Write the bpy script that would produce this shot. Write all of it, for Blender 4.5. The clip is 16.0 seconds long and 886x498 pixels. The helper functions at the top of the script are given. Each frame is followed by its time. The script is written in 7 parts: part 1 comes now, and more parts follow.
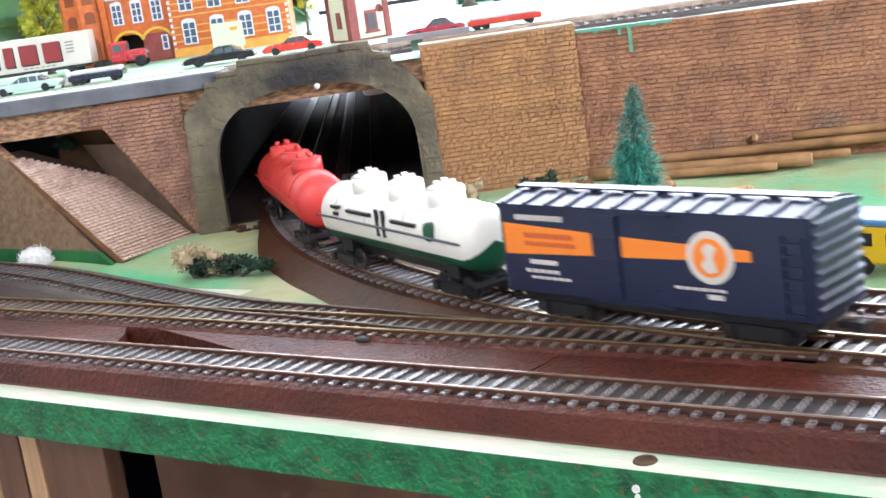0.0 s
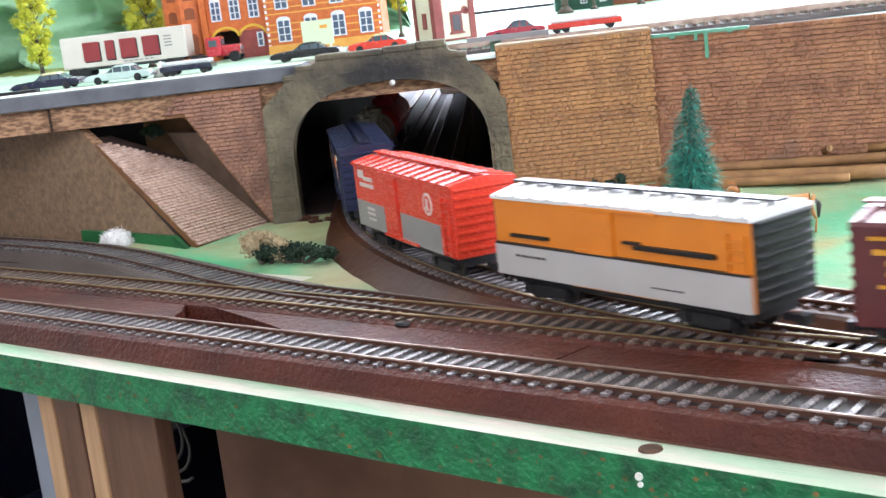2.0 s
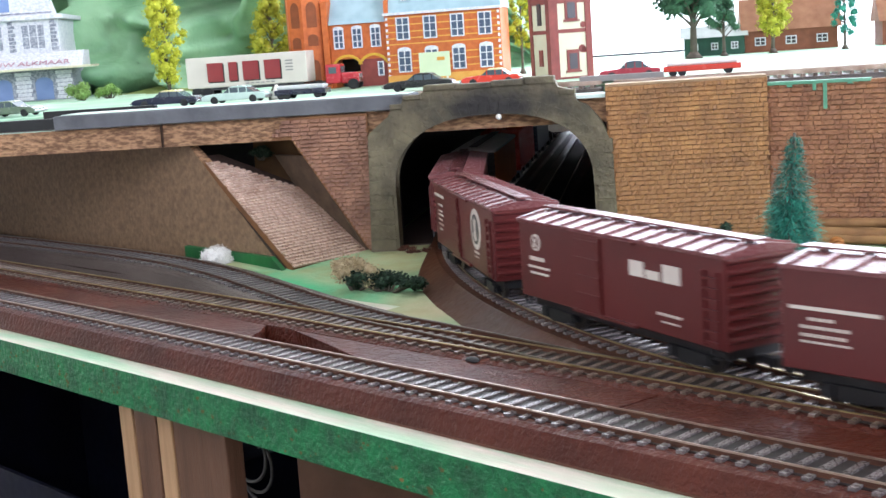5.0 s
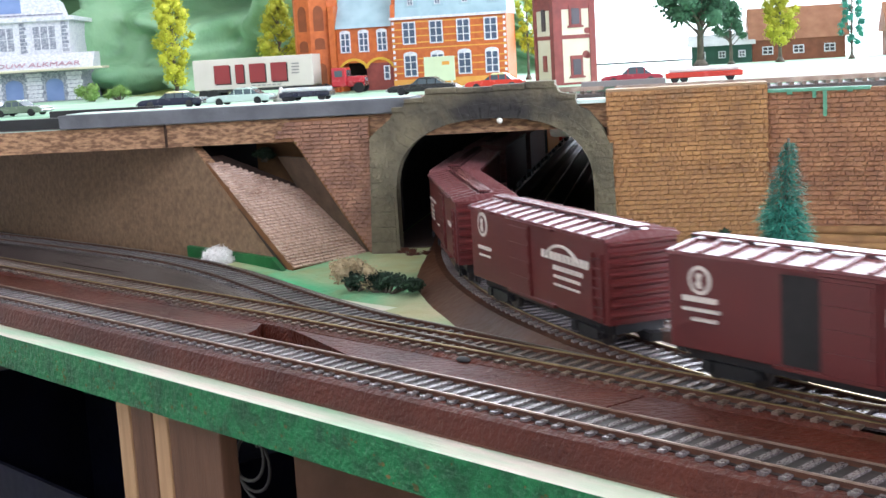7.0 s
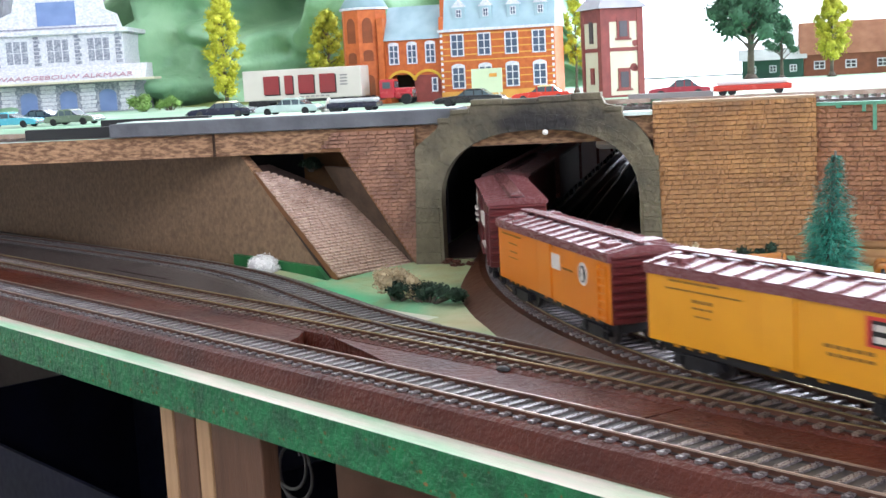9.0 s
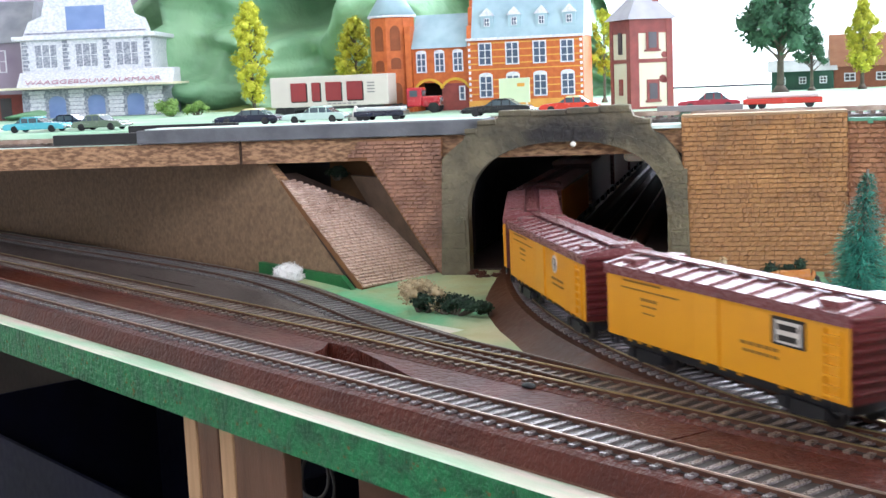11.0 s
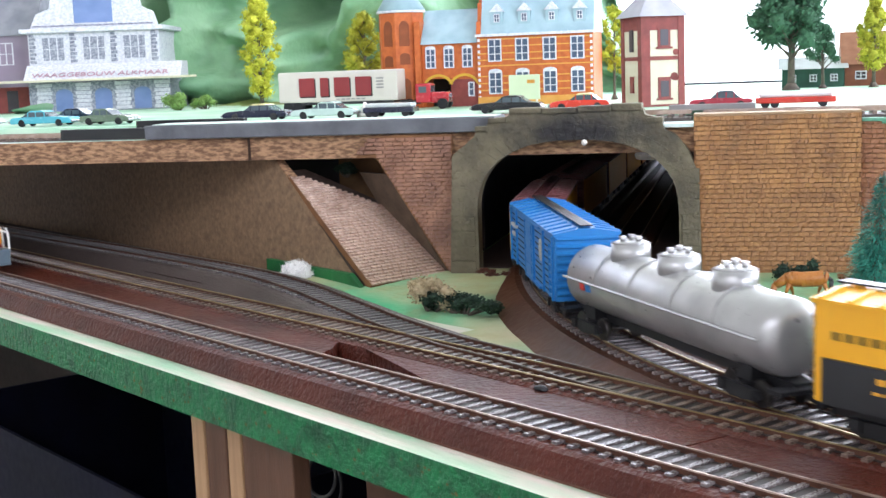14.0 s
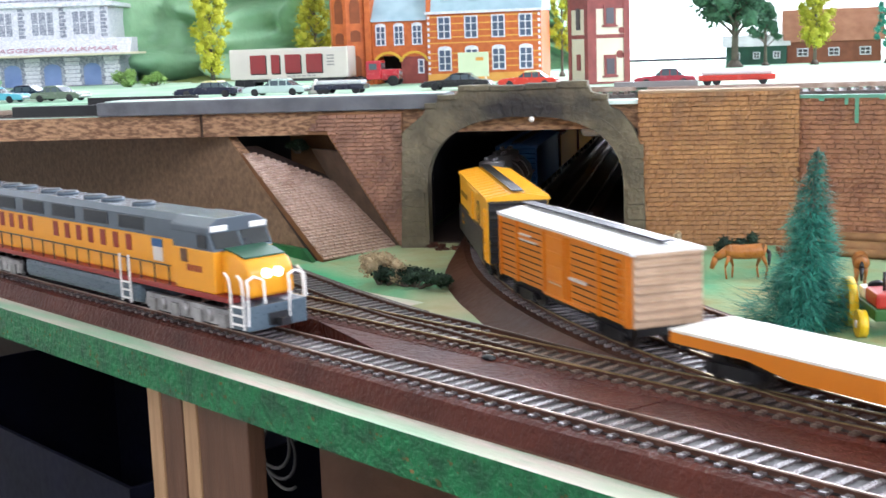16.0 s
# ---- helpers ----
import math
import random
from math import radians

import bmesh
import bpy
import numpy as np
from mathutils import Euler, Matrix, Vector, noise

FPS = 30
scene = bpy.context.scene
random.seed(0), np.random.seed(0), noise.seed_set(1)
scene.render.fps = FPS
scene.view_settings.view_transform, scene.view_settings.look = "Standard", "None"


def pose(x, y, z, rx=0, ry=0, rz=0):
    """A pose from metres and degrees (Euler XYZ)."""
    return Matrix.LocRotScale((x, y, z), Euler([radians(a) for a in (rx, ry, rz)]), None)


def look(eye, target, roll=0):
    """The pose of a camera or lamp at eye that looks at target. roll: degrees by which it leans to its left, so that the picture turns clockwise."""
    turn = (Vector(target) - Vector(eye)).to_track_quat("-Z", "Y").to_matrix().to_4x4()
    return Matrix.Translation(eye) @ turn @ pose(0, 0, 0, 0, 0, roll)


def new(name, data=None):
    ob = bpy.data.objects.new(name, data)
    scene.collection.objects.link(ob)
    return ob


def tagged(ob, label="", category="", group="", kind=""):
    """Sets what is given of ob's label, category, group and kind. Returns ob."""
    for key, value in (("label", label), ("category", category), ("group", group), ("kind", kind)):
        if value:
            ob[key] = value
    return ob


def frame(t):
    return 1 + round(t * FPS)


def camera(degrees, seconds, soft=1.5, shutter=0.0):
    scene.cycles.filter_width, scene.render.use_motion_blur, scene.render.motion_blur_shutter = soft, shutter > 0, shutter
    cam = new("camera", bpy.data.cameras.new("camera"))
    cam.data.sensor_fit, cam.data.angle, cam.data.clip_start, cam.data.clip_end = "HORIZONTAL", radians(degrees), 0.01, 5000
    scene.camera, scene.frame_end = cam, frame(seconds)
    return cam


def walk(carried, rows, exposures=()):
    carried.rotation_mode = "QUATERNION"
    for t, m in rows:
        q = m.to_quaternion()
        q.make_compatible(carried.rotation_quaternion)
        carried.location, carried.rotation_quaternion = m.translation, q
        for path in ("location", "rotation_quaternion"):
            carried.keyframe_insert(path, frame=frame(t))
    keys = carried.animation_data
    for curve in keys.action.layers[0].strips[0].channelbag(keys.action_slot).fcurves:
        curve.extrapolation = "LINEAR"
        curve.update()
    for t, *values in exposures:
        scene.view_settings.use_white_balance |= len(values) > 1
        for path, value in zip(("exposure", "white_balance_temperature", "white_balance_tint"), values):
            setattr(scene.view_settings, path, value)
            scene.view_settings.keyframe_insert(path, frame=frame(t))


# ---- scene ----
# A model railway in true model size: x runs along the table's front edge, y away from it, z up from the table top.
cam = camera(38.44, 16.0, shutter=0.5)
PATH = [
    (0.0, 0.4303, -0.3126, 0.1531, 77.155, 8.001, 33.196),
    (0.5, 0.4361, -0.3088, 0.1487, 77.090, 8.440, 34.444),
    (1.0, 0.4444, -0.3098, 0.1474, 77.677, 8.287, 35.506),
    (1.5, 0.4517, -0.3079, 0.1423, 78.065, 7.372, 37.599),
    (2.0, 0.4593, -0.3039, 0.1416, 78.460, 6.651, 38.836),
    (2.5, 0.4596, -0.2964, 0.1413, 78.702, 5.694, 40.013),
    (3.0, 0.4635, -0.2911, 0.1390, 78.969, 5.411, 40.310),
    (3.5, 0.4674, -0.2890, 0.1362, 79.411, 4.552, 41.203),
    (4.0, 0.4670, -0.2871, 0.1333, 79.796, 4.193, 43.204),
    (4.5, 0.4669, -0.2838, 0.1341, 80.387, 4.209, 45.211),
    (5.0, 0.4691, -0.2811, 0.1354, 80.835, 3.976, 45.459),
    (7.5, 0.4782, -0.2779, 0.1321, 81.315, 2.891, 46.856),
    (8.0, 0.4776, -0.2778, 0.1322, 81.468, 2.619, 48.031),
    (8.5, 0.4804, -0.2767, 0.1313, 81.709, 2.991, 48.452),
    (9.0, 0.4806, -0.2760, 0.1301, 81.998, 3.052, 48.482),
    (9.5, 0.4773, -0.2740, 0.1298, 81.831, 3.070, 49.499),
    (10.0, 0.4773, -0.2743, 0.1326, 82.107, 2.636, 49.687),
    (12.5, 0.4746, -0.2740, 0.1354, 82.318, 2.239, 49.633),
    (13.0, 0.4729, -0.2749, 0.1379, 82.305, 1.821, 49.721),
    (13.5, 0.4715, -0.2744, 0.1368, 82.070, 1.932, 49.800),
    (14.0, 0.4709, -0.2728, 0.1363, 81.948, 2.099, 49.908),
    (14.5, 0.4722, -0.2746, 0.1356, 81.877, 1.927, 49.904),
    (15.0, 0.4726, -0.2747, 0.1370, 81.765, 1.884, 49.923),
    (15.5, 0.4763, -0.2759, 0.1372, 81.463, 1.820, 49.024),
    (16.0, 0.4832, -0.2827, 0.1377, 80.797, 2.023, 47.698),
]
EXPOSURES = [(0.0, 0.16, 5900, 19), (1.0, 0.1, 5900, 19), (2.5, -0.04, 5900, 19), (4.0, -0.15, 5900, 19), (16.0, -0.15, 5900, 19)]
walk(cam, [(t, pose(x, y, z, rx, ry, rz)) for t, x, y, z, rx, ry, rz in PATH], EXPOSURES)

# ---- world and light ----
world = bpy.data.worlds.new("world")
scene.world = world
world.use_nodes = True
wn = world.node_tree
sky = wn.nodes.new("ShaderNodeTexSky")
sky.sky_type = "NISHITA"
sky.sun_disc = False
sky.sun_elevation, sky.sun_rotation = radians(35), radians(20)
wn.links.new(sky.outputs[0], wn.nodes["Background"].inputs[0])
wn.nodes["Background"].inputs[1].default_value = 0.12


def window_light(name, eye, target, sx, sy, watts, colour):
    data = bpy.data.lights.new(name, "AREA")
    data.shape, data.size, data.size_y, data.energy, data.color = "RECTANGLE", sx, sy, watts, colour
    ob = new(name, data)
    ob.matrix_world = look(eye, target)
    return ob


window_light("window_light_east", (3.75, 0.55, 0.95), (0.2, 0.25, 0.05), 2.4, 1.3, 135, (0.90, 0.95, 1.0))
window_light("window_light_south", (0.9, -1.95, 1.35), (0.0, 0.3, 0.0), 2.2, 0.6, 28, (1.0, 0.98, 0.97))
window_light("window_light_back", (-0.85, 2.26, 0.85), (-0.85, 0.2, 0.5), 5.2, 1.45, 175, (0.92, 0.96, 1.0))
window_light("window_light_west", (-3.62, 0.85, 0.95), (0.0, 0.4, 0.4), 2.0, 1.2, 30, (0.92, 0.96, 1.0))


# ---- materials ----
def srgb(h):
    c = [int(h[i:i + 2], 16) / 255 for i in (0, 2, 4)]
    return tuple(x / 12.92 if x <= 0.04045 else ((x + 0.055) / 1.055) ** 2.4 for x in c) + (1,)


def mat(name, a, b=None, scale=60.0, rough=0.6, metal=0.0, bump=0.0, bscale=None, detail=6.0, spread=(0.3, 0.7), coat=0.0, rnd=0.0, stretch=None):
    """Two colours mixed by noise, with fine grain on roughness and an optional relief."""
    m = bpy.data.materials.new(name)
    m.use_nodes = True
    nt = m.node_tree
    p = nt.nodes["Principled BSDF"]
    a = srgb(a) if isinstance(a, str) else a
    b = srgb(b) if isinstance(b, str) else (b or tuple(x * 0.72 for x in a[:3]) + (1,))
    tc = nt.nodes.new("ShaderNodeTexCoord")
    src = tc.outputs["Object"]
    if stretch:
        mp = nt.nodes.new("ShaderNodeMapping")
        mp.inputs["Scale"].default_value = stretch
        nt.links.new(src, mp.inputs[0])
        src = mp.outputs[0]
    n = nt.nodes.new("ShaderNodeTexNoise")
    n.inputs["Scale"].default_value, n.inputs["Detail"].default_value = scale, detail
    nt.links.new(src, n.inputs["Vector"])
    r = nt.nodes.new("ShaderNodeMapRange")
    r.inputs[1].default_value, r.inputs[2].default_value = spread
    nt.links.new(n.outputs[0], r.inputs[0])
    mx = nt.nodes.new("ShaderNodeMix")
    mx.data_type = "RGBA"
    mx.inputs[6].default_value, mx.inputs[7].default_value = a, b
    nt.links.new(r.outputs[0], mx.inputs[0])
    out = mx.outputs[2]
    if rnd:
        oi = nt.nodes.new("ShaderNodeObjectInfo")
        mr = nt.nodes.new("ShaderNodeMapRange")
        mr.inputs[3].default_value, mr.inputs[4].default_value = 1 - rnd, 1 + rnd
        nt.links.new(oi.outputs["Random"], mr.inputs[0])
        geo = nt.nodes.new("ShaderNodeNewGeometry")
        mr2 = nt.nodes.new("ShaderNodeMapRange")
        mr2.inputs[3].default_value, mr2.inputs[4].default_value = 1 - rnd, 1 + rnd
        nt.links.new(geo.outputs["Random Per Island"], mr2.inputs[0])
        mul = nt.nodes.new("ShaderNodeMath")
        mul.operation = "MULTIPLY"
        nt.links.new(mr.outputs[0], mul.inputs[0])
        nt.links.new(mr2.outputs[0], mul.inputs[1])
        vm = nt.nodes.new("ShaderNodeVectorMath")
        vm.operation = "SCALE"
        nt.links.new(out, vm.inputs[0])
        nt.links.new(mul.outputs[0], vm.inputs["Scale"])
        out = vm.outputs[0]
    nt.links.new(out, p.inputs["Base Color"])
    n2 = nt.nodes.new("ShaderNodeTexNoise")
    n2.inputs["Scale"].default_value, n2.inputs["Detail"].default_value = bscale or scale * 6, 4.0
    nt.links.new(src, n2.inputs["Vector"])
    rr = nt.nodes.new("ShaderNodeMapRange")
    rr.inputs[3].default_value, rr.inputs[4].default_value = max(rough - 0.12, 0.03), min(rough + 0.12, 1)
    nt.links.new(n2.outputs[0], rr.inputs[0])
    nt.links.new(rr.outputs[0], p.inputs["Roughness"])
    p.inputs["Metallic"].default_value = metal
    if coat:
        p.inputs["Coat Weight"].default_value = coat
    if bump:
        bp = nt.nodes.new("ShaderNodeBump")
        bp.inputs["Strength"].default_value, bp.inputs["Distance"].default_value = 1.0, bump
        nt.links.new(n2.outputs[0], bp.inputs["Height"])
        nt.links.new(bp.outputs[0], p.inputs["Normal"])
    return m


def third_tone(m, colour, scale, spread, centre=None, reach=None):
    """Patches of one more colour, by noise alone or as a noisy stain round a centre."""
    nt = m.node_tree
    p = nt.nodes["Principled BSDF"]
    link = p.inputs["Base Color"].links[0]
    old = link.from_socket
    tc = nt.nodes.new("ShaderNodeTexCoord")
    n = nt.nodes.new("ShaderNodeTexNoise")
    n.inputs["Scale"].default_value, n.inputs["Detail"].default_value = scale, 5.0
    nt.links.new(tc.outputs["Object"], n.inputs["Vector"])
    src = n.outputs[0]
    if centre:
        sub = nt.nodes.new("ShaderNodeVectorMath")
        sub.operation = "SUBTRACT"
        sub.inputs[1].default_value = centre
        nt.links.new(tc.outputs["Object"], sub.inputs[0])
        div = nt.nodes.new("ShaderNodeVectorMath")
        div.operation = "DIVIDE"
        div.inputs[1].default_value = reach
        nt.links.new(sub.outputs[0], div.inputs[0])
        ln = nt.nodes.new("ShaderNodeVectorMath")
        ln.operation = "LENGTH"
        nt.links.new(div.outputs[0], ln.inputs[0])
        mu = nt.nodes.new("ShaderNodeMath")
        mu.operation = "SUBTRACT"
        nt.links.new(n.outputs[0], mu.inputs[0])
        nt.links.new(ln.outputs["Value"], mu.inputs[1])
        src = mu.outputs[0]
    r = nt.nodes.new("ShaderNodeMapRange")
    r.inputs[1].default_value, r.inputs[2].default_value = spread
    nt.links.new(src, r.inputs[0])
    mx = nt.nodes.new("ShaderNodeMix")
    mx.data_type = "RGBA"
    mx.inputs[7].default_value = colour
    nt.links.new(r.outputs[0], mx.inputs[0])
    nt.links.new(old, mx.inputs[6])
    nt.links.new(mx.outputs[2], p.inputs["Base Color"])


def duller(m, level):
    """Less mirror-like sheen than bare plastic has."""
    m.node_tree.nodes["Principled BSDF"].inputs["Specular IOR Level"].default_value = level
    return m


def glow(name, colour, strength):
    m = bpy.data.materials.new(name)
    m.use_nodes = True
    p = m.node_tree.nodes["Principled BSDF"]
    p.inputs["Base Color"].default_value = colour
    p.inputs["Emission Color"].default_value, p.inputs["Emission Strength"].default_value = colour, strength
    return m


ROADBED = duller(mat("brown_foam_roadbed", "55271b", "381811", 25, 0.38, bump=0.0013, bscale=420, detail=8), 0.2)
ROADBED_SMOOTH = duller(mat("smooth_brown_roadbed", "50301f", "382015", 22, 0.42, bump=0.0004, bscale=240), 0.2)
ROADBED_GREY = mat("grey_brown_roadbed", "584e4a", "403632", 25, 0.42, bump=0.0009, bscale=900)
# dark brown; on the upper ramp and beside the siding it stands for shade
BASE_DARK = mat("dark_brown_base", "3a2a22", "261b16", 18, 0.6, bump=0.0006, bscale=300)
BASE_BROWN = mat("brown_painted_base", "6a4230", "4f2f22", 18, 0.5, bump=0.0006, bscale=300)
TIE = mat("weathered_tie", "8a8180", "524a49", 160, 0.28, rnd=0.28, bump=0.0002)
TIE_SIDING = mat("dark_grey_tie", "6f6b69", "444140", 160, 0.3, rnd=0.25, bump=0.0002)
TIE_GAP = mat("dark_tie_gap", "2a2220", "191413", 120, 0.55)
TIE_BROWN = mat("brown_tie", "857468", "4c3e36", 160, 0.3, rnd=0.25, bump=0.0002)
RAIL = mat("rail_rusty_side", "5c3826", "40261a", 120, 0.5, metal=0.2)
RAIL_TOP = mat("rail_bright_top", "c4b2a4", "92796a", 90, 0.36, metal=0.8)
RAIL_BRASS = mat("brassy_rail_top", "c8b78c", "9c8a60", 90, 0.34, metal=0.9)
RAIL_DARK = mat("dull_grey_rail_top", "8e867c", "6a645c", 90, 0.4, metal=0.7)
CREAM_EDGE = mat("cream_painted_wood", "e6cdc6", "8fc39c", 22, 0.5, bump=0.0004, bscale=160, stretch=(0.5, 3, 3))
GREEN_EDGE = mat("green_painted_edge", "1a7040", "104a2a", 90, 0.33, bump=0.0012, bscale=320, detail=10, spread=(0.42, 0.66))
STAIN = mat("rust_stain", "8a6a3c", "3d4a26", 90, 0.7)
GROUND = mat("green_painted_ground", "66ac80", "b0ae84", 11, 0.75, bump=0.0008, bscale=260, spread=(0.38, 0.68))
third_tone(GROUND, (0.50, 0.42, 0.26, 1), 34.0, (-0.35, 0.35), (0.02, 0.165, 0.0), (0.085, 0.055, 1.0))
third_tone(GROUND, (0.05, 0.44, 0.20, 1), 40.0, (-0.3, 0.4), (-0.125, 0.155, 0.0), (0.085, 0.035, 1.0))
third_tone(GROUND, (0.13, 0.10, 0.045, 1), 40.0, (-0.2, 0.4), (-0.055, 0.232, 0.0), (0.075, 0.045, 1.0))
third_tone(GROUND, (0.34, 0.30, 0.13, 1), 26.0, (0.50, 0.72))
GREEN_STRIP = mat("green_painted_strip", "1a6b34", "125026", 40, 0.5, bump=0.0003)
BRICK = mat("embossed_brick", "a2733e", "7a5229", 70, 0.5, rnd=0.07, bump=0.0007, bscale=500)
BRICK_RED = mat("reddish_embossed_brick", "a06e48", "764a2e", 60, 0.46, rnd=0.07, bump=0.0007, bscale=500)
# ramp brick, its colour lightened to carry the pale sheen of window light
BRICK_SHEEN = mat("brick_painted_sheen", "d2b8a8", "a88a78", 80, 0.26, rnd=0.07, bump=0.0005, bscale=500)
BRICK_PANEL = mat("dusty_pink_brick", "94694f", "6c4836", 70, 0.5, rnd=0.07, bump=0.0007, bscale=500)
JOINT = mat("dark_brick_joint", "80562f", "5e3e22", 60, 0.7)
third_tone(BRICK, (0.13, 0.07, 0.03, 1), 26.0, (0.60, 0.76))
third_tone(BRICK_RED, (0.16, 0.10, 0.06, 1), 22.0, (0.60, 0.78))
FIBRE = mat("fibreboard", "a98360", "6e5038", 420, 0.75, bump=0.0010, bscale=520, stretch=(0.45, 1, 1.3), detail=9, spread=(0.40, 0.60))
HARDBOARD = mat("brown_hardboard", "8e7458", "6c543e", 320, 0.62, bump=0.0004, bscale=600)
ROADGREY = mat("grey_road_slab", "66686c", "4e5054", 60, 0.7, bump=0.0004)
PALE_TOP = mat("pale_painted_top", "dfe6e0", "bcd8cc", 20, 0.6)
PORTAL = mat("olive_grey_portal", "716850", "4e4837", 60, 0.7, bump=0.0012, bscale=300)
third_tone(PORTAL, (0.016, 0.014, 0.013, 1), 60.0, (-0.55, 0.28), (0.038, -0.008, 0.095), (0.050, 1.0, 0.020))
# near-black lining, used too for the void's shade and the light screens
DARK = mat("dark_lining_and_shade", "2c2a33", "1c1b22", 20, 0.7, bump=0.001, bscale=60)
DECKGREEN = mat("pale_green_town_ground", "8cc2a0", "c8d8c2", 12, 0.7, bump=0.0004)
ROOMWALL = mat("white_room_wall", "dcdad4", "cfccc4", 3, 0.8)
FLOORMAT = mat("grey_room_floor", "8d8a86", "6c6864", 6, 0.6)
BLACK = mat("black_plastic", "17171a", "0e0e10", 120, 0.5)
WHEEL = mat("dark_wheel_metal", "4a4644", "2e2b2a", 200, 0.35, metal=0.7)
WHITE = mat("white_paint", "ece9e2", "dad6cc", 90, 0.4)


# ---- mesh helpers ----
def box(bm, x0, x1, y0, y1, z0, z1, mi=0):
    v = [bm.verts.new(p) for p in ((x0, y0, z0), (x1, y0, z0), (x1, y1, z0), (x0, y1, z0), (x0, y0, z1), (x1, y0, z1), (x1, y1, z1), (x0, y1, z1))]
    for q in ((3, 2, 1, 0), (4, 5, 6, 7), (0, 1, 5, 4), (1, 2, 6, 5), (2, 3, 7, 6), (3, 0, 4, 7)):
        bm.faces.new([v[i] for i in q]).material_index = mi
    return v


def bbox(x0, x1, y0, y1, z0, z1, bevel=0.0):
    bm = bmesh.new()
    box(bm, x0, x1, y0, y1, z0, z1)
    if bevel:
        bmesh.ops.bevel(bm, geom=bm.edges[:], offset=bevel, segments=2, affect="EDGES", profile=0.5)
    return bm


def cyl(bm, p0, p1, r0, r1=None, seg=12, caps=True, mi=0):
    p0, p1 = Vector(p0), Vector(p1)
    r1 = r0 if r1 is None else r1
    q = (p1 - p0).to_track_quat("Z", "Y").to_matrix()
    rings = []
    for p, r in ((p0, r0), (p1, r1)):
        rings.append([bm.verts.new(p + q @ Vector((r * math.cos(k * math.tau / seg), r * math.sin(k * math.tau / seg), 0))) for k in range(seg)])
    for k in range(seg):
        f = bm.faces.new((rings[0][k], rings[0][(k + 1) % seg], rings[1][(k + 1) % seg], rings[1][k]))
        f.material_index, f.smooth = mi, seg > 7
    if caps:
        bm.faces.new(rings[0][::-1]).material_index = mi
        bm.faces.new(rings[1]).material_index = mi


def prism(bm, pts, axis, lo, hi, mi=0):
    """A flat outline given in the two other axes, pushed out along axis from lo to hi."""
    def at(p, h):
        return {"x": (h, p[0], p[1]), "y": (p[0], h, p[1]), "z": (p[0], p[1], h)}[axis]
    a = [bm.verts.new(at(p, lo)) for p in pts]
    b = [bm.verts.new(at(p, hi)) for p in pts]
    n = len(pts)
    fs = [bm.faces.new(a[::-1]), bm.faces.new(b)] + [bm.faces.new((a[i], a[(i + 1) % n], b[(i + 1) % n], b[i])) for i in range(n)]
    for f in fs:
        f.material_index = mi
    return fs


def sweep(bm, path, profile, mi=0, closed=True):
    """Carry a profile of (side, height) along a path of (x, y, z)."""
    rings = []
    for i, p in enumerate(path):
        a, b = path[max(i - 1, 0)], path[min(i + 1, len(path) - 1)]
        h = Vector((b[0] - a[0], b[1] - a[1], 0)).normalized()
        n = Vector((-h.y, h.x, 0))
        rings.append([bm.verts.new(Vector(p) + n * s + Vector((0, 0, z))) for s, z in profile])
    m = len(profile)
    for r, q in zip(rings, rings[1:]):
        for k in range(m if closed else m - 1):
            bm.faces.new((r[k], q[k], q[(k + 1) % m], r[(k + 1) % m])).material_index = mi
    if closed:
        bm.faces.new(rings[0]).material_index = mi
        bm.faces.new(rings[-1][::-1]).material_index = mi


def mesh_of(name, bm, mats, smooth=False):
    bmesh.ops.recalc_face_normals(bm, faces=bm.faces[:])
    me = bpy.data.meshes.new(name)
    if smooth:
        for f in bm.faces:
            f.smooth = True
    bm.to_mesh(me)
    bm.free()
    for m in (mats if isinstance(mats, (list, tuple)) else (mats,)):
        me.materials.append(m)
    return me


def solid(name, bm, mats, m=None, smooth=False, **tags):
    ob = new(name, mesh_of(name, bm, mats, smooth))
    if m is not None:
        ob.matrix_world = m
    return tagged(ob, **tags)


def part(name, bm, mats, parent, label="", smooth=False, m=None):
    ob = new(name, bm if isinstance(bm, bpy.types.Mesh) else mesh_of(name, bm, mats, smooth))
    ob.parent = parent
    if m is not None:
        ob.matrix_basis = m
    return tagged(ob, label=label)


def thing(name, m, **tags):
    ob = new(name)
    ob.empty_display_size = 0.01
    ob.matrix_world = m
    return tagged(ob, **tags)


WALL = pose(-0.1065, 0.2780, 0, 0, 0, 36)          # wall frame: x along the tunnel wall, y into the hill
def wp(u, v, z=0.0):
    return WALL @ Vector((u, v, z))


# ---- room ----
ROOM = (-3.7, 3.9, -2.0, 2.3, -0.76, 1.75)
x0, x1, y0, y1, z0, z1 = ROOM
solid("floor", bbox(x0, x1, y0, y1, z0 - 0.05, z0), FLOORMAT, kind="structure", label="grey room floor under the layout table")
solid("ceiling", bbox(x0, x1, y0, y1, z1, z1 + 0.05), ROOMWALL, kind="structure", label="white painted room ceiling")


def wall_with_window(name, axis, at_, a0, a1, w0, w1, h0, h1, thick):
    bm = bmesh.new()
    for p, q, lo, hi in ((a0, w0, z0, z1), (w1, a1, z0, z1), (w0, w1, z0, h0), (w0, w1, h1, z1)):
        if axis == "y":
            box(bm, p, q, at_, at_ + thick, lo, hi)
        else:
            box(bm, at_, at_ + thick, p, q, lo, hi)
    return solid(name, bm, ROOMWALL, kind="structure", label="white room wall with a wide window")


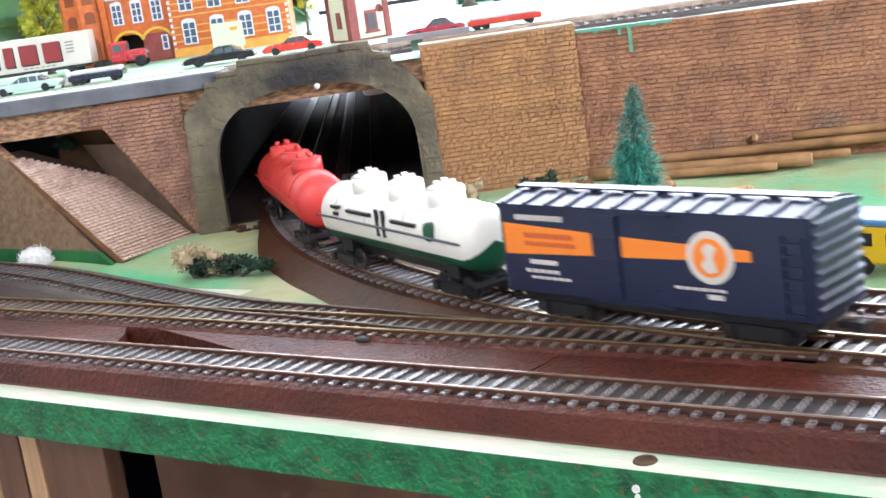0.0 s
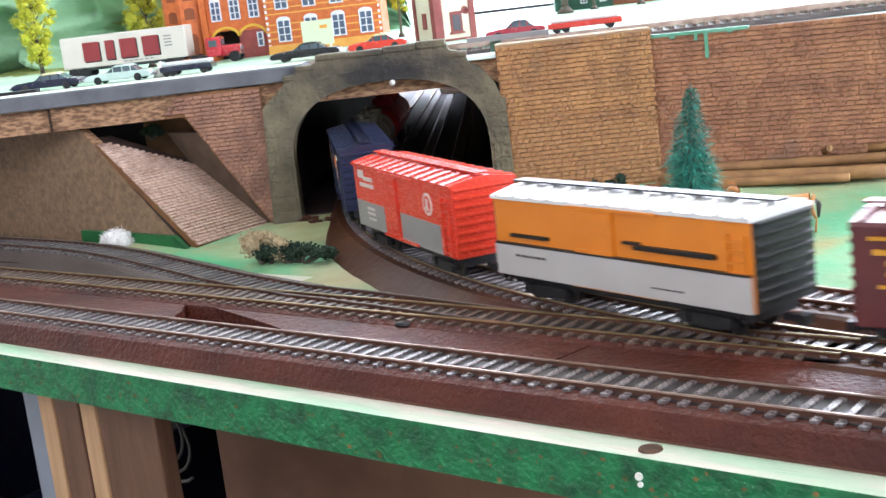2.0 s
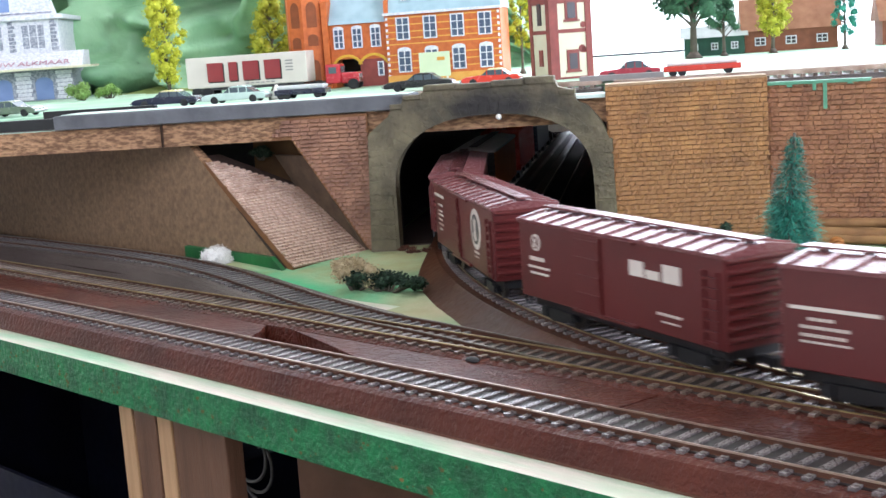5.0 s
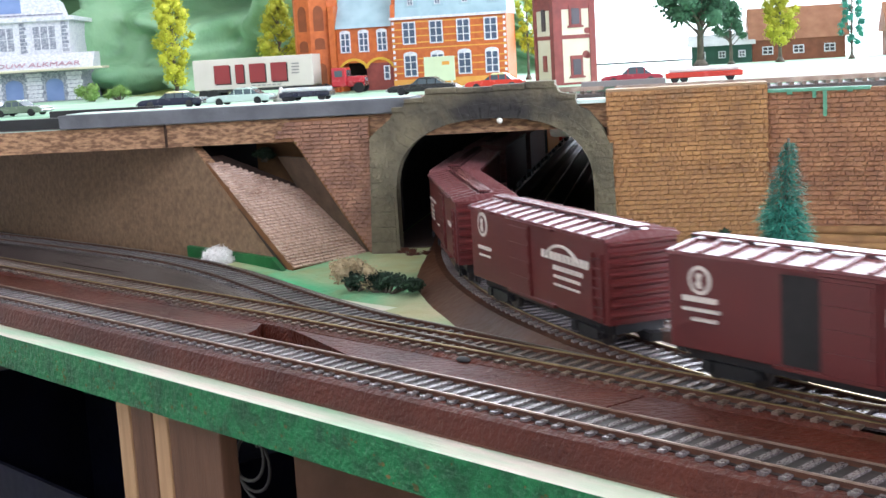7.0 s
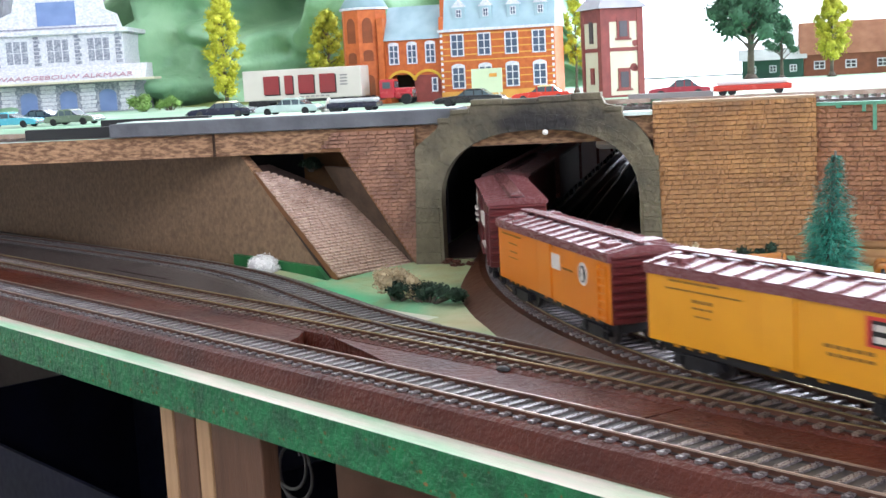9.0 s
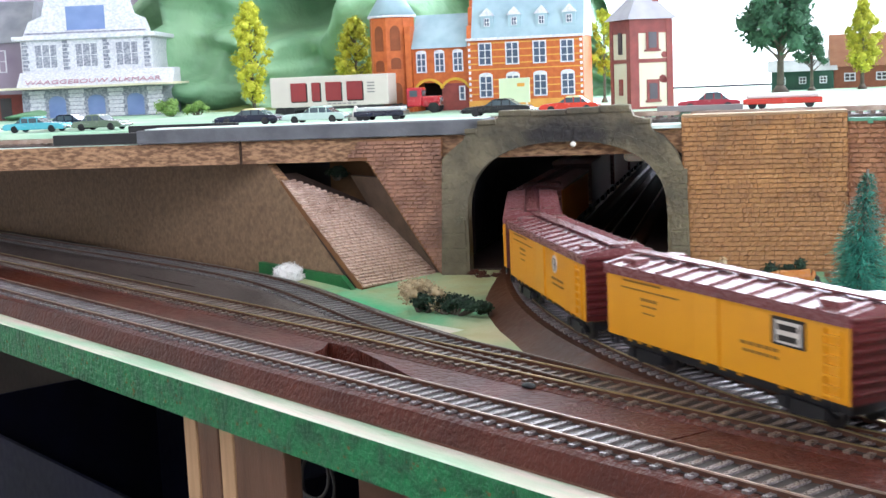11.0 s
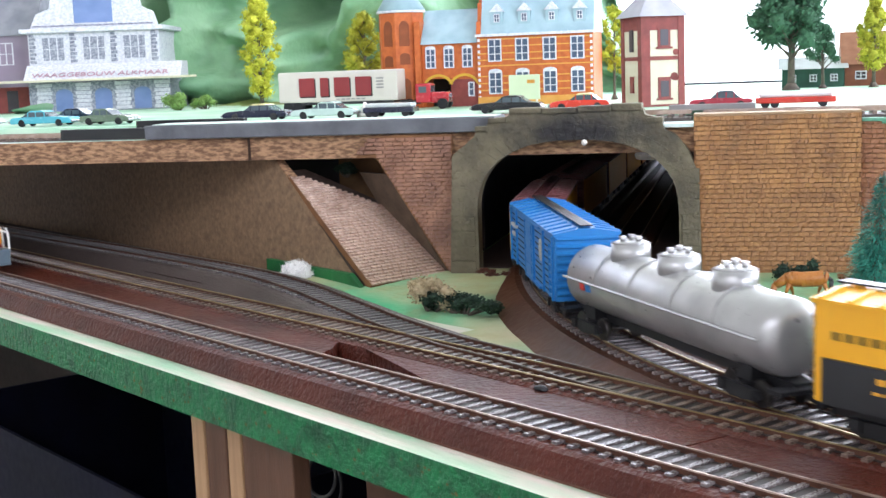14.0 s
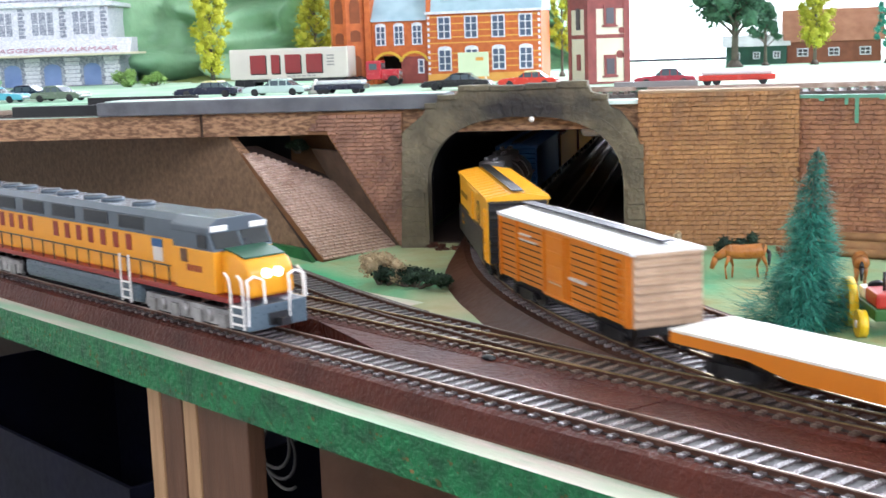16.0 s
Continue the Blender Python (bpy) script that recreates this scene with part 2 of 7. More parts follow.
wall_with_window("wall_north", "y", y1, x0, x1, -3.5, 1.9, 0.06, 1.6, 0.1)
wall_with_window("wall_south", "y", y0 - 0.1, x0, x1, -0.2, 2.0, 1.05, 1.65, 0.1)
wall_with_window("wall_east", "x", x1, y0, y1, -0.65, 1.75, 0.3, 1.6, 0.1)
wall_with_window("wall_west", "x", x0 - 0.1, y0, y1, -0.15, 1.85, 0.35, 1.55, 0.1)
solid("backdrop", bbox(-3.6, 3.6, 2.75, 2.76, -0.7, 2.4), glow("bright_sky", (0.95, 0.98, 1, 1), 1.6), kind="structure", label="bright white daylight outside the window")

# ---- table ----
bm = bmesh.new()
box(bm, -3.6, 3.7, 0.0, 2.6, -0.0172, 0.0)
bm.faces.ensure_lookup_table()
for f in bm.faces:
    f.material_index = 1 if f.calc_center_median().y < 0.001 else 0
table = solid("table_top", bm, (CREAM_EDGE, GREEN_EDGE), kind="structure", label="plywood layout table top with a green painted front edge")
random.seed(4)
bm = bmesh.new()
for k in range(260):
    x, z = random.uniform(-0.35, 0.42), -0.0172 * random.random() ** 0.8
    r = random.uniform(0.0003, 0.0011)
    if -0.0005 - r < z or z < -0.0168 + r:
        continue
    n = 6
    a = random.random() * 6
    vs = [bm.verts.new((x + random.uniform(0.6, 1.5) * r * math.cos(a + k2 * math.tau / n), -0.00015, z + random.uniform(0.5, 1.1) * r * math.sin(a + k2 * math.tau / n))) for k2 in range(n)]
    bm.faces.new(vs)
part("paint_chip", bm, STAIN, table)
bm = bmesh.new()
cyl(bm, (0.2685, 0.0068, -0.001), (0.2685, 0.0068, 0.0006), 0.0042, 0.0036, 14)
part("knot", bm, mat("dark_knot", "5c3c24", "38220f", 200, 0.7), table)
bm = bmesh.new()
cyl(bm, (0.268, -0.0006, -0.006), (0.268, 0.001, -0.006), 0.0013, 0.0013, 10)
cyl(bm, (0.2683, -0.0006, -0.0085), (0.2683, 0.001, -0.0085), 0.0009, 0.0009, 10)
part("paint_drip", bm, WHITE, table)
solid("brown_base", bbox(-3.6, 3.7, 0.0128, 0.128, 0.0, 0.0014), BASE_BROWN, kind="structure", label="brown painted base under the front tracks")

bm = bmesh.new()
for pts in ([(-3.0, 0.0475), (-0.006, 0.0475), (-0.0125, 0.0600), (-0.0225, 0.0705), (-3.0, 0.0705)], [(0.040, 0.0590), (0.078, 0.0475), (0.2045, 0.0475), (0.2075, 0.0705), (-0.002, 0.0705)], [(0.2057, 0.0475), (2.0, 0.0475), (2.0, 0.0705), (0.2087, 0.0705)]):
    prism(bm, pts, "z", 0.0012, 0.0086)
solid("roadbed_filler", bm, ROADBED, kind="structure", label="brown foam filler between the two front tracks")
# table legs and clutter under the table
PINE_FACE = mat("brown_lumber", "6a4a36", "563a28", 30, 0.6, stretch=(6, 6, 0.6), bump=0.0003)
PINE_EDGE = mat("pale_lumber", "b8946e", "a07c56", 30, 0.6, stretch=(6, 6, 0.6), bump=0.0003)


def timber(x, y, w, dpt):
    ob = thing("table_leg", pose(x, y, -0.76), label="brown wooden table leg with a pale sawn edge", category="table leg", group="table legs")
    part("post", bbox(0, w, 0, dpt, 0, 0.7428, 0.0008), PINE_FACE, ob)
    part("edging", bbox(-0.0125, -0.0002, -0.001, dpt, 0, 0.7428, 0.0006), PINE_EDGE, ob, "pale sawn timber edge")
    return ob


timber(-0.092, 0.034, 0.020, 0.04)
timber(-0.056, 0.034, 0.044, 0.010)
CARD = mat("brown_cardboard", "7a5640", "624330", 25, 0.75, bump=0.0003)


def carton(x, y, z, w, dpt, h, rz, material, label, flaps=True):
    ob = thing("cardboard_box", pose(x, y, z, 0, 0, rz), label=label, category="box")
    t = 0.004
    for b in ((0, w, 0, t, 0, h), (0, w, dpt - t, dpt, 0, h), (0, t, t, dpt - t, 0, h), (w - t, w, t, dpt - t, 0, h), (t, w - t, t, dpt - t, 0, t)):
        part("side_panel", bbox(*b), material, ob)
    for sy, yy in ((-1, 0.0), (1, dpt)) if flaps else ():
        part("flap", bbox(0, w, -0.002, dpt * 0.42, -0.0015, 0.0015), material, ob, m=pose(0, yy, h + 0.001, -35 if sy < 0 else 180 + 35, 0, 0))
    return ob


SHELF = mat("dark_under_shelf", "3a302a", "2a221e", 10, 0.7)
solid("under_shelf", bbox(-1.6, 1.8, 0.12, 0.9, -0.42, -0.40), SHELF, kind="structure", label="dark shelf board below the layout table")
carton(-0.115, 0.15, -0.40, 0.40, 0.26, 0.305, 2, CARD, "open brown cardboard box stored under the table")
carton(-0.86, 0.15, -0.40, 0.50, 0.25, 0.215, 0, duller(mat("navy_storage_box", "0b0e24", "070917", 20, 0.6), 0.2), "dark blue storage box under the table", False)
carton(0.34, 0.14, -0.40, 0.34, 0.28, 0.30, -6, CARD, "open brown cardboard box stored under the table")
solid("under_back_panel", bbox(-3.6, 3.7, 0.95, 0.97, -0.76, -0.02), SHELF, kind="structure", label="dark panel behind the storage under the table")
solid("grey_panel", bbox(-0.352, -0.300, 0.17, 0.176, -0.3999, -0.105, 0.001), mat("pale_grey_board", "9aa0aa", "7e848e", 12, 0.6), label="pale grey board standing under the table", category="board")
coil = bpy.data.curves.new("cable_coil", "CURVE")
coil.dimensions, coil.bevel_depth = "3D", 0.0011
line = coil.splines.new("POLY")
line.points.add(60)
for k in range(61):
    line.points[k].co = (-0.187 + 0.020 * math.cos(k * 0.3), 0.16 + 0.0002 * k, -0.105 + 0.020 * math.sin(k * 0.3) - k * 0.0004, 1)
coil.materials.append(mat("grey_cable", "4a4744", "33312f", 80, 0.5))
tagged(new("cable_coil", coil), label="coiled dark grey cable hanging under the table", category="cable")

# ---- ground between tracks and hill ----
def ground_z(x, y):
    q = WALL.inverted() @ Vector((x, y, 0))
    t = min(max((q.y + 0.10) / 0.10, 0), 1)
    dip = 0.0035 if x < -0.02 and y < 0.165 else 0.0
    z = 0.0022 - dip + 0.0055 * t * t * (3 - 2 * t) + 0.0006 * noise.noise((x * 30, y * 30, 0))
    far = min(max((-0.225 - x) / 0.05, 0), 1) if y < 0.2 else 0.0
    return z * (1 - far) + 0.0004 * far


bm = bmesh.new()
xs = [-1.2 + i * 0.015 for i in range(137)]
ys = [0.118 + j * 0.012 for j in range(60)]
grid = [[bm.verts.new((x, y, ground_z(x, y))) for y in ys] for x in xs]
for i in range(len(xs) - 1):
    for j in range(len(ys) - 1):
        bm.faces.new((grid[i][j], grid[i + 1][j], grid[i + 1][j + 1], grid[i][j + 1])).smooth = True
solid("ground", bm, GROUND, kind="structure", label="green and sandy painted ground beside the tracks")

# ---- tracks ----
RAIL_Z = 0.0123
YB = 0.0850
XC, YC, RC = 0.378, 0.757, 0.6726


def resample(pts, step):
    pts = [Vector(p) for p in pts]
    out, carry = [], 0.0
    for a, b in zip(pts, pts[1:]):
        ln = (b - a).length
        while carry < ln:
            out.append(a + (b - a) * (carry / ln))
            carry += step
        carry -= ln
    return out


def smooth_line(pts, n=8):
    out = []
    for i in range(len(pts) - 1):
        p0, p1, p2, p3 = (Vector(pts[min(max(i + k, 0), len(pts) - 1)]) for k in (-1, 0, 1, 2))
        for k in range(n):
            t = k / n
            out.append(0.5 * ((2 * p1) + (p2 - p0) * t + (2 * p0 - 5 * p1 + 4 * p2 - p3) * t * t + (3 * p1 - p0 - 3 * p2 + p3) * t ** 3))
    out.append(Vector(pts[-1]))
    return out


def main_line():
    pts = []
    for i in range(671):
        x = 3.6 - i * 0.005
        t = min(max((0.45 - x) / 0.2, 0), 1)
        t = t * t * (3 - 2 * t)
        yc = YC - math.sqrt(max(RC ** 2 - (x - XC) ** 2, 0)) if x < 0.9 else YB
        pts.append(Vector((x, YB * (1 - t) + yc * t)))
    a = math.atan2(-math.sqrt(RC ** 2 - (0.25 - XC) ** 2), 0.25 - XC)
    a -= 0.005 / RC
    while a > -radians(144):
        pts.append(Vector((XC + RC * math.cos(a), YC + RC * math.sin(a))))
        a -= 0.005 / RC
    h = (pts[-1] - pts[-2]).normalized()
    turn = 0.0
    for k in range(760):
        if 160 < k and turn < 54:
            turn += math.degrees(0.005 / 0.6)
        g = math.radians(turn)
        pts.append(pts[-1] + Vector((h.x * math.cos(g) - h.y * math.sin(g), h.x * math.sin(g) + h.y * math.cos(g))) * 0.005)
    return pts


MAIN = main_line()
_s = [0.0]
for a, b in zip(MAIN, MAIN[1:]):
    _s.append(_s[-1] + (b - a).length)
S_ZERO = _s[670]


def on_main(s):
    """The place on the tunnel line, s metres past x = 0.25."""
    q = s + S_ZERO
    lo, hi = 0, len(_s) - 1
    while hi - lo > 1:
        mid = (lo + hi) // 2
        lo, hi = (mid, hi) if _s[mid] <= q else (lo, mid)
    t = (q - _s[lo]) / (_s[hi] - _s[lo])
    return MAIN[lo].lerp(MAIN[hi], t)


def tie_mesh(material):
    b = bmesh.new()
    prism(b, [(-0.0014, 0.0), (0.0014, 0.0), (0.0012, 0.0021), (-0.0012, 0.0021)], "y", -0.0130, 0.0130)
    return mesh_of("tie", b, material)


TIE_MESH, TIE_MESH_BROWN, TIE_MESH_SIDING = tie_mesh(TIE), tie_mesh(TIE_BROWN), tie_mesh(TIE_SIDING)


def railway(name, pts, label, bed=ROADBED, top=RAIL_TOP, tie=TIE_MESH, ties_in=None, base_z=0.0012, shoulder=0.019, foot=0.027, bed_in=None):
    path = [(p[0], p[1], 0) for p in pts]
    bedpath = path if bed_in is None else [p for p in path if bed_in(p)]
    bm = bmesh.new()
    sweep(bm, bedpath, ((-foot, base_z), (-shoulder, 0.0088), (-shoulder + 0.002, 0.0098), (shoulder - 0.002, 0.0098), (shoulder, 0.0088), (foot, base_z)))
    ob = solid(name, bm, bed, label=label, category="railway track", group="railway tracks")
    for side in (-1, 1):
        bm = bmesh.new()
        c = side * 0.00855
        sweep(bm, path, ((c - 0.0006, 0.0098), (c - 0.0003, 0.0103), (c - 0.0003, 0.0118), (c + 0.0003, 0.0118), (c + 0.0003, 0.0103), (c + 0.0006, 0.0098)), 0)
        sweep(bm, path, ((c - 0.00036, 0.01175), (c - 0.00036, RAIL_Z), (c + 0.00036, RAIL_Z), (c + 0.00036, 0.01175)), 1)
        part("rail", bm, (RAIL, top), ob)
    bm = bmesh.new()
    sweep(bm, bedpath, ((-0.0104, 0.0096), (-0.0104, 0.0101), (0.0104, 0.0101), (0.0104, 0.0096)))
    part("track_bed", bm, TIE_GAP, ob, "dark bed between the ties")
    pp = resample(pts, 0.0070)
    for a, b in zip(pp, pp[1:]):
        if ties_in(a):
            h = b - a
            part("tie", tie, None, ob, m=pose(a.x, a.y, 0.0087, 0, 0, math.degrees(math.atan2(h.y, h.x)) + random.uniform(-1.2, 1.2)))
    return ob


random.seed(7)
railway("front_track", [Vector((-3.5 + i * 0.1, 0.0323)) for i in range(72)], "straight front track on brown foam roadbed with worn ties", ties_in=lambda p: -0.75 < p.x < 0.45, shoulder=0.0165, foot=0.0200)
railway("second_track", [Vector((-3.5 + i * 0.1, YB)) for i in range(39)], "straight second track with brassy rails on brown roadbed", top=RAIL_BRASS, tie=TIE_MESH_BROWN, ties_in=lambda p: -0.8 < p.x < 0.32, shoulder=0.0150, foot=0.0172)
C_LINE = smooth_line([(0.30, 0.0852), (0.2, 0.0852), (0.17, 0.0856), (0.139, 0.0878), (0.10, 0.0920), (0.065, 0.0955), (0.024, 0.0985), (-0.035, 0.1095), (-0.07, 0.1182), (-0.11, 0.1280), (-0.15, 0.1380), (-0.20, 0.1470), (-0.24, 0.1510), (-0.30, 0.1520), (-0.40, 0.1500), (-0.6, 0.1440), (-1.2, 0.1360)])
railway("siding_track", C_LINE, "curved siding track with dark ties on grey roadbed", bed=ROADBED_GREY, top=RAIL_DARK, tie=TIE_MESH_SIDING, ties_in=lambda p: -0.8 < p.x < 0.09, bed_in=lambda p: p[0] < 0.03)
railway("tunnel_track", MAIN, "curved main track leading into the tunnel portal", bed=ROADBED_SMOOTH, tie=TIE_MESH, top=RAIL_BRASS, ties_in=lambda p: p.x < 0.5 and p.y < 0.42, foot=0.034, bed_in=lambda p: p[0] < 4.4 and not (0.33 < p[0] and p[1] < 0.3 and p[0] < 0.0))
E_LINE = [Vector((XC + 0.6226 * math.cos(a), YC + 0.6226 * math.sin(a))) for a in [-radians(84 + k * 1.2) for k in range(51)]]
E_LINE += [E_LINE[-1] + (E_LINE[-1] - E_LINE[-2]).normalized() * 0.02 * k for k in range(1, 40)]
E_LINE = [Vector((3.5 - k * 0.1, E_LINE[0].y)) for k in range(30)] + E_LINE
railway("inner_track", E_LINE, "inner curved track beside the main track at the tunnel", bed=ROADBED_SMOOTH, ties_in=lambda p: p.x < 0.55 and p.y < 0.42)

# ---- hill: deck, walls, ramp ----
deck = [(-1.42, 0.7035), (-0.4526, 0.0), (0.2, 0.004), (0.9, -0.216), (2.4, -0.216), (2.4, 0.95), (-1.42, 0.95)]
bm = bmesh.new()
prism(bm, deck, "z", 0.0812, 0.0962)
bm.faces.ensure_lookup_table()
for f in bm.faces:
    if f.normal.z > 0.5 or f.calc_center_median().z > 0.0961:
        f.material_index = 1
solid("upper_deck", bm, (FIBRE, PALE_TOP), WALL, kind="structure", label="fibreboard deck that carries the model town")
solid("town_ground", (lambda b: (prism(b, [(-1.418, 0.78), (-0.548, 0.072), (2.399, 0.072), (2.399, 0.949), (-1.418, 0.949)], "z", 0.0963, 0.1035), b)[1])(bmesh.new()), DECKGREEN, WALL, kind="structure", label="pale green painted ground of the model town")
solid("road_slab", bbox(-0.258, -0.018, -0.0035, 0.030, 0.0966, 0.1058, 0.0006), ROADGREY, WALL, kind="structure", label="grey concrete-like road slab along the deck edge")
solid("road_edge", bbox(-0.254, -0.02, 0.001, 0.028, 0.1060, 0.1064), PALE_TOP, WALL, kind="structure", label="pale worn top of the road slab")


def rough_brick(bm, rng, u0, u1, z0_, z1_, y=0.0):
    """One embossed brick: a broken face that juts at its lower edge and falls back at its upper one."""
    g, j = 0.00016, 0.00045
    n = 3
    low = [(u0 + g + (u1 - u0 - 2 * g) * k / n, y - 0.0007 - rng.uniform(0, 0.0006), z0_ + 0.00015 + rng.uniform(0, j)) for k in range(n + 1)]
    high = [(u0 + g + (u1 - u0 - 2 * g) * k / n, y - 0.0002 - rng.uniform(0, 0.0004), z1_ - rng.uniform(0, j)) for k in range(n + 1)]
    base = [(p[0], y + 0.0002, z0_ + 0.0002) for p in low]
    a, b, c = ([bm.verts.new(p) for p in row] for row in (base, low, high))
    for k in range(n):
        bm.faces.new((a[k], a[k + 1], b[k + 1], b[k]))
        bm.faces.new((b[k], b[k + 1], c[k + 1], c[k]))
    ends = [bm.verts.new((u, y + 0.0002, z1_)) for u in (u0 + g, u1 - g)]
    bm.faces.new((a[0], b[0], c[0], ends[0]))
    bm.faces.new((b[n], a[n], ends[1], c[n]))
    bm.faces.new(c + ends[::-1])


def brick_wall(name, m, w, h, course, blen, material, label, limit=None, kind="structure", near=(0, 300), thick=0.006, outline=None):
    """A thin embossed panel, its courses ending at limit(z); bricks stand proud."""
    bm = bmesh.new()
    prism(bm, outline or [(0, 0), (w, 0), (w, h), (0, h)], "y", 0, thick)
    ob = solid(name, bm, JOINT, m, kind=kind, label=label)
    course = h / round(h / course)
    kinds = []
    for var in range(14):
        rg = random.Random(var)
        ln = blen * rg.uniform(0.7, 1.4)
        b = bmesh.new()
        rough_brick(b, rg, 0, ln, 0, course)
        kinds.append((ln, mesh_of("brick", b, material)))
    rest = bmesh.new()
    count = 0
    rng = random.Random(name)
    for r in range(round(h / course)):
        u = -blen * rng.random()
        while u < w - 0.0012:
            ln, me = rng.choice(kinds)
            z = r * course
            a, b = max(u, 0), min(u + ln, w if limit is None else limit(z))
            if b - a > 0.0012:
                count += 1
                if b - a > ln - 1e-6 and near[0] <= count <= near[1]:
                    part("brick", me, None, ob, m=pose(u, rng.uniform(-0.0003, 0.0001), z))
                else:
                    rough_brick(rest, rng, a, b, z, z + course)
            u += ln
    if len(rest.verts):
        tagged(part("brick_courses", rest, material, ob), kind="stuff")
    else:
        rest.free()
    return ob


# ---- tunnel portal ----
def portal():
    ob = thing("tunnel_portal", WALL @ pose(0, 0, 0), label="olive-grey stone tunnel portal with a sooty arch", category="tunnel portal")
    u0, hw = 0.0325, 0.0625
    inner = [(u0 - hw, 0.004), (u0 - hw, 0.045)]
    for k in range(1, 24):
        a = math.pi - k * math.pi / 24
        ca, sa = math.cos(a), math.sin(a)
        inner.append((u0 + hw * math.copysign(abs(ca) ** 0.82, ca), 0.045 + 0.0455 * sa ** 0.82))
    inner += [(u0 + hw, 0.045), (u0 + hw, 0.004)]
    outer = [(-0.049, 0.004), (-0.0465, 0.06), (-0.0455, 0.082), (-0.031, 0.0935), (-0.029, 0.0985), (-0.022, 0.1005), (-0.0215, 0.1045), (-0.009, 0.1055), (-0.0075, 0.1090), (0.003, 0.1105),
             (0.012, 0.1105), (0.022, 0.1098), (0.0325, 0.1100), (0.044, 0.1105), (0.056, 0.1115), (0.066, 0.1110), (0.0735, 0.1100), (0.0755, 0.1045), (0.0845, 0.1025), (0.0870, 0.0950), (0.093, 0.0925), (0.101, 0.0825), (0.106, 0.070), (0.1075, 0.045), (0.1085, 0.004)]
    n = len(inner)
    # the two outlines have different counts: resample the outer one by length
    def spread(line, count):
        seg = [0.0]
        for a, b in zip(line, line[1:]):
            seg.append(seg[-1] + math.dist(a, b))
        out = []
        for k in range(count):
            q = seg[-1] * k / (count - 1)
            i = max(j for j in range(len(seg)) if seg[j] <= q + 1e-12)
            i = min(i, len(line) - 2)
            t = (q - seg[i]) / (seg[i + 1] - seg[i])
            out.append((line[i][0] + (line[i + 1][0] - line[i][0]) * t, line[i][1] + (line[i + 1][1] - line[i][1]) * t))
        return out
    inn, out = spread(inner, 161), spread(outer, 161)
    bm = bmesh.new()
    fr, bk = -0.0075, 0.004
    vi = [[bm.verts.new((p[0], y, p[1])) for p in inn] for y in (fr, bk)]
    vo = [[bm.verts.new((p[0], y, p[1])) for p in out] for y in (fr, bk)]
    for k in range(160):
        bm.faces.new((vi[0][k], vi[0][k + 1], vo[0][k + 1], vo[0][k]))
        bm.faces.new((vi[1][k + 1], vi[1][k], vo[1][k], vo[1][k + 1]))
        bm.faces.new((vi[0][k + 1], vi[0][k], vi[1][k], vi[1][k + 1]))
        bm.faces.new((vo[0][k], vo[0][k + 1], vo[1][k + 1], vo[1][k]))
    for k in (0, 160):
        bm.faces.new((vi[0][k], vo[0][k], vo[1][k], vi[1][k]))
    part("face", bm, PORTAL, ob)
    # ring of arch stones
    ring = [p for p in spread(inner, 47)]
    for k in range(7, 39, 1):
        a, b = Vector(ring[k]), Vector(ring[k + 1])
        mid = Vector((u0, 0.046))
        da, db = (a - mid).normalized(), (b - mid).normalized()
        g = (b - a) * 0.03
        q = [a + g, b - g, b - g + db * 0.0095, a + g + da * 0.0095]
        bm = bmesh.new()
        prism(bm, [(p.x, p.y) for p in q], "y", -0.0083 - random.uniform(0, 0.0003), -0.0072)
        part("arch_stone", bm, PORTAL, ob, "sooty arch stone" if k == 20 else "")
    # coping blocks along the top
    for k, (ua, ub, za, zb) in enumerate(((-0.008, 0.012, 0.1072, 0.1108), (0.0125, 0.034, 0.1068, 0.1102), (0.0345, 0.055, 0.1072, 0.1110), (0.0555, 0.0735, 0.1074, 0.1118), (-0.0215, -0.0095, 0.1022, 0.1052), (0.076, 0.086, 0.0998, 0.1030), (-0.030, -0.0222, 0.097, 0.1002))):
        part("coping_stone", bbox(ua, ub, -0.0088, 0.005, za, zb, 0.0006), PORTAL, ob)
    for k in range(7):
        for ua, ub in ((-0.0485 + k * 0.0004, -0.0315), (0.0965, 0.1078)):
            bm = bbox(ua + 0.0004, ub - 0.0004, -0.0081, -0.007, 0.006 + k * 0.0095, 0.0149 + k * 0.0095, 0.0003)
            part("quoin_stone", bm, PORTAL, ob)
    bm = bmesh.new()
    bmesh.ops.create_icosphere(bm, subdivisions=2, radius=0.0019)
    part("white_bead", bm, WHITE, ob, "small white bead on the crown", True, pose(0.0385, -0.0095, 0.0888))
    return ob


portal()
solid("tunnel_lintel", bbox(-0.03, 0.10, 0.012, 0.03, 0.0808, 0.0864), FIBRE, WALL, kind="structure", label="bare fibreboard beam seen behind the portal arch")

solid("tunnel_floor", bbox(-0.046, 0.36, 0.010, 0.95, 0.0012, 0.0084), BASE_DARK, WALL, kind="structure", label="dark floor inside the tunnel")
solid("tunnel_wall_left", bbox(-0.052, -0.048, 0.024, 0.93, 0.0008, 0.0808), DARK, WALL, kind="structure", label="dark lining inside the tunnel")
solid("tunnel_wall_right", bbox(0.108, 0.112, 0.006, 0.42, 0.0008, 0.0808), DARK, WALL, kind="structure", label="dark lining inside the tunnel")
# unseen board, added to make the far opening smaller and let in less light
solid("tunnel_wall_far", bbox(0.026, 0.36, 0.93, 0.934, 0.0008, 0.0808), DARK, WALL, kind="structure", label="dark board added to keep light out behind the inner track")
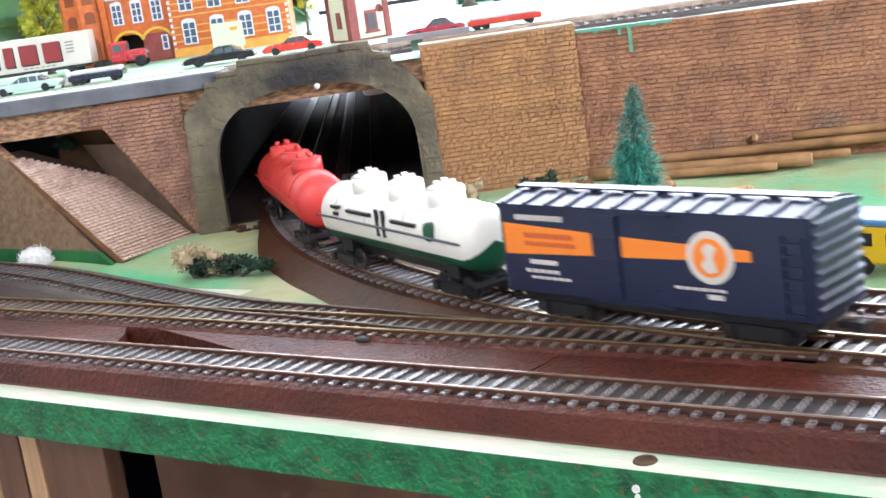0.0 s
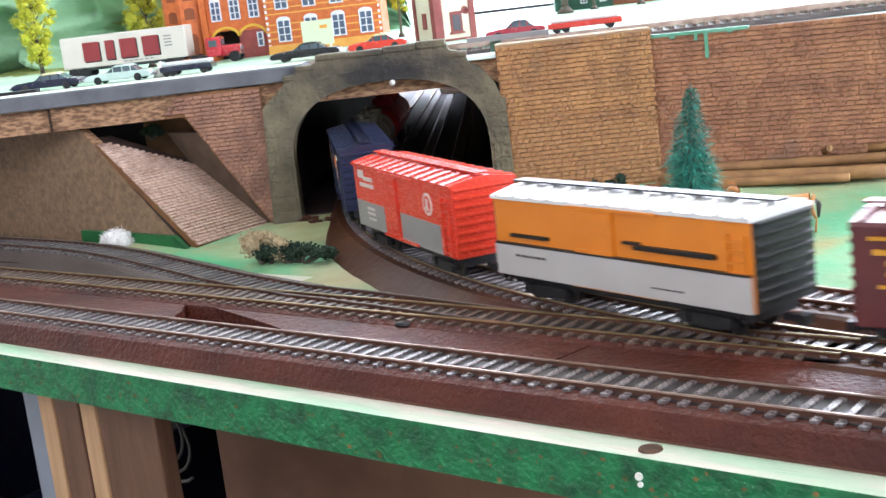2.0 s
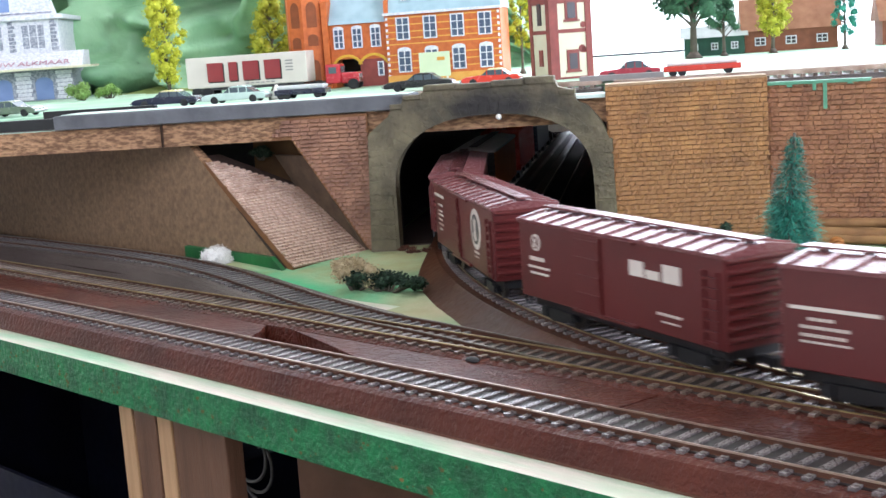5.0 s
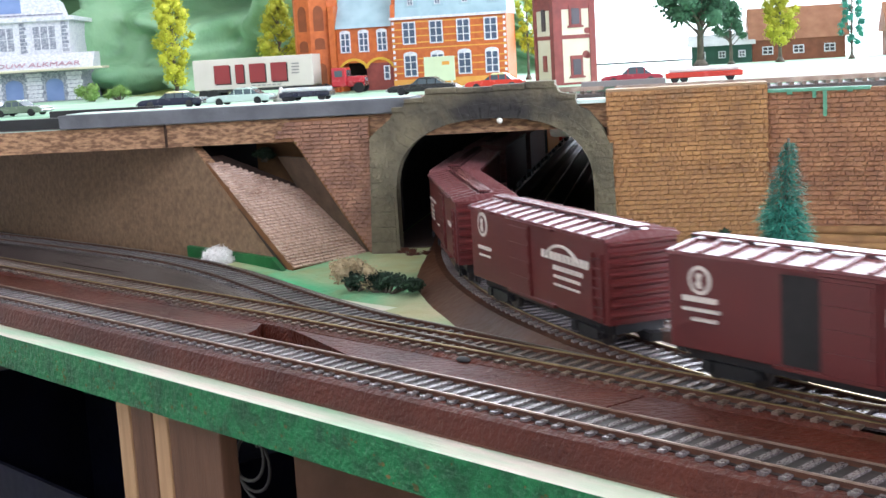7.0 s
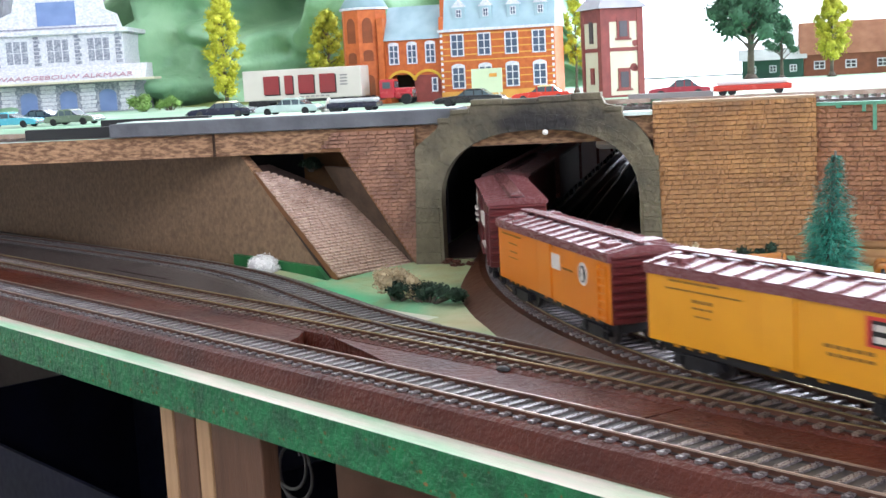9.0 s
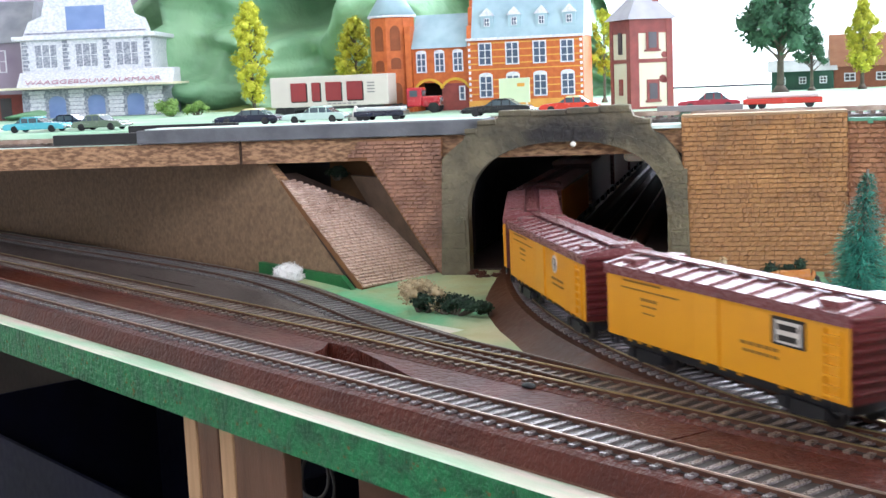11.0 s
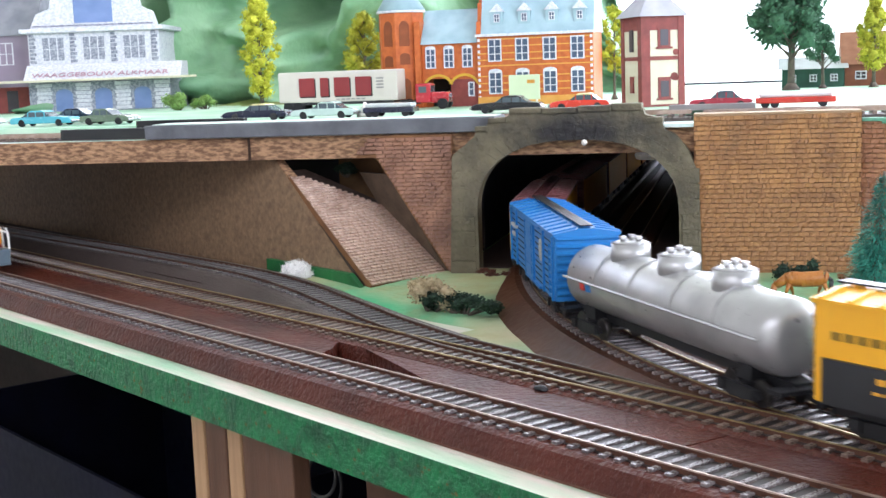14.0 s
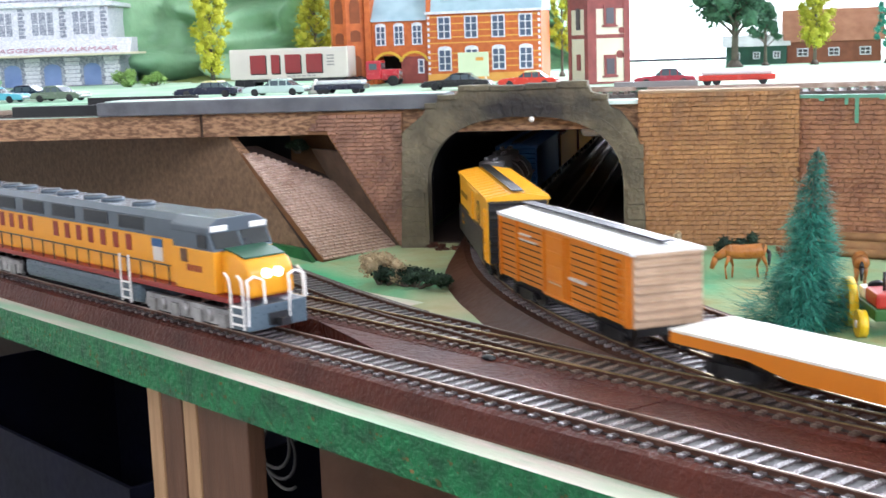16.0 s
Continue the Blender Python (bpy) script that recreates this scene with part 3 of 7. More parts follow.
# unseen screen, added to block the bright window and its reflections
solid("tunnel_far_board", bbox(-0.10, 0.40, 1.30, 1.304, 0.0008, 0.100), DARK, WALL, kind="structure", label="dark screen added beyond the tunnel to block window light")
# unseen beam, added to cut the light at the far end
solid("tunnel_end_beam", bbox(-0.048, 0.026, 0.93, 0.934, 0.0600, 0.0808), DARK, WALL, kind="structure", label="dark beam added to cut light at the tunnel's far end")

# brick walls right of the portal
brick_wall("wall_tunnel_brick", WALL @ pose(0.104, -0.003, 0.0), 0.0965, 0.1025, 0.0029, 0.0056, BRICK, "orange-brown embossed brick wall beside the portal")
ang = math.degrees(math.atan2(-0.30, 0.95))
W2 = WALL @ pose(0.2006, 0.001, 0.0, 0, 0, ang)
brick_wall("wall_long_brick", W2, 0.62, 0.0985, 0.0029, 0.0060, BRICK_RED, "long reddish embossed brick retaining wall")
GREENTRIM = mat("green_painted_trim", "6ba389", "4f8f72", 60, 0.5)
bm = bmesh.new()
box(bm, 0.0, 0.06, -0.0016, 0.004, 0.0972, 0.0992)
for x, w, ln in ((0.033, 0.0022, 0.015), (0.012, 0.003, 0.0015), (0.047, 0.003, 0.001), (0.027, 0.002, 0.004)):
    box(bm, x, x + w, -0.00155, 0.003, 0.0972 - ln, 0.0973)
solid("green_paint_run", bm, GREENTRIM, W2, label="green paint run dripping down the brick wall", category="paint run")

# brick panel between ramp and portal (cut on the slant), ramp and hardboard panel
bm = bmesh.new()
prism(bm, [(-0.097, 0.0812), (-0.0465, 0.0812), (-0.048, 0.004), (-0.053, 0.010)], "y", -0.002, 0.034)
slant = solid("wall_slanted_brick", bm, JOINT, WALL, kind="structure", label="slanted brick panel beside the tunnel portal")
bm = bmesh.new()
prism(bm, [(-0.111, 0.0815), (-0.0465, 0.0815), (-0.0465, 0.0955), (-0.098, 0.0955)], "y", -0.0016, -0.0001)
fascia = solid("fascia_brick", bm, JOINT, WALL, kind="structure", label="brick paper on the deck edge beside the portal")
rng = random.Random(3)
for r in range(36):
    z = 0.0004 + r * 0.0026
    ul = -0.097 + (0.0812 - z) * (0.044 / 0.0712) if z < 0.0812 else -0.112 + (z - 0.0812) * 0.9
    u = -0.13 - 0.0045 * (r % 2) - rng.uniform(0, 0.001)
    while u < -0.047:
        a, b = max(u, ul + 0.0002), min(u + 0.0063, -0.0468)
        if b - a > 0.0025 and z > 0.006:
            bm = bmesh.new()
            rough_brick(bm, rng, a, b, z, z + 0.0026, -0.0019)
            part("brick", bm, BRICK_PANEL, fascia if z > 0.0812 else slant)
        u += 0.0064
solid("hardboard_panel", (lambda b: (prism(b, [(-1.4, 0.0), (-0.155, 0.0), (-0.252, 0.0811), (-1.4, 0.0811)], "y", 0.186, 0.191), b)[1])(bmesh.new()), HARDBOARD, kind="structure", label="brown hardboard panel under the deck")
foot_p, top_p = Vector((-0.150, 0.0060)), Vector((-0.250, 0.0812))
ramp_len = (top_p - foot_p).length
up = Vector((top_p.x - foot_p.x, 0, top_p.y - foot_p.y)).normalized()
RAMP = Matrix(((0, -up.z, up.x, foot_p.x), (1, 0, 0, 0.1862), (0, up.x, up.z, foot_p.y), (0, 0, 0, 1)))
RW, R_TOP, R_CUT = 0.076, 0.106, 0.068


# bricks end along the slanted line where the deck's shade begins
def ramp_shade_edge(z):
    return min(RW, RW - (RW - 0.008) * (z - R_CUT + 0.02) / (R_TOP - R_CUT + 0.02))


ramp = brick_wall("brick_ramp", RAMP, RW, R_TOP, 0.0027, 0.0062, BRICK_SHEEN, "sloping brick ramp rising under the deck", thick=0.004,
                  limit=ramp_shade_edge, outline=[(0, 0), (RW, 0), (RW, R_CUT - 0.02), (0.008, R_TOP), (0, R_TOP)])
solid("ramp_base", (lambda b: (prism(b, [(0, R_TOP), (0.007, R_TOP), (0.006, ramp_len), (0, ramp_len)], "y", 0.001, 0.004), b)[1])(bmesh.new()), FIBRE, RAMP, kind="structure", label="bare board edge at the head of the ramp")
# dark board shows past the cut bricks in place of the ramp's shade
solid("ramp_board", (lambda b: (prism(b, [(RW, 0.0), (0.0, 0.0), (0.0, ramp_len * 0.94), (0.02, ramp_len * 0.94), (RW, 0.06)], "y", 0.0045, 0.008), b)[1])(bmesh.new()), BASE_DARK, RAMP, kind="structure", label="dark board that stands for the shade on the upper ramp")
bm = bmesh.new()
lo_, hi_ = WALL @ Vector((-0.0535, 0.001, 0.006)), WALL @ Vector((-0.0900, 0.001, 0.0700))
back = Vector((-0.040, 0.006, 0.0))
near_ = [lo_, hi_, hi_ + back, lo_ + back]
vs = [bm.verts.new(p) for p in near_] + [bm.verts.new(p + Vector((0.001, 0.004, 0))) for p in near_]
for q in ((0, 1, 2, 3), (7, 6, 5, 4), (0, 4, 5, 1), (1, 5, 6, 2), (2, 6, 7, 3), (3, 7, 4, 0)):
    bm.faces.new([vs[k] for k in q])
# grey-brown board, its colour darkened for the shadow it stands in
solid("ramp_side_wall", bm, mat("shaded_grey_brown_board", "62503f", "45382c", 90, 0.7), kind="structure", label="brown board wall beside the brick ramp")
# dark sheet added where only deep shade lies under the deck
solid("void_back", bbox(-0.215, -0.046, 0.085, 0.089, 0.001, 0.081), DARK, WALL, kind="structure", label="dark sheet that stands for the shade under the deck")
# orange-brown board end, its colour darkened for the shade
solid("void_board", bbox(-0.140, -0.095, 0.050, 0.053, 0.040, 0.080), mat("shaded_board_end", "6e5030", "523a22", 90, 0.8), WALL, kind="structure", label="brown board end under the deck, darkened for shade")
# white block added in place of a bright spot of light
solid("white_corner", bbox(0.064, 0.082, 0.040, 0.060, 0.0735, 0.0800, 0.003), WHITE, WALL, kind="structure", label="white block standing for a spot of light inside the portal")

solid("board_crack", bbox(-0.1856, -0.1846, -0.0004, 0.003, 0.0813, 0.0961), mat("dark_crack", "3a2616", "2a1a0e", 90, 0.9), WALL, kind="structure", label="dark butt joint between two deck boards")
bm = bmesh.new()
bmesh.ops.create_icosphere(bm, subdivisions=2, radius=0.0026, matrix=Matrix.Translation((0.1165, 0.0705, 0.0092)) @ Matrix.Diagonal((1.5, 0.8, 0.6, 1)))
solid("tar_lump", bm, BLACK, label="small black lump beside the second track", category="debris")

# brown ground sheet, darkened for the shadow along the panel's foot
solid("siding_base", bbox(-1.35, -0.255, 0.128, 0.1855, 0.0008, 0.0048), BASE_DARK, kind="structure", label="brown base beside the panel, its shadow put into the dark colour")

# ---- rolling stock ----
LB, WB, Z_SILL, Z_EAVE, Z_PEAK = 0.1500, 0.0158, 0.0112, 0.0432, 0.0462


def paint(name, h, h2=None, rough=0.36, **k):
    return mat(name, h, h2, 55, rough, bump=0.00005, bscale=900, spread=(0.1, 0.95), **k)


MAROON = paint("oxide_maroon_paint", "5e2423", "4c1b1b", 0.34)
MAROON_ROOF = paint("maroon_roof_paint", "7a4a4a", "653a3a", 0.27)
NAVY = paint("navy_paint", "1a2440", "131b32", 0.32)
ORANGE = paint("orange_paint", "d67f1a", "c7700e")
BRIGHT_ORANGE = paint("bright_orange_band", "f08a2c", "e47b1c")
RED = paint("vermilion_paint", "d8442e", "c63822", 0.26)
GREY = paint("grey_paint", "8e8b88", "7d7a78")
SILVERGREY = paint("silver_grey_paint", "b5b1ac", "a29e9a")
YELLOW = paint("reefer_yellow_paint", "dc9a14", "ce8c0c")
GOLD = paint("gold_yellow_paint", "eeb01e", "e0a014")
SKYBLUE = paint("bright_blue_paint", "2576b8", "1b68a8", 0.38)
SILVER = mat("silver_paint", "b4b3b2", "9c9b9a", 60, 0.32, metal=0.55)
TANKWHITE = paint("cream_white_paint", "ece8de", "ddd8cc")
TANKGREEN = paint("dark_green_paint", "1c5a3c", "14482e")
TANKRED = paint("tank_red_paint", "cf4038", "b8302c")
CHARCOAL = paint("charcoal_paint", "2b2c2e", "202122")
ROOFWHITE = paint("white_roof_paint", "d9d8d4", "c6c5c0", 0.3)
INK = paint("black_lettering", "1e1a16", "14110e", 0.5)
INKWHITE = paint("white_lettering", "d6cec4", "c2b9b0", 0.5)
INKBROWN = paint("faded_brown_lettering", "8a6220", "7a5418", 0.5)
INKGOLD = paint("gold_lettering", "dfa428", "c88f1c", 0.5)
# dark colour of flat sheets that stand for unlit openings
VOID = mat("painted_dark_inside", "1c1a1a", "121111", 40, 0.8)


def truck_meshes():
    bm = bmesh.new()
    for sy in (-1, 1):
        prism(bm, [(-0.0145, 0.0042), (-0.0125, 0.0068), (-0.004, 0.0072), (0.004, 0.0072), (0.0125, 0.0068), (0.0145, 0.0042), (0.0105, 0.0036), (0.0045, 0.0022), (-0.0045, 0.0022), (-0.0105, 0.0036)], "y", sy * 0.0118 - 0.0012, sy * 0.0118 + 0.0012)
        for x in (-0.0101, 0.0101):
            box(bm, x - 0.0021, x + 0.0021, sy * 0.0128 - 0.0008, sy * 0.0128 + 0.0012, 0.0034, 0.0074)
    box(bm, -0.003, 0.003, -0.0112, 0.0112, 0.0045, 0.0075)
    frame_me = mesh_of("truck_frame", bm, BLACK)
    bm = bmesh.new()
    cyl(bm, (0, -0.0094, 0), (0, -0.0068, 0), 0.0051, seg=16)
    cyl(bm, (0, 0.0068, 0), (0, 0.0094, 0), 0.0051, seg=16)
    cyl(bm, (0, -0.0068, 0), (0, 0.0068, 0), 0.0012, seg=8)
    return frame_me, mesh_of("wheelset", bm, WHEEL, False)


TRUCK_ME, WHEEL_ME = truck_meshes()
bm = bmesh.new()
box(bm, 0, 0.0085, -0.0014, 0.0014, 0.0058, 0.0080)
box(bm, 0.0065, 0.0100, -0.0026, 0.0026, 0.0052, 0.0086)
COUPLER_ME = mesh_of("coupler", bm, BLACK)


def running_gear(ob, half, bogie):
    for x in (-bogie, bogie):
        tr = part("truck", TRUCK_ME, None, ob, "black sprung truck" if x > 0 else "", m=pose(x, 0, 0))
        for dx in (-0.0101, 0.0101):
            part("wheelset", WHEEL_ME, None, tr, m=pose(dx, 0, 0.0051))
    part("coupler", COUPLER_ME, None, ob, m=pose(half - 0.001, 0, 0))
    part("coupler", COUPLER_ME, None, ob, m=pose(-half + 0.001, 0, 0, 0, 0, 180))


def car_size(length, eave):
    """Body length and eave height of the car that is built next."""
    global LB, Z_EAVE, Z_PEAK
    LB, Z_EAVE, Z_PEAK = length, eave, eave + 0.003


def side_bar(bm, p0, p1, q0, q1, y=None, depth=0.0003):
    """A slab on the side that faces the table's front; p from the leading end, q from the sill."""
    y = WB if y is None else y
    h, ln = Z_EAVE - Z_SILL, LB
    box(bm, ln / 2 - p1 * ln, ln / 2 - p0 * ln, y - 0.0004, y + depth, Z_SILL + q0 * h, Z_SILL + q1 * h)


def bars(ob, material, rects, name="lettering", depth=0.0003, label=""):
    for i, r in enumerate(rects):
        bm = bmesh.new()
        side_bar(bm, *r, depth=depth)
        part("letter_bar" if name == "lettering" else name, bm, material, ob, label if i == 0 else "")


def emblem(ob, p, q, r, outer, inner, core=None, label="round painted emblem"):
    x, z = LB / 2 - p * LB, Z_SILL + q * (Z_EAVE - Z_SILL)
    for k, (rad, m_, d) in enumerate(((r, outer, 0.00035), (r * 0.74, inner, 0.0005))):
        bm = bmesh.new()
        cyl(bm, (x, WB - 0.0003, z), (x, WB + d, z), rad, seg=28)
        part("emblem" if k == 0 else "emblem_centre", bm, m_, ob, label if k == 0 else "")
    if core:
        bm = bmesh.new()
        prism(bm, [(x + r * a, z + r * b) for a, b in ((-0.30, -0.50), (0.10, -0.60), (0.38, -0.30), (0.16, 0.00), (0.30, 0.34), (0.02, 0.56), (-0.30, 0.40), (-0.14, 0.02))], "y", WB - 0.0003, WB + 0.00065)
        part("emblem_figure", bm, core, ob)


def lines(p0, p1, qs, h=0.022, jag=0.0):
    return [(p0 + (jag if i % 2 else 0), p1 - (jag * 1.7 if i % 2 else 0), q, q + h) for i, q in enumerate(qs)]


def words(p0, p1, q0, q1, n):
    """A row of plain blocks, as wide as a line of unreadable letters."""
    w = (p1 - p0) / n
    return [(p0 + i * w, p0 + (i + 0.72) * w, q0, q1) for i in range(n)]


def box_car(label, side, roof, end, door=(0.40, 0.56), open_door=False, slats=False, ribs=True, reefer=False, walk_mat=None):
    ob = thing("freight_car", pose(0, 0, 0), label=label, category="freight car", group="freight train")
    bm = bmesh.new()
    box(bm, -LB / 2, LB / 2, -WB, WB, Z_SILL, Z_EAVE)
    bmesh.ops.bevel(bm, geom=bm.edges[:], offset=0.0005, segments=2, affect="EDGES", profile=0.5)
    part("body", bm, side, ob)
    part("underframe", bbox(-LB / 2 + 0.004, LB / 2 - 0.004, -0.011, 0.011, 0.0066, Z_SILL + 0.0004), BLACK, ob)
    bm = bmesh.new()
    o = WB + 0.0008
    prism(bm, [(-o, Z_EAVE - 0.0006), (-o, Z_EAVE + 0.0008), (-0.004, Z_PEAK), (0.004, Z_PEAK), (o, Z_EAVE + 0.0008), (o, Z_EAVE - 0.0006)], "x", -LB / 2 - 0.0008, LB / 2 + 0.0008)
    part("roof", bm, roof, ob)
    if ribs:
        for k in range(13):
            x = -LB / 2 + 0.003 + k * (LB - 0.006) / 12
            for sy in (-1, 1):
                bm = bmesh.new()
                prism(bm, [(sy * 0.0045, Z_PEAK - 0.0002), (sy * 0.0045, Z_PEAK + 0.0008), (sy * o, Z_EAVE + 0.0016), (sy * o, Z_EAVE + 0.0005)], "x", x - 0.0008, x + 0.0008)
                part("roof_rib", bm, roof, ob)
    wm = walk_mat or roof
    for k in (-1, 0, 1):
        part("roofwalk_plank", bbox(-LB / 2 - 0.001, LB / 2 + 0.001, k * 0.0021 - 0.0009, k * 0.0021 + 0.0009, Z_PEAK + 0.0011, Z_PEAK + 0.0018), wm, ob)
    for k in range(9):
        x = -LB / 2 + 0.006 + k * (LB - 0.012) / 8
        part("roofwalk_saddle", bbox(x - 0.0008, x + 0.0008, -0.0028, 0.0028, Z_PEAK - 0.0004, Z_PEAK + 0.0012), roof, ob)
    # ends with pressed ribs
    for sx in (-1, 1):
        bm = bmesh.new()
        box(bm, sx * LB / 2 - 0.0002, sx * (LB / 2) + sx * 0.0006, -WB + 0.0004, WB - 0.0004, Z_SILL + 0.0003, Z_EAVE - 0.0003)
        ep = part("end_panel", bm, end, ob, "ribbed end panel")
        for k in range(8):
            z = Z_SILL + 0.0025 + k * (Z_EAVE - Z_SILL) * 0.119
            xe = sx * (LB / 2 + 0.0004)
            bm = bmesh.new()
            prism(bm, [(xe, z), (xe + sx * 0.0013, z + 0.0009), (xe + sx * 0.0013, z + 0.0017), (xe, z + 0.0026)], "y", -WB + 0.0012, WB - 0.0012)
            part("end_rib", bm, end, ep)
    for q in range(7):
        bm = bmesh.new()
        side_bar(bm, 0.925, 0.985, 0.06 + q * 0.115, 0.085 + q * 0.115, depth=0.0011)
        part("ladder_rung", bm, side, ob)
    for p in (0.925, 0.981):
        bm = bmesh.new()
        side_bar(bm, p, p + 0.004, 0.03, 0.84, depth=0.0013)
        part("ladder_stile", bm, side, ob)
    if not reefer:
        bm = bmesh.new()
        side_bar(bm, door[0], door[1], 0.02, 0.95, depth=0.0010)
        if not open_door:
            leaf_door = part("door", bm, side, ob)
            for k in range(4):
                bm = bmesh.new()
                side_bar(bm, door[0] + 0.006, door[1] - 0.006, 0.10 + k * 0.22, 0.25 + k * 0.22, depth=0.0014)
                part("door_panel", bm, side, leaf_door)
        else:
            bm.free()
            bm = bmesh.new()
            # dark sheet on the closed side stands for the unlit inside
            side_bar(bm, door[0], door[1], 0.04, 0.92, depth=0.0002)
            part("doorway", bm, VOID, ob, "flat dark sheet standing for the unlit open doorway")
            bm = bmesh.new()
            side_bar(bm, door[1] + 0.002, door[1] + 0.15, 0.02, 0.95, depth=0.0012)
            leaf_door = part("door", bm, side, ob, "sliding door pushed open")
            for k in range(4):
                bm = bmesh.new()
                side_bar(bm, door[1] + 0.01, door[1] + 0.14, 0.10 + k * 0.22, 0.25 + k * 0.22, depth=0.0016)
                part("door_panel", bm, side, leaf_door)
        for q in (-0.01, 0.955):
            bm = bmesh.new()
            side_bar(bm, door[0] - 0.02, door[1] + 0.17, q, q + 0.035, depth=0.0014)
            part("door_track", bm, side, ob)
    if slats:
        for k in range(9):
            q = 0.08 + k * 0.098
            for p0, p1 in ((0.03, 0.16), (0.18, 0.375), (0.42, 0.56), (0.605, 0.785), (0.805, 0.93)):
                # dark strips on the closed side stand for shade between slats
                bm = bmesh.new()
                side_bar(bm, p0, p1, q, q + 0.017, depth=0.00022)
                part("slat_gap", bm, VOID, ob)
        for p in (0.015, 0.165, 0.39, 0.575, 0.79, 0.97):
            bm = bmesh.new()
            side_bar(bm, p, p + 0.012, 0.0, 0.98, depth=0.0012)
            part("side_post", bm, side, ob)
    # stirrups and fine side posts
    for p in (0.02, 0.95):
        xa, xb, zt, zb = LB / 2 - p * LB, LB / 2 - (p + 0.035) * LB, Z_SILL, Z_SILL - 0.0034
        bm = bmesh.new()
        prism(bm, [(xa, zt), (xa, zb), (xb, zb), (xb, zt), (xb + 0.0007, zt), (xb + 0.0007, zb + 0.0007), (xa - 0.0007, zb + 0.0007), (xa - 0.0007, zt)], "y", WB - 0.0004, WB + 0.0006)
        part("stirrup", bm, BLACK, ob)
    if reefer:
        bm = bmesh.new()
        for p in (0.10, 0.15, 0.20, 0.27, 0.45, 0.53, 0.60, 0.76, 0.82, 0.88):
            side_bar(bm, p, p + 0.022, -0.035, 0.0, depth=-0.0004)
        part("sill_step", bm, side, ob)
        bm = bmesh.new()
        for k in range(46):
            p = 0.012 + k * 0.0212
            side_bar(bm, p, p + 0.0014, 0.01, 0.97, depth=0.00012)
        part("board_seams", bm, side, ob)
        bm = bmesh.new()
        side_bar(bm, 0.425, 0.535, 0.03, 0.95, depth=0.0009)
        part("door", bm, side, ob)
        for x in (-LB / 2 + 0.013, LB / 2 - 0.013):
            for sy in (-1, 1):
                part("roof_hatch", bbox(x - 0.005, x + 0.005, sy * 0.0095 - 0.0033, sy * 0.0095 + 0.0033, Z_EAVE + 0.0012, Z_PEAK + 0.0006, 0.0003), roof, ob)
        bm = bmesh.new()
        side_bar(bm, -0.004, 1.004, 0.895, 1.0, depth=0.0011)
        part("fascia", bm, roof, ob, "dark fascia under the eaves")
    running_gear(ob, LB / 2, LB / 2 - 0.025)
    return ob


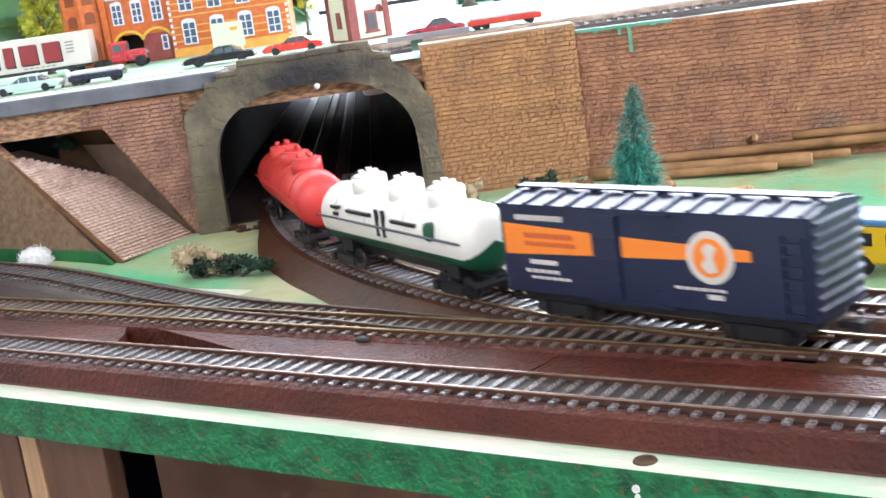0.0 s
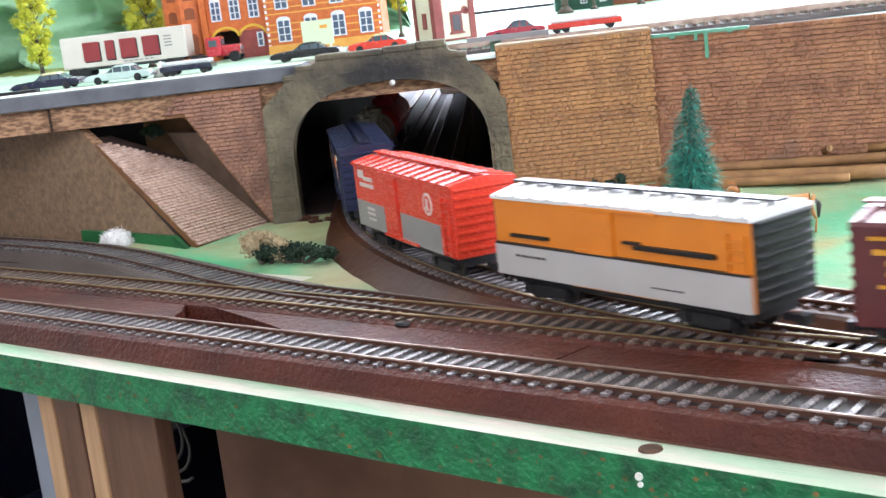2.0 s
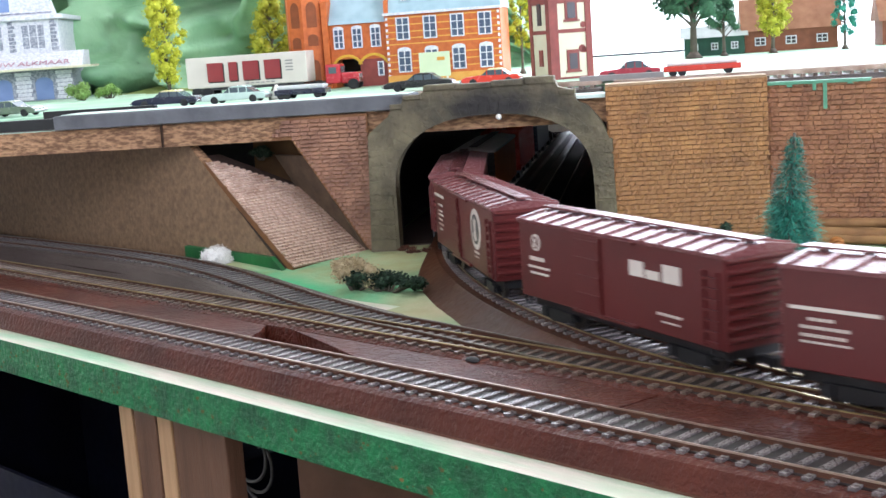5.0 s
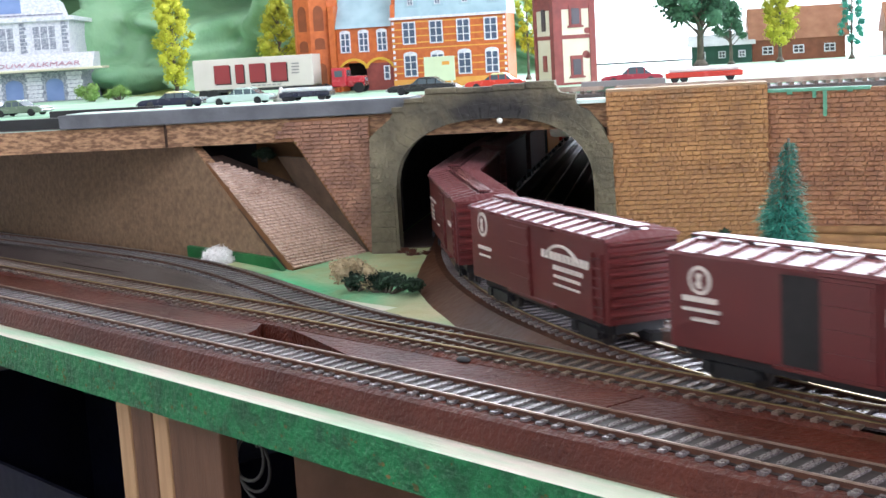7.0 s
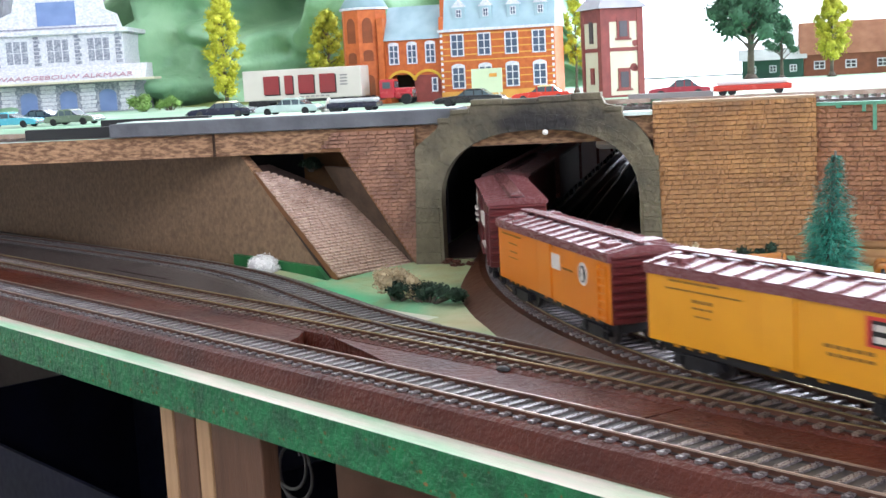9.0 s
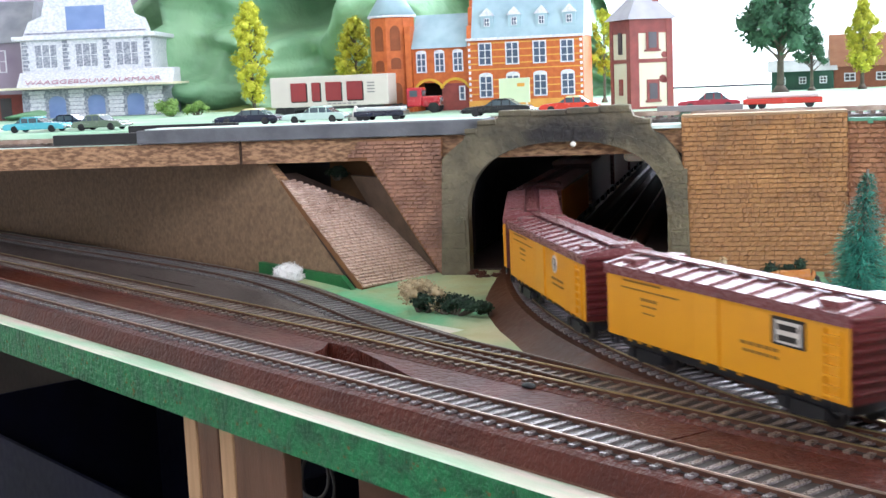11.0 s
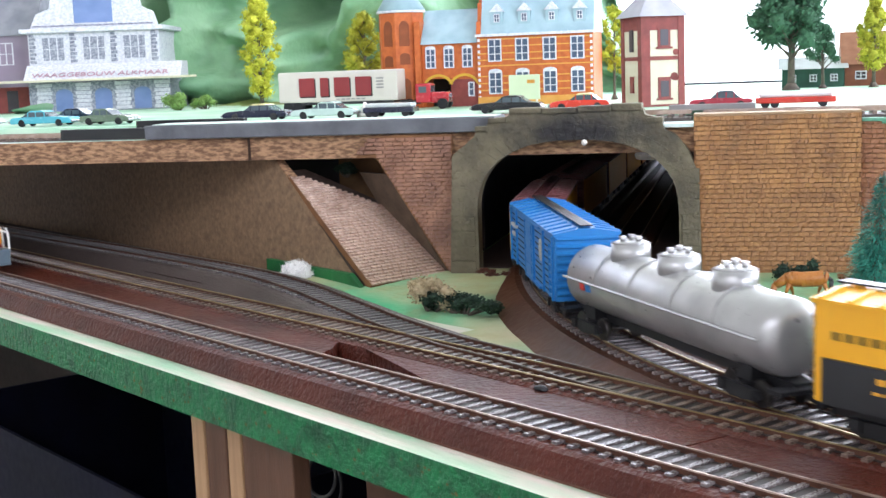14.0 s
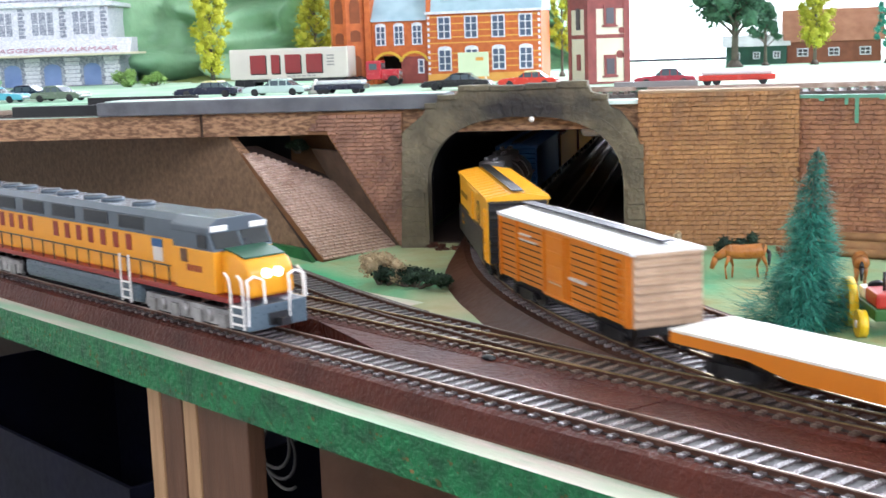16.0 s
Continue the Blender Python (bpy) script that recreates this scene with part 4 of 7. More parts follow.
def tank_car(label, top, low=None, dome=None, half=0.071):
    ob = thing("tank_car", pose(0, 0, 0), label=label, category="tank car", group="freight train")
    r, zc = 0.0148, 0.0255
    def shell(a0, a1, material, name):
        bm = bmesh.new()
        prof = [(-half, 0.0), (-half + 0.0003, r * 0.55), (-half + 0.0028, r * 0.88), (-half + 0.0065, r), (half - 0.0065, r), (half - 0.0028, r * 0.88), (half - 0.0003, r * 0.55), (half, 0.0)]
        n = 28
        rings = [[bm.verts.new((x, rr * math.cos(a0 + (a1 - a0) * k / n), zc + rr * math.sin(a0 + (a1 - a0) * k / n))) for k in range(n + 1)] for x, rr in prof]
        for a, b in zip(rings, rings[1:]):
            for k in range(n):
                try:
                    bm.faces.new((a[k], a[k + 1], b[k + 1], b[k])).smooth = True
                except ValueError:
                    pass
        bmesh.ops.remove_doubles(bm, verts=bm.verts[:], dist=1e-6)
        return part(name, bm, material, ob)
    if low:
        shell(radians(-26), radians(206), top, "tank")
        shell(radians(206), radians(334), low, "tank_belly")
    else:
        shell(0, math.tau, top, "tank")
    for x in (-half / 2, 0.0, half / 2):
        bm = bmesh.new()
        cyl(bm, (x, 0, zc + r * 0.72), (x, 0, zc + r + 0.0050), 0.0088, 0.0086, 22)
        cyl(bm, (x, 0, zc + r + 0.0050), (x, 0, zc + r + 0.0060), 0.0086, 0.0060, 22)
        dm = part("dome", bm, dome or top, ob, "round dome with valves")
        bm = bmesh.new()
        for dx, dy in ((-0.0038, -0.002), (0.0036, -0.0024), (0.0, 0.0036)):
            cyl(bm, (x + dx, dy, zc + r + 0.0055), (x + dx, dy, zc + r + 0.0082), 0.0013, 0.0016, 8)
        part("valve", bm, dome or top, dm)
    bm = bmesh.new()
    for sy in (-1, 1):
        cyl(bm, (-half + 0.004, sy * (r + 0.0008), zc + 0.001), (half - 0.004, sy * (r + 0.0008), zc + 0.001), 0.0006, seg=6)
    part("handrail", bm, CHARCOAL if low else (dome or top), ob)
    bm = bmesh.new()
    for x in (-0.05, -0.018, 0.018, 0.05):
        sweep_r = r + 0.0004
        for k in range(14):
            a, b = radians(k * 180 / 14), radians((k + 1) * 180 / 14)
            cyl(bm, (x, sweep_r * math.cos(a), zc + sweep_r * math.sin(a)), (x, sweep_r * math.cos(b), zc + sweep_r * math.sin(b)), 0.0003, seg=5, caps=False)
    part("tank_band", bm, top, ob)
    bm = bmesh.new()
    box(bm, -half - 0.002, half + 0.002, -0.004, 0.004, 0.0075, 0.0110)
    for sx in (-1, 1):
        box(bm, sx * (half + 0.0025) - 0.004, sx * (half + 0.0025) + 0.004, -0.013, 0.013, 0.0082, 0.0098)
        box(bm, sx * (half - 0.021) - 0.005, sx * (half - 0.021) + 0.005, -0.010, 0.010, 0.0085, 0.0140)
    part("underframe", bm, BLACK, ob)
    running_gear(ob, half + 0.0065, half - 0.021)
    return ob


def make_train():
    cars = []
    c = tank_car("red three-dome tank car entering the tunnel", TANKRED)
    cars.append(c)
    c = tank_car("white and green three-dome tank car", TANKWHITE, TANKGREEN)
    bm = bmesh.new()
    for x in (0.004, -0.002):
        box(bm, x, x + 0.0022, 0.0140, 0.0152, 0.022, 0.0345)
    for x0_, x1_, z_ in ((0.052, 0.044, 0.0318), (0.036, 0.012, 0.0310), (-0.008, -0.030, 0.0304), (0.05, 0.045, 0.0285)):
        box(bm, x1_, x0_, 0.0132, 0.0152, z_ - 0.0009, z_ + 0.0007)
    part("lettering", bm, INK, c)
    bm = bmesh.new()
    cyl(bm, (-0.042, 0.0125, 0.0290), (-0.042, 0.0154, 0.0290), 0.0042, seg=20)
    part("emblem", bm, TANKGREEN, c, "small round green emblem")
    cars.append(c)
    car_size(0.1340, 0.0456)
    c = box_car("navy boxcar with an orange band and round emblem", NAVY, NAVY, NAVY, door=(0.34, 0.43))
    bm = bmesh.new()
    h = Z_EAVE - Z_SILL
    for pa, pb, lo0, hi0, lo1, hi1 in ((0.01, 0.335, 0.44, 0.80, 0.49, 0.74), (0.435, 0.835, 0.50, 0.72, 0.56, 0.67)):
        prism(bm, [(LB / 2 - pa * LB, Z_SILL + lo0 * h), (LB / 2 - pb * LB, Z_SILL + lo1 * h), (LB / 2 - pb * LB, Z_SILL + hi1 * h), (LB / 2 - pa * LB, Z_SILL + hi0 * h)], "y", WB - 0.0004, WB + 0.0003)
    part("band", bm, BRIGHT_ORANGE, c, "tapering orange band")
    emblem(c, 0.715, 0.57, 0.0094, INKWHITE, BRIGHT_ORANGE, INKWHITE)
    bars(c, INKWHITE, words(0.06, 0.24, 0.84, 0.90, 11) + [(0.10, 0.20, 0.34, 0.39)] + words(0.08, 0.21, 0.24, 0.28, 5) + words(0.10, 0.25, 0.17, 0.20, 6) + words(0.60, 0.76, 0.22, 0.25, 6) + [(0.70, 0.745, 0.14, 0.19)])
    bars(c, mat("faded_red_lettering", "c2562c", "ad4a24", 80, 0.5), words(0.09, 0.27, 0.64, 0.70, 10) + words(0.09, 0.28, 0.55, 0.60, 9), "slogan", 0.0005)
    cars.append(c)
    car_size(0.1360, 0.0440)
    c = box_car("vermilion and grey boxcar with a white oval emblem", RED, RED, RED, door=(0.345, 0.49))
    bars(c, GREY, [(0.01, 0.337, 0.0, 0.42), (0.498, 0.88, 0.0, 0.42)], "lower_side", 0.00025, "grey lower side panel")
    bars(c, INKWHITE, [(0.06, 0.12, 0.80, 0.92), (0.12, 0.22, 0.77, 0.83)] + words(0.07, 0.23, 0.66, 0.72, 9) + words(0.13, 0.22, 0.30, 0.34, 5) + words(0.13, 0.22, 0.22, 0.26, 4) + words(0.14, 0.22, 0.14, 0.17, 4), depth=0.0005)
    emblem(c, 0.785, 0.68, 0.0054, INKWHITE, RED, INKWHITE)
    cars.append(c)
    car_size(0.1360, 0.0432)
    c = box_car("orange and silver-grey boxcar with a white roof", ORANGE, ROOFWHITE, CHARCOAL, door=(0.36, 0.52), walk_mat=CHARCOAL)
    bars(c, SILVERGREY, [(0.005, 0.995, 0.0, 0.40)], "lower_side", 0.0016, "silver-grey lower side")
    bars(c, INK, [(0.005, 0.995, 0.40, 0.425)] + words(0.08, 0.25, 0.51, 0.55, 12) + words(0.10, 0.24, 0.26, 0.29, 6) + [(0.56, 0.62, 0.60, 0.63), (0.62, 0.88, 0.58, 0.60)] + words(0.60, 0.89, 0.545, 0.585, 17) + words(0.66, 0.78, 0.12, 0.14, 5), depth=0.0018)
    cars.append(c)
    car_size(0.1360, 0.0442)
    c = box_car("maroon boxcar with gold lettering and an open door", MAROON, MAROON_ROOF, MAROON, door=(0.285, 0.35), open_door=True)
    bars(c, INKGOLD, words(0.04, 0.16, 0.86, 0.89, 8) + words(0.05, 0.19, 0.72, 0.77, 7) + words(0.08, 0.15, 0.62, 0.66, 4) + words(0.08, 0.15, 0.52, 0.55, 4) + words(0.06, 0.16, 0.40, 0.43, 6) + words(0.62, 0.74, 0.66, 0.71, 6) + words(0.56, 0.81, 0.54, 0.59, 10) + words(0.62, 0.75, 0.28, 0.31, 5), depth=0.0017)
    cars.append(c)
    car_size(0.1400, 0.0454)
    c = box_car("maroon boxcar with a large white round emblem", MAROON, MAROON_ROOF, MAROON, door=(0.36, 0.47))
    bars(c, INKWHITE, words(0.02, 0.20, 0.80, 0.85, 9) + lines(0.07, 0.16, (0.66, 0.56, 0.50, 0.42, 0.34, 0.26), 0.025, 0.01))
    emblem(c, 0.74, 0.60, 0.0102, INKWHITE, CHARCOAL, INKWHITE)
    bars(c, INKWHITE, words(0.70, 0.78, 0.24, 0.27, 4) + words(0.71, 0.77, 0.18, 0.20, 3), "data_lines")
    cars.append(c)
    car_size(0.1420, 0.0446)
    c = box_car("maroon boxcar with large white block letters", MAROON, MAROON_ROOF, MAROON, door=(0.33, 0.46))
    emblem(c, 0.10, 0.74, 0.0036, INKWHITE, MAROON, INKWHITE, "small white round emblem")
    bars(c, INKWHITE, words(0.06, 0.15, 0.50, 0.55, 5) + words(0.05, 0.18, 0.40, 0.43, 7) + words(0.06, 0.17, 0.32, 0.35, 6) + [(0.60, 0.665, 0.60, 0.78), (0.675, 0.735, 0.60, 0.70), (0.75, 0.825, 0.60, 0.80)] + words(0.72, 0.83, 0.22, 0.25, 5) + words(0.74, 0.82, 0.14, 0.16, 4))
    cars.append(c)
    car_size(0.1420, 0.0449)
    c = box_car("maroon boxcar with a long white line of lettering", MAROON, MAROON_ROOF, MAROON, door=(0.48, 0.62))
    bars(c, INKWHITE, [(0.02, 0.25, 0.60, 0.635)] + words(0.07, 0.14, 0.50, 0.53, 3) + words(0.05, 0.18, 0.42, 0.45, 6) + words(0.05, 0.17, 0.34, 0.37, 6) + words(0.05, 0.18, 0.28, 0.30, 7) + words(0.28, 0.37, 0.26, 0.28, 4) + words(0.72, 0.82, 0.50, 0.56, 5), depth=0.0004)
    cars.append(c)
    car_size(0.1420, 0.0449)
    c = box_car("maroon boxcar with a white arched emblem", MAROON, MAROON_ROOF, MAROON, door=(0.34, 0.50))
    emblem(c, 0.11, 0.80, 0.0058, INKWHITE, MAROON, INKWHITE)
    bm = bmesh.new()
    for k in range(12):
        a, b = radians(20 + k * 140 / 12), radians(20 + (k + 1) * 140 / 12)
        cyl(bm, (LB / 2 - 0.72 * LB + 0.016 * math.cos(a), WB + 0.0002, 0.0300 + 0.008 * math.sin(a)), (LB / 2 - 0.72 * LB + 0.016 * math.cos(b), WB + 0.0002, 0.0300 + 0.008 * math.sin(b)), 0.0007, seg=5)
    part("arched_emblem", bm, INKWHITE, c)
    bars(c, INKWHITE, words(0.06, 0.18, 0.44, 0.49, 6) + words(0.07, 0.17, 0.34, 0.37, 5) + words(0.58, 0.90, 0.60, 0.70, 11) + words(0.66, 0.86, 0.48, 0.54, 7) + words(0.66, 0.84, 0.38, 0.42, 7) + words(0.66, 0.84, 0.28, 0.31, 6))
    cars.append(c)
    car_size(0.1460, 0.0454)
    c = box_car("maroon boxcar with an open doorway and white lettering", MAROON, MAROON_ROOF, MAROON, door=(0.345, 0.455), open_door=True)
    emblem(c, 0.10, 0.74, 0.0052, INKWHITE, MAROON, INKWHITE)
    bars(c, INKWHITE, words(0.05, 0.16, 0.52, 0.57, 6) + words(0.05, 0.17, 0.42, 0.45, 7) + words(0.08, 0.16, 0.32, 0.35, 4) + words(0.63, 0.88, 0.58, 0.74, 7) + words(0.66, 0.84, 0.22, 0.25, 6), depth=0.0017)
    cars.append(c)
    car_size(0.1460, 0.0402)
    c = box_car("orange refrigerator car with a maroon roof and ends", ORANGE, MAROON_ROOF, MAROON, reefer=True)
    bars(c, INKBROWN, words(0.05, 0.25, 0.80, 0.825, 16) + words(0.12, 0.21, 0.66, 0.68, 4) + [(0.13, 0.20, 0.52, 0.54), (0.12, 0.21, 0.42, 0.43)] + words(0.63, 0.72, 0.56, 0.59, 4), depth=0.0004)
    bars(c, INKWHITE, [(0.54, 0.61, 0.52, 0.76)], "white_shield", 0.0004)
    emblem(c, 0.80, 0.60, 0.0050, INKWHITE, CHARCOAL, INKWHITE)
    cars.append(c)
    for k, tx in enumerate(("yellow refrigerator car with a red square emblem", "yellow refrigerator car with small round emblem and maroon roof", "yellow refrigerator car with a black square emblem and maroon roof", "yellow refrigerator car with a white round emblem")):
        c = box_car(tx, YELLOW, MAROON_ROOF, MAROON, reefer=True)
        bars(c, INKBROWN, words(0.09, 0.28, 0.83, 0.855, 14) + words(0.08, 0.36, 0.73, 0.75, 24) + words(0.18, 0.26, 0.60, 0.64, 4) + words(0.18, 0.26, 0.52, 0.545, 3) + words(0.19, 0.25, 0.42, 0.44, 3) + words(0.62, 0.77, 0.40, 0.44, 5) + words(0.63, 0.77, 0.31, 0.345, 5), depth=0.0004)
        if k in (0, 2):
            bars(c, TANKRED if k == 0 else INK, [(0.74, 0.86, 0.50, 0.84)], "square_emblem", 0.0004, "square painted emblem")
            bars(c, INK if k == 0 else INKWHITE, [(0.755, 0.845, 0.53, 0.80)], "emblem_field", 0.0006)
            bars(c, INKWHITE if k == 0 else INK, [(0.765, 0.835, 0.69, 0.76), (0.765, 0.835, 0.56, 0.63)], "emblem_marks", 0.0008)
        else:
            emblem(c, 0.66, 0.66, 0.0042, INKWHITE, CHARCOAL if k == 1 else SKYBLUE, INKWHITE)
        cars.append(c)
    car_size(0.1480, 0.0432)
    c = box_car("bright blue slatted stock car with a white emblem", SKYBLUE, SKYBLUE, SKYBLUE, door=(0.42, 0.56), slats=True, walk_mat=CHARCOAL)
    emblem(c, 0.73, 0.62, 0.0058, INKWHITE, SILVERGREY, INKWHITE)
    bars(c, INKWHITE, words(0.05, 0.19, 0.66, 0.71, 9) + words(0.08, 0.16, 0.50, 0.56, 4), depth=0.0014)
    cars.append(c)
    c = tank_car("silver three-dome tank car with long handrails", SILVER, half=0.085)
    bm = bmesh.new()
    box(bm, 0.060, 0.064, 0.0135, 0.0151, 0.0225, 0.0265)
    part("red_patch", bm, TANKRED, c)
    bm = bmesh.new()
    box(bm, 0.054, 0.0585, 0.0135, 0.0151, 0.0225, 0.0265)
    part("blue_patch", bm, SKYBLUE, c)
    cars.append(c)
    car_size(0.1440, 0.0449)
    c = box_car("golden yellow and charcoal boxcar with black ends", GOLD, GOLD, CHARCOAL, door=(0.40, 0.54), walk_mat=CHARCOAL)
    bars(c, CHARCOAL, [(0.03, 0.90, 0.0, 0.455)], "lower_side", 0.0016, "charcoal lower side")
    bars(c, mat("olive_lettering", "8a6a18", "765a12", 80, 0.5), words(0.05, 0.30, 0.64, 0.72, 7), depth=0.0004)
    bars(c, INKGOLD, words(0.18, 0.25, 0.30, 0.36, 2) + words(0.17, 0.26, 0.20, 0.23, 3), "data_lines", 0.0018)
    emblem(c, 0.70, 0.64, 0.0070, INK, GOLD, INK)
    cars.append(c)
    car_size(0.1430, 0.0412)
    c = box_car("orange slatted stock car with a silver roof", ORANGE, ROOFWHITE, mat("weathered_tan_boards", "b89c80", "957a60", 90, 0.4), door=(0.42, 0.56), slats=True, ribs=False, walk_mat=CHARCOAL)
    bars(c, INKWHITE, [(0.20, 0.29, 0.78, 0.80), (0.20, 0.34, 0.70, 0.715), (0.45, 0.54, 0.20, 0.23)] + words(0.60, 0.72, 0.36, 0.40, 4), depth=0.0014)
    cars.append(c)
    c = thing("flat_car", pose(0, 0, 0), label="orange flat car with a pale empty deck", category="flat car", group="freight train")
    bm = bmesh.new()
    prism(bm, [(-0.088, 0.0118), (-0.088, 0.0160), (0.088, 0.0160), (0.088, 0.0118), (0.050, 0.0118), (0.030, 0.0082), (-0.030, 0.0082), (-0.050, 0.0118)], "y", -0.0162, 0.0162)
    part("frame_sill", bm, ORANGE, c)
    for k in range(44):
        part("deck_board", bbox(-0.0878 + k * 0.0040, -0.0842 + k * 0.0040, -0.0165, 0.0165, 0.0160, 0.0170), paint("pale_deck_boards", "e8e2d6", "d4ccbc", 0.4) if k == 0 else bpy.data.materials["pale_deck_boards"], c)
    running_gear(c, 0.0885, 0.060)
    cars.append(c)
    return cars


CARS = make_train()


# ---- diesel locomotive on the front track (forward is +x, the table's front is -y) ----
def make_loco():
    ob = thing("diesel_locomotive", pose(0, 0, 0), label="yellow and grey diesel locomotive with red sill", category="locomotive")
    LY = paint("armour_yellow", "e59c1c", "d68d10", 0.34)
    LG = paint("harbour_mist_grey", "56616a", "465058", 0.22)
    LD = paint("dark_grille_grey", "2a2f34", "1e2226", 0.5)
    LR = paint("red_sill_stripe", "8e2a22", "7c221c", 0.4)
    STEEL = mat("silver_truck_paint", "b0aeac", "7c7a78", 120, 0.4, metal=0.3, bump=0.0006, bscale=300)
    WHT = paint("white_handrail", "ece9e4", "dcd8d2", 0.4)
    BLUEGREY = paint("blue_grey_tank", "55656f", "434f58", 0.3)
    part("walkway", bbox(-0.165, 0.150, -0.0165, 0.0165, 0.0145, 0.0172, 0.0004), LR, ob, "dark red walkway sill")
    part("hood", bbox(-0.155, 0.1045, -0.0118, 0.0118, 0.0172, 0.0395, 0.0008), LY, ob, "yellow long hood")
    bm = bmesh.new()
    prism(bm, [(-0.0121, 0.0385), (-0.0121, 0.0475), (-0.0092, 0.0505), (0.0092, 0.0505), (0.0121, 0.0475), (0.0121, 0.0385)], "x", -0.155, 0.1045)
    part("hood_roof", bm, LG, ob, "grey hood roof")
    for k in range(6):
        x = -0.140 + k * 0.037
        part("side_grille", bbox(x, x + 0.026, -0.0125, -0.0115, 0.0402, 0.0468, 0.0002), LD, ob)
    for k in range(8):
        x = -0.138 + k * 0.026 + (0.006 if k % 2 else 0)
        bm = bmesh.new()
        cyl(bm, (x, 0, 0.0503), (x, 0, 0.0520), 0.0062, 0.0060, 20)
        fan = part("roof_fan", bm, LG, ob)
        bm = bmesh.new()
        cyl(bm, (x, 0, 0.0518), (x, 0, 0.0523), 0.0050, 0.0050, 16)
        part("fan_grille", bm, LD, fan)
    # cab and nose
    part("cab", bbox(0.104, 0.1385, -0.0160, 0.0160, 0.0172, 0.0368, 0.0006), LY, ob)
    bm = bmesh.new()
    prism(bm, [(0.1035, 0.0366), (0.1035, 0.0478), (0.1330, 0.0470), (0.1392, 0.0366)], "y", -0.0158, 0.0158)
    part("cab_upper", bm, LG, ob, "grey upper cab with sloped windshield")
    bm = bmesh.new()
    prism(bm, [(-0.0164, 0.0440), (-0.0164, 0.0472), (-0.0105, 0.0510), (0.0105, 0.0510), (0.0164, 0.0472), (0.0164, 0.0440)], "x", 0.1025, 0.1352)
    bmesh.ops.bevel(bm, geom=bm.edges[:], offset=0.0006, segments=2, affect="EDGES", profile=0.5)
    part("cab_roof", bm, LG, ob, "dark grey cab roof")
    GLASS = mat("dark_cab_glass", "20242a", "15181c", 60, 0.08)
    WINE = mat("brown_cab_window", "6a4426", "4a2e1a", 60, 0.2)
    part("cab_window", bbox(0.1105, 0.1165, -0.0164, -0.0158, 0.0300, 0.0362, 0.0002), WINE, ob)
    part("cab_door_window", bbox(0.1255, 0.1335, -0.0162, -0.0156, 0.0375, 0.0436, 0.0002), GLASS, ob)
    slope = math.degrees(math.atan2(0.1392 - 0.1330, 0.0470 - 0.0366))
    for y in (-0.0146, 0.0008):
        bm = bmesh.new()
        prism(bm, [(y, 0.0), (y + 0.0138, 0.0), (y + 0.0138, 0.0080), (y, 0.0080)], "x", -0.0003, 0.0003)
        part("windshield", bm, GLASS, ob, m=pose(0.1388, 0, 0.0378, 0, -slope, 0))
    for y in (-0.0150, 0.0060):
        part("number_board", bbox(0.1345, 0.1358, y, y + 0.0090, 0.0452, 0.0478, 0.0003), WHT, ob)
    bm = bmesh.new()
    prism(bm, [(0.1380, 0.0172), (0.1380, 0.0372), (0.1470, 0.0362), (0.1570, 0.0338), (0.1600, 0.0300), (0.1608, 0.0172)], "y", -0.0122, 0.0122)
    bmesh.ops.bevel(bm, geom=bm.edges[:], offset=0.0020, segments=3, affect="EDGES", profile=0.5)
    for f in bm.faces:
        f.smooth = True
    part("nose", bm, LY, ob, "yellow low nose with rounded edges")
    bm = bmesh.new()
    prism(bm, [(0.1395, 0.0372), (0.1470, 0.0364), (0.1555, 0.0344), (0.1555, 0.0350), (0.1470, 0.0370), (0.1395, 0.0380)], "y", -0.0108, 0.0108)
    part("antiglare_panel", bm, paint("dark_green_antiglare", "23553f", "1b4533", 0.4), ob, "dark green top of the nose")
    for y in (-0.003, 0.003):
        bm = bmesh.new()
        cyl(bm, (0.1590, y, 0.0278), (0.1616, y, 0.0278), 0.0022, seg=14)
        part("headlight", bm, glow("lit_headlight", (1, 0.93, 0.7, 1), 4.0) if y < 0 else bpy.data.materials["lit_headlight"], ob)
    part("pilot", bbox(0.150, 0.1635, -0.0160, 0.0160, 0.0035, 0.0145, 0.0006), BLUEGREY, ob, "blue-grey front pilot")
    part("coupler_pocket", bbox(0.1632, 0.1642, -0.005, 0.005, 0.0050, 0.0105), BLACK, ob)
    part("coupler", COUPLER_ME, None, ob, m=pose(0.160, 0, 0))
    for y in (-0.0162, 0.0162):
        bm = bmesh.new()
        for x in (0.151, 0.161):
            pts = [(x, y, 0.004), (x, y, 0.020), (x - 0.001, y, 0.0262), (x - 0.004, y, 0.0282)]
            for p, q in zip(pts, pts[1:]):
                cyl(bm, p, q, 0.0006, seg=6)
        for z in (0.006, 0.010, 0.014):
            cyl(bm, (0.151, y, z), (0.161, y, z), 0.0006, seg=6)
        part("corner_ladder", bm, WHT, ob, "white corner step rails")
    bm = bmesh.new()
    for y0_, y1_ in ((-0.0155, -0.0065), (0.0065, 0.0155)):
        pts = [(0.1632, y0_, 0.0060), (0.1640, y0_, 0.0225), (0.1630, y0_ * 0.97 + y1_ * 0.03, 0.0262), (0.1622, (y0_ + y1_) / 2, 0.0275), (0.1630, y1_, 0.0255), (0.1636, y1_, 0.0150)]
        for p, q in zip(pts, pts[1:]):
            cyl(bm, p, q, 0.0006, seg=6)
    part("front_handrail", bm, WHT, ob, "white front handrail")
    bm = bmesh.new()
    for sy in (-1, 1):
        pts = [(-0.160, sy * 0.0160, 0.0265), (0.100, sy * 0.0160, 0.0265)]
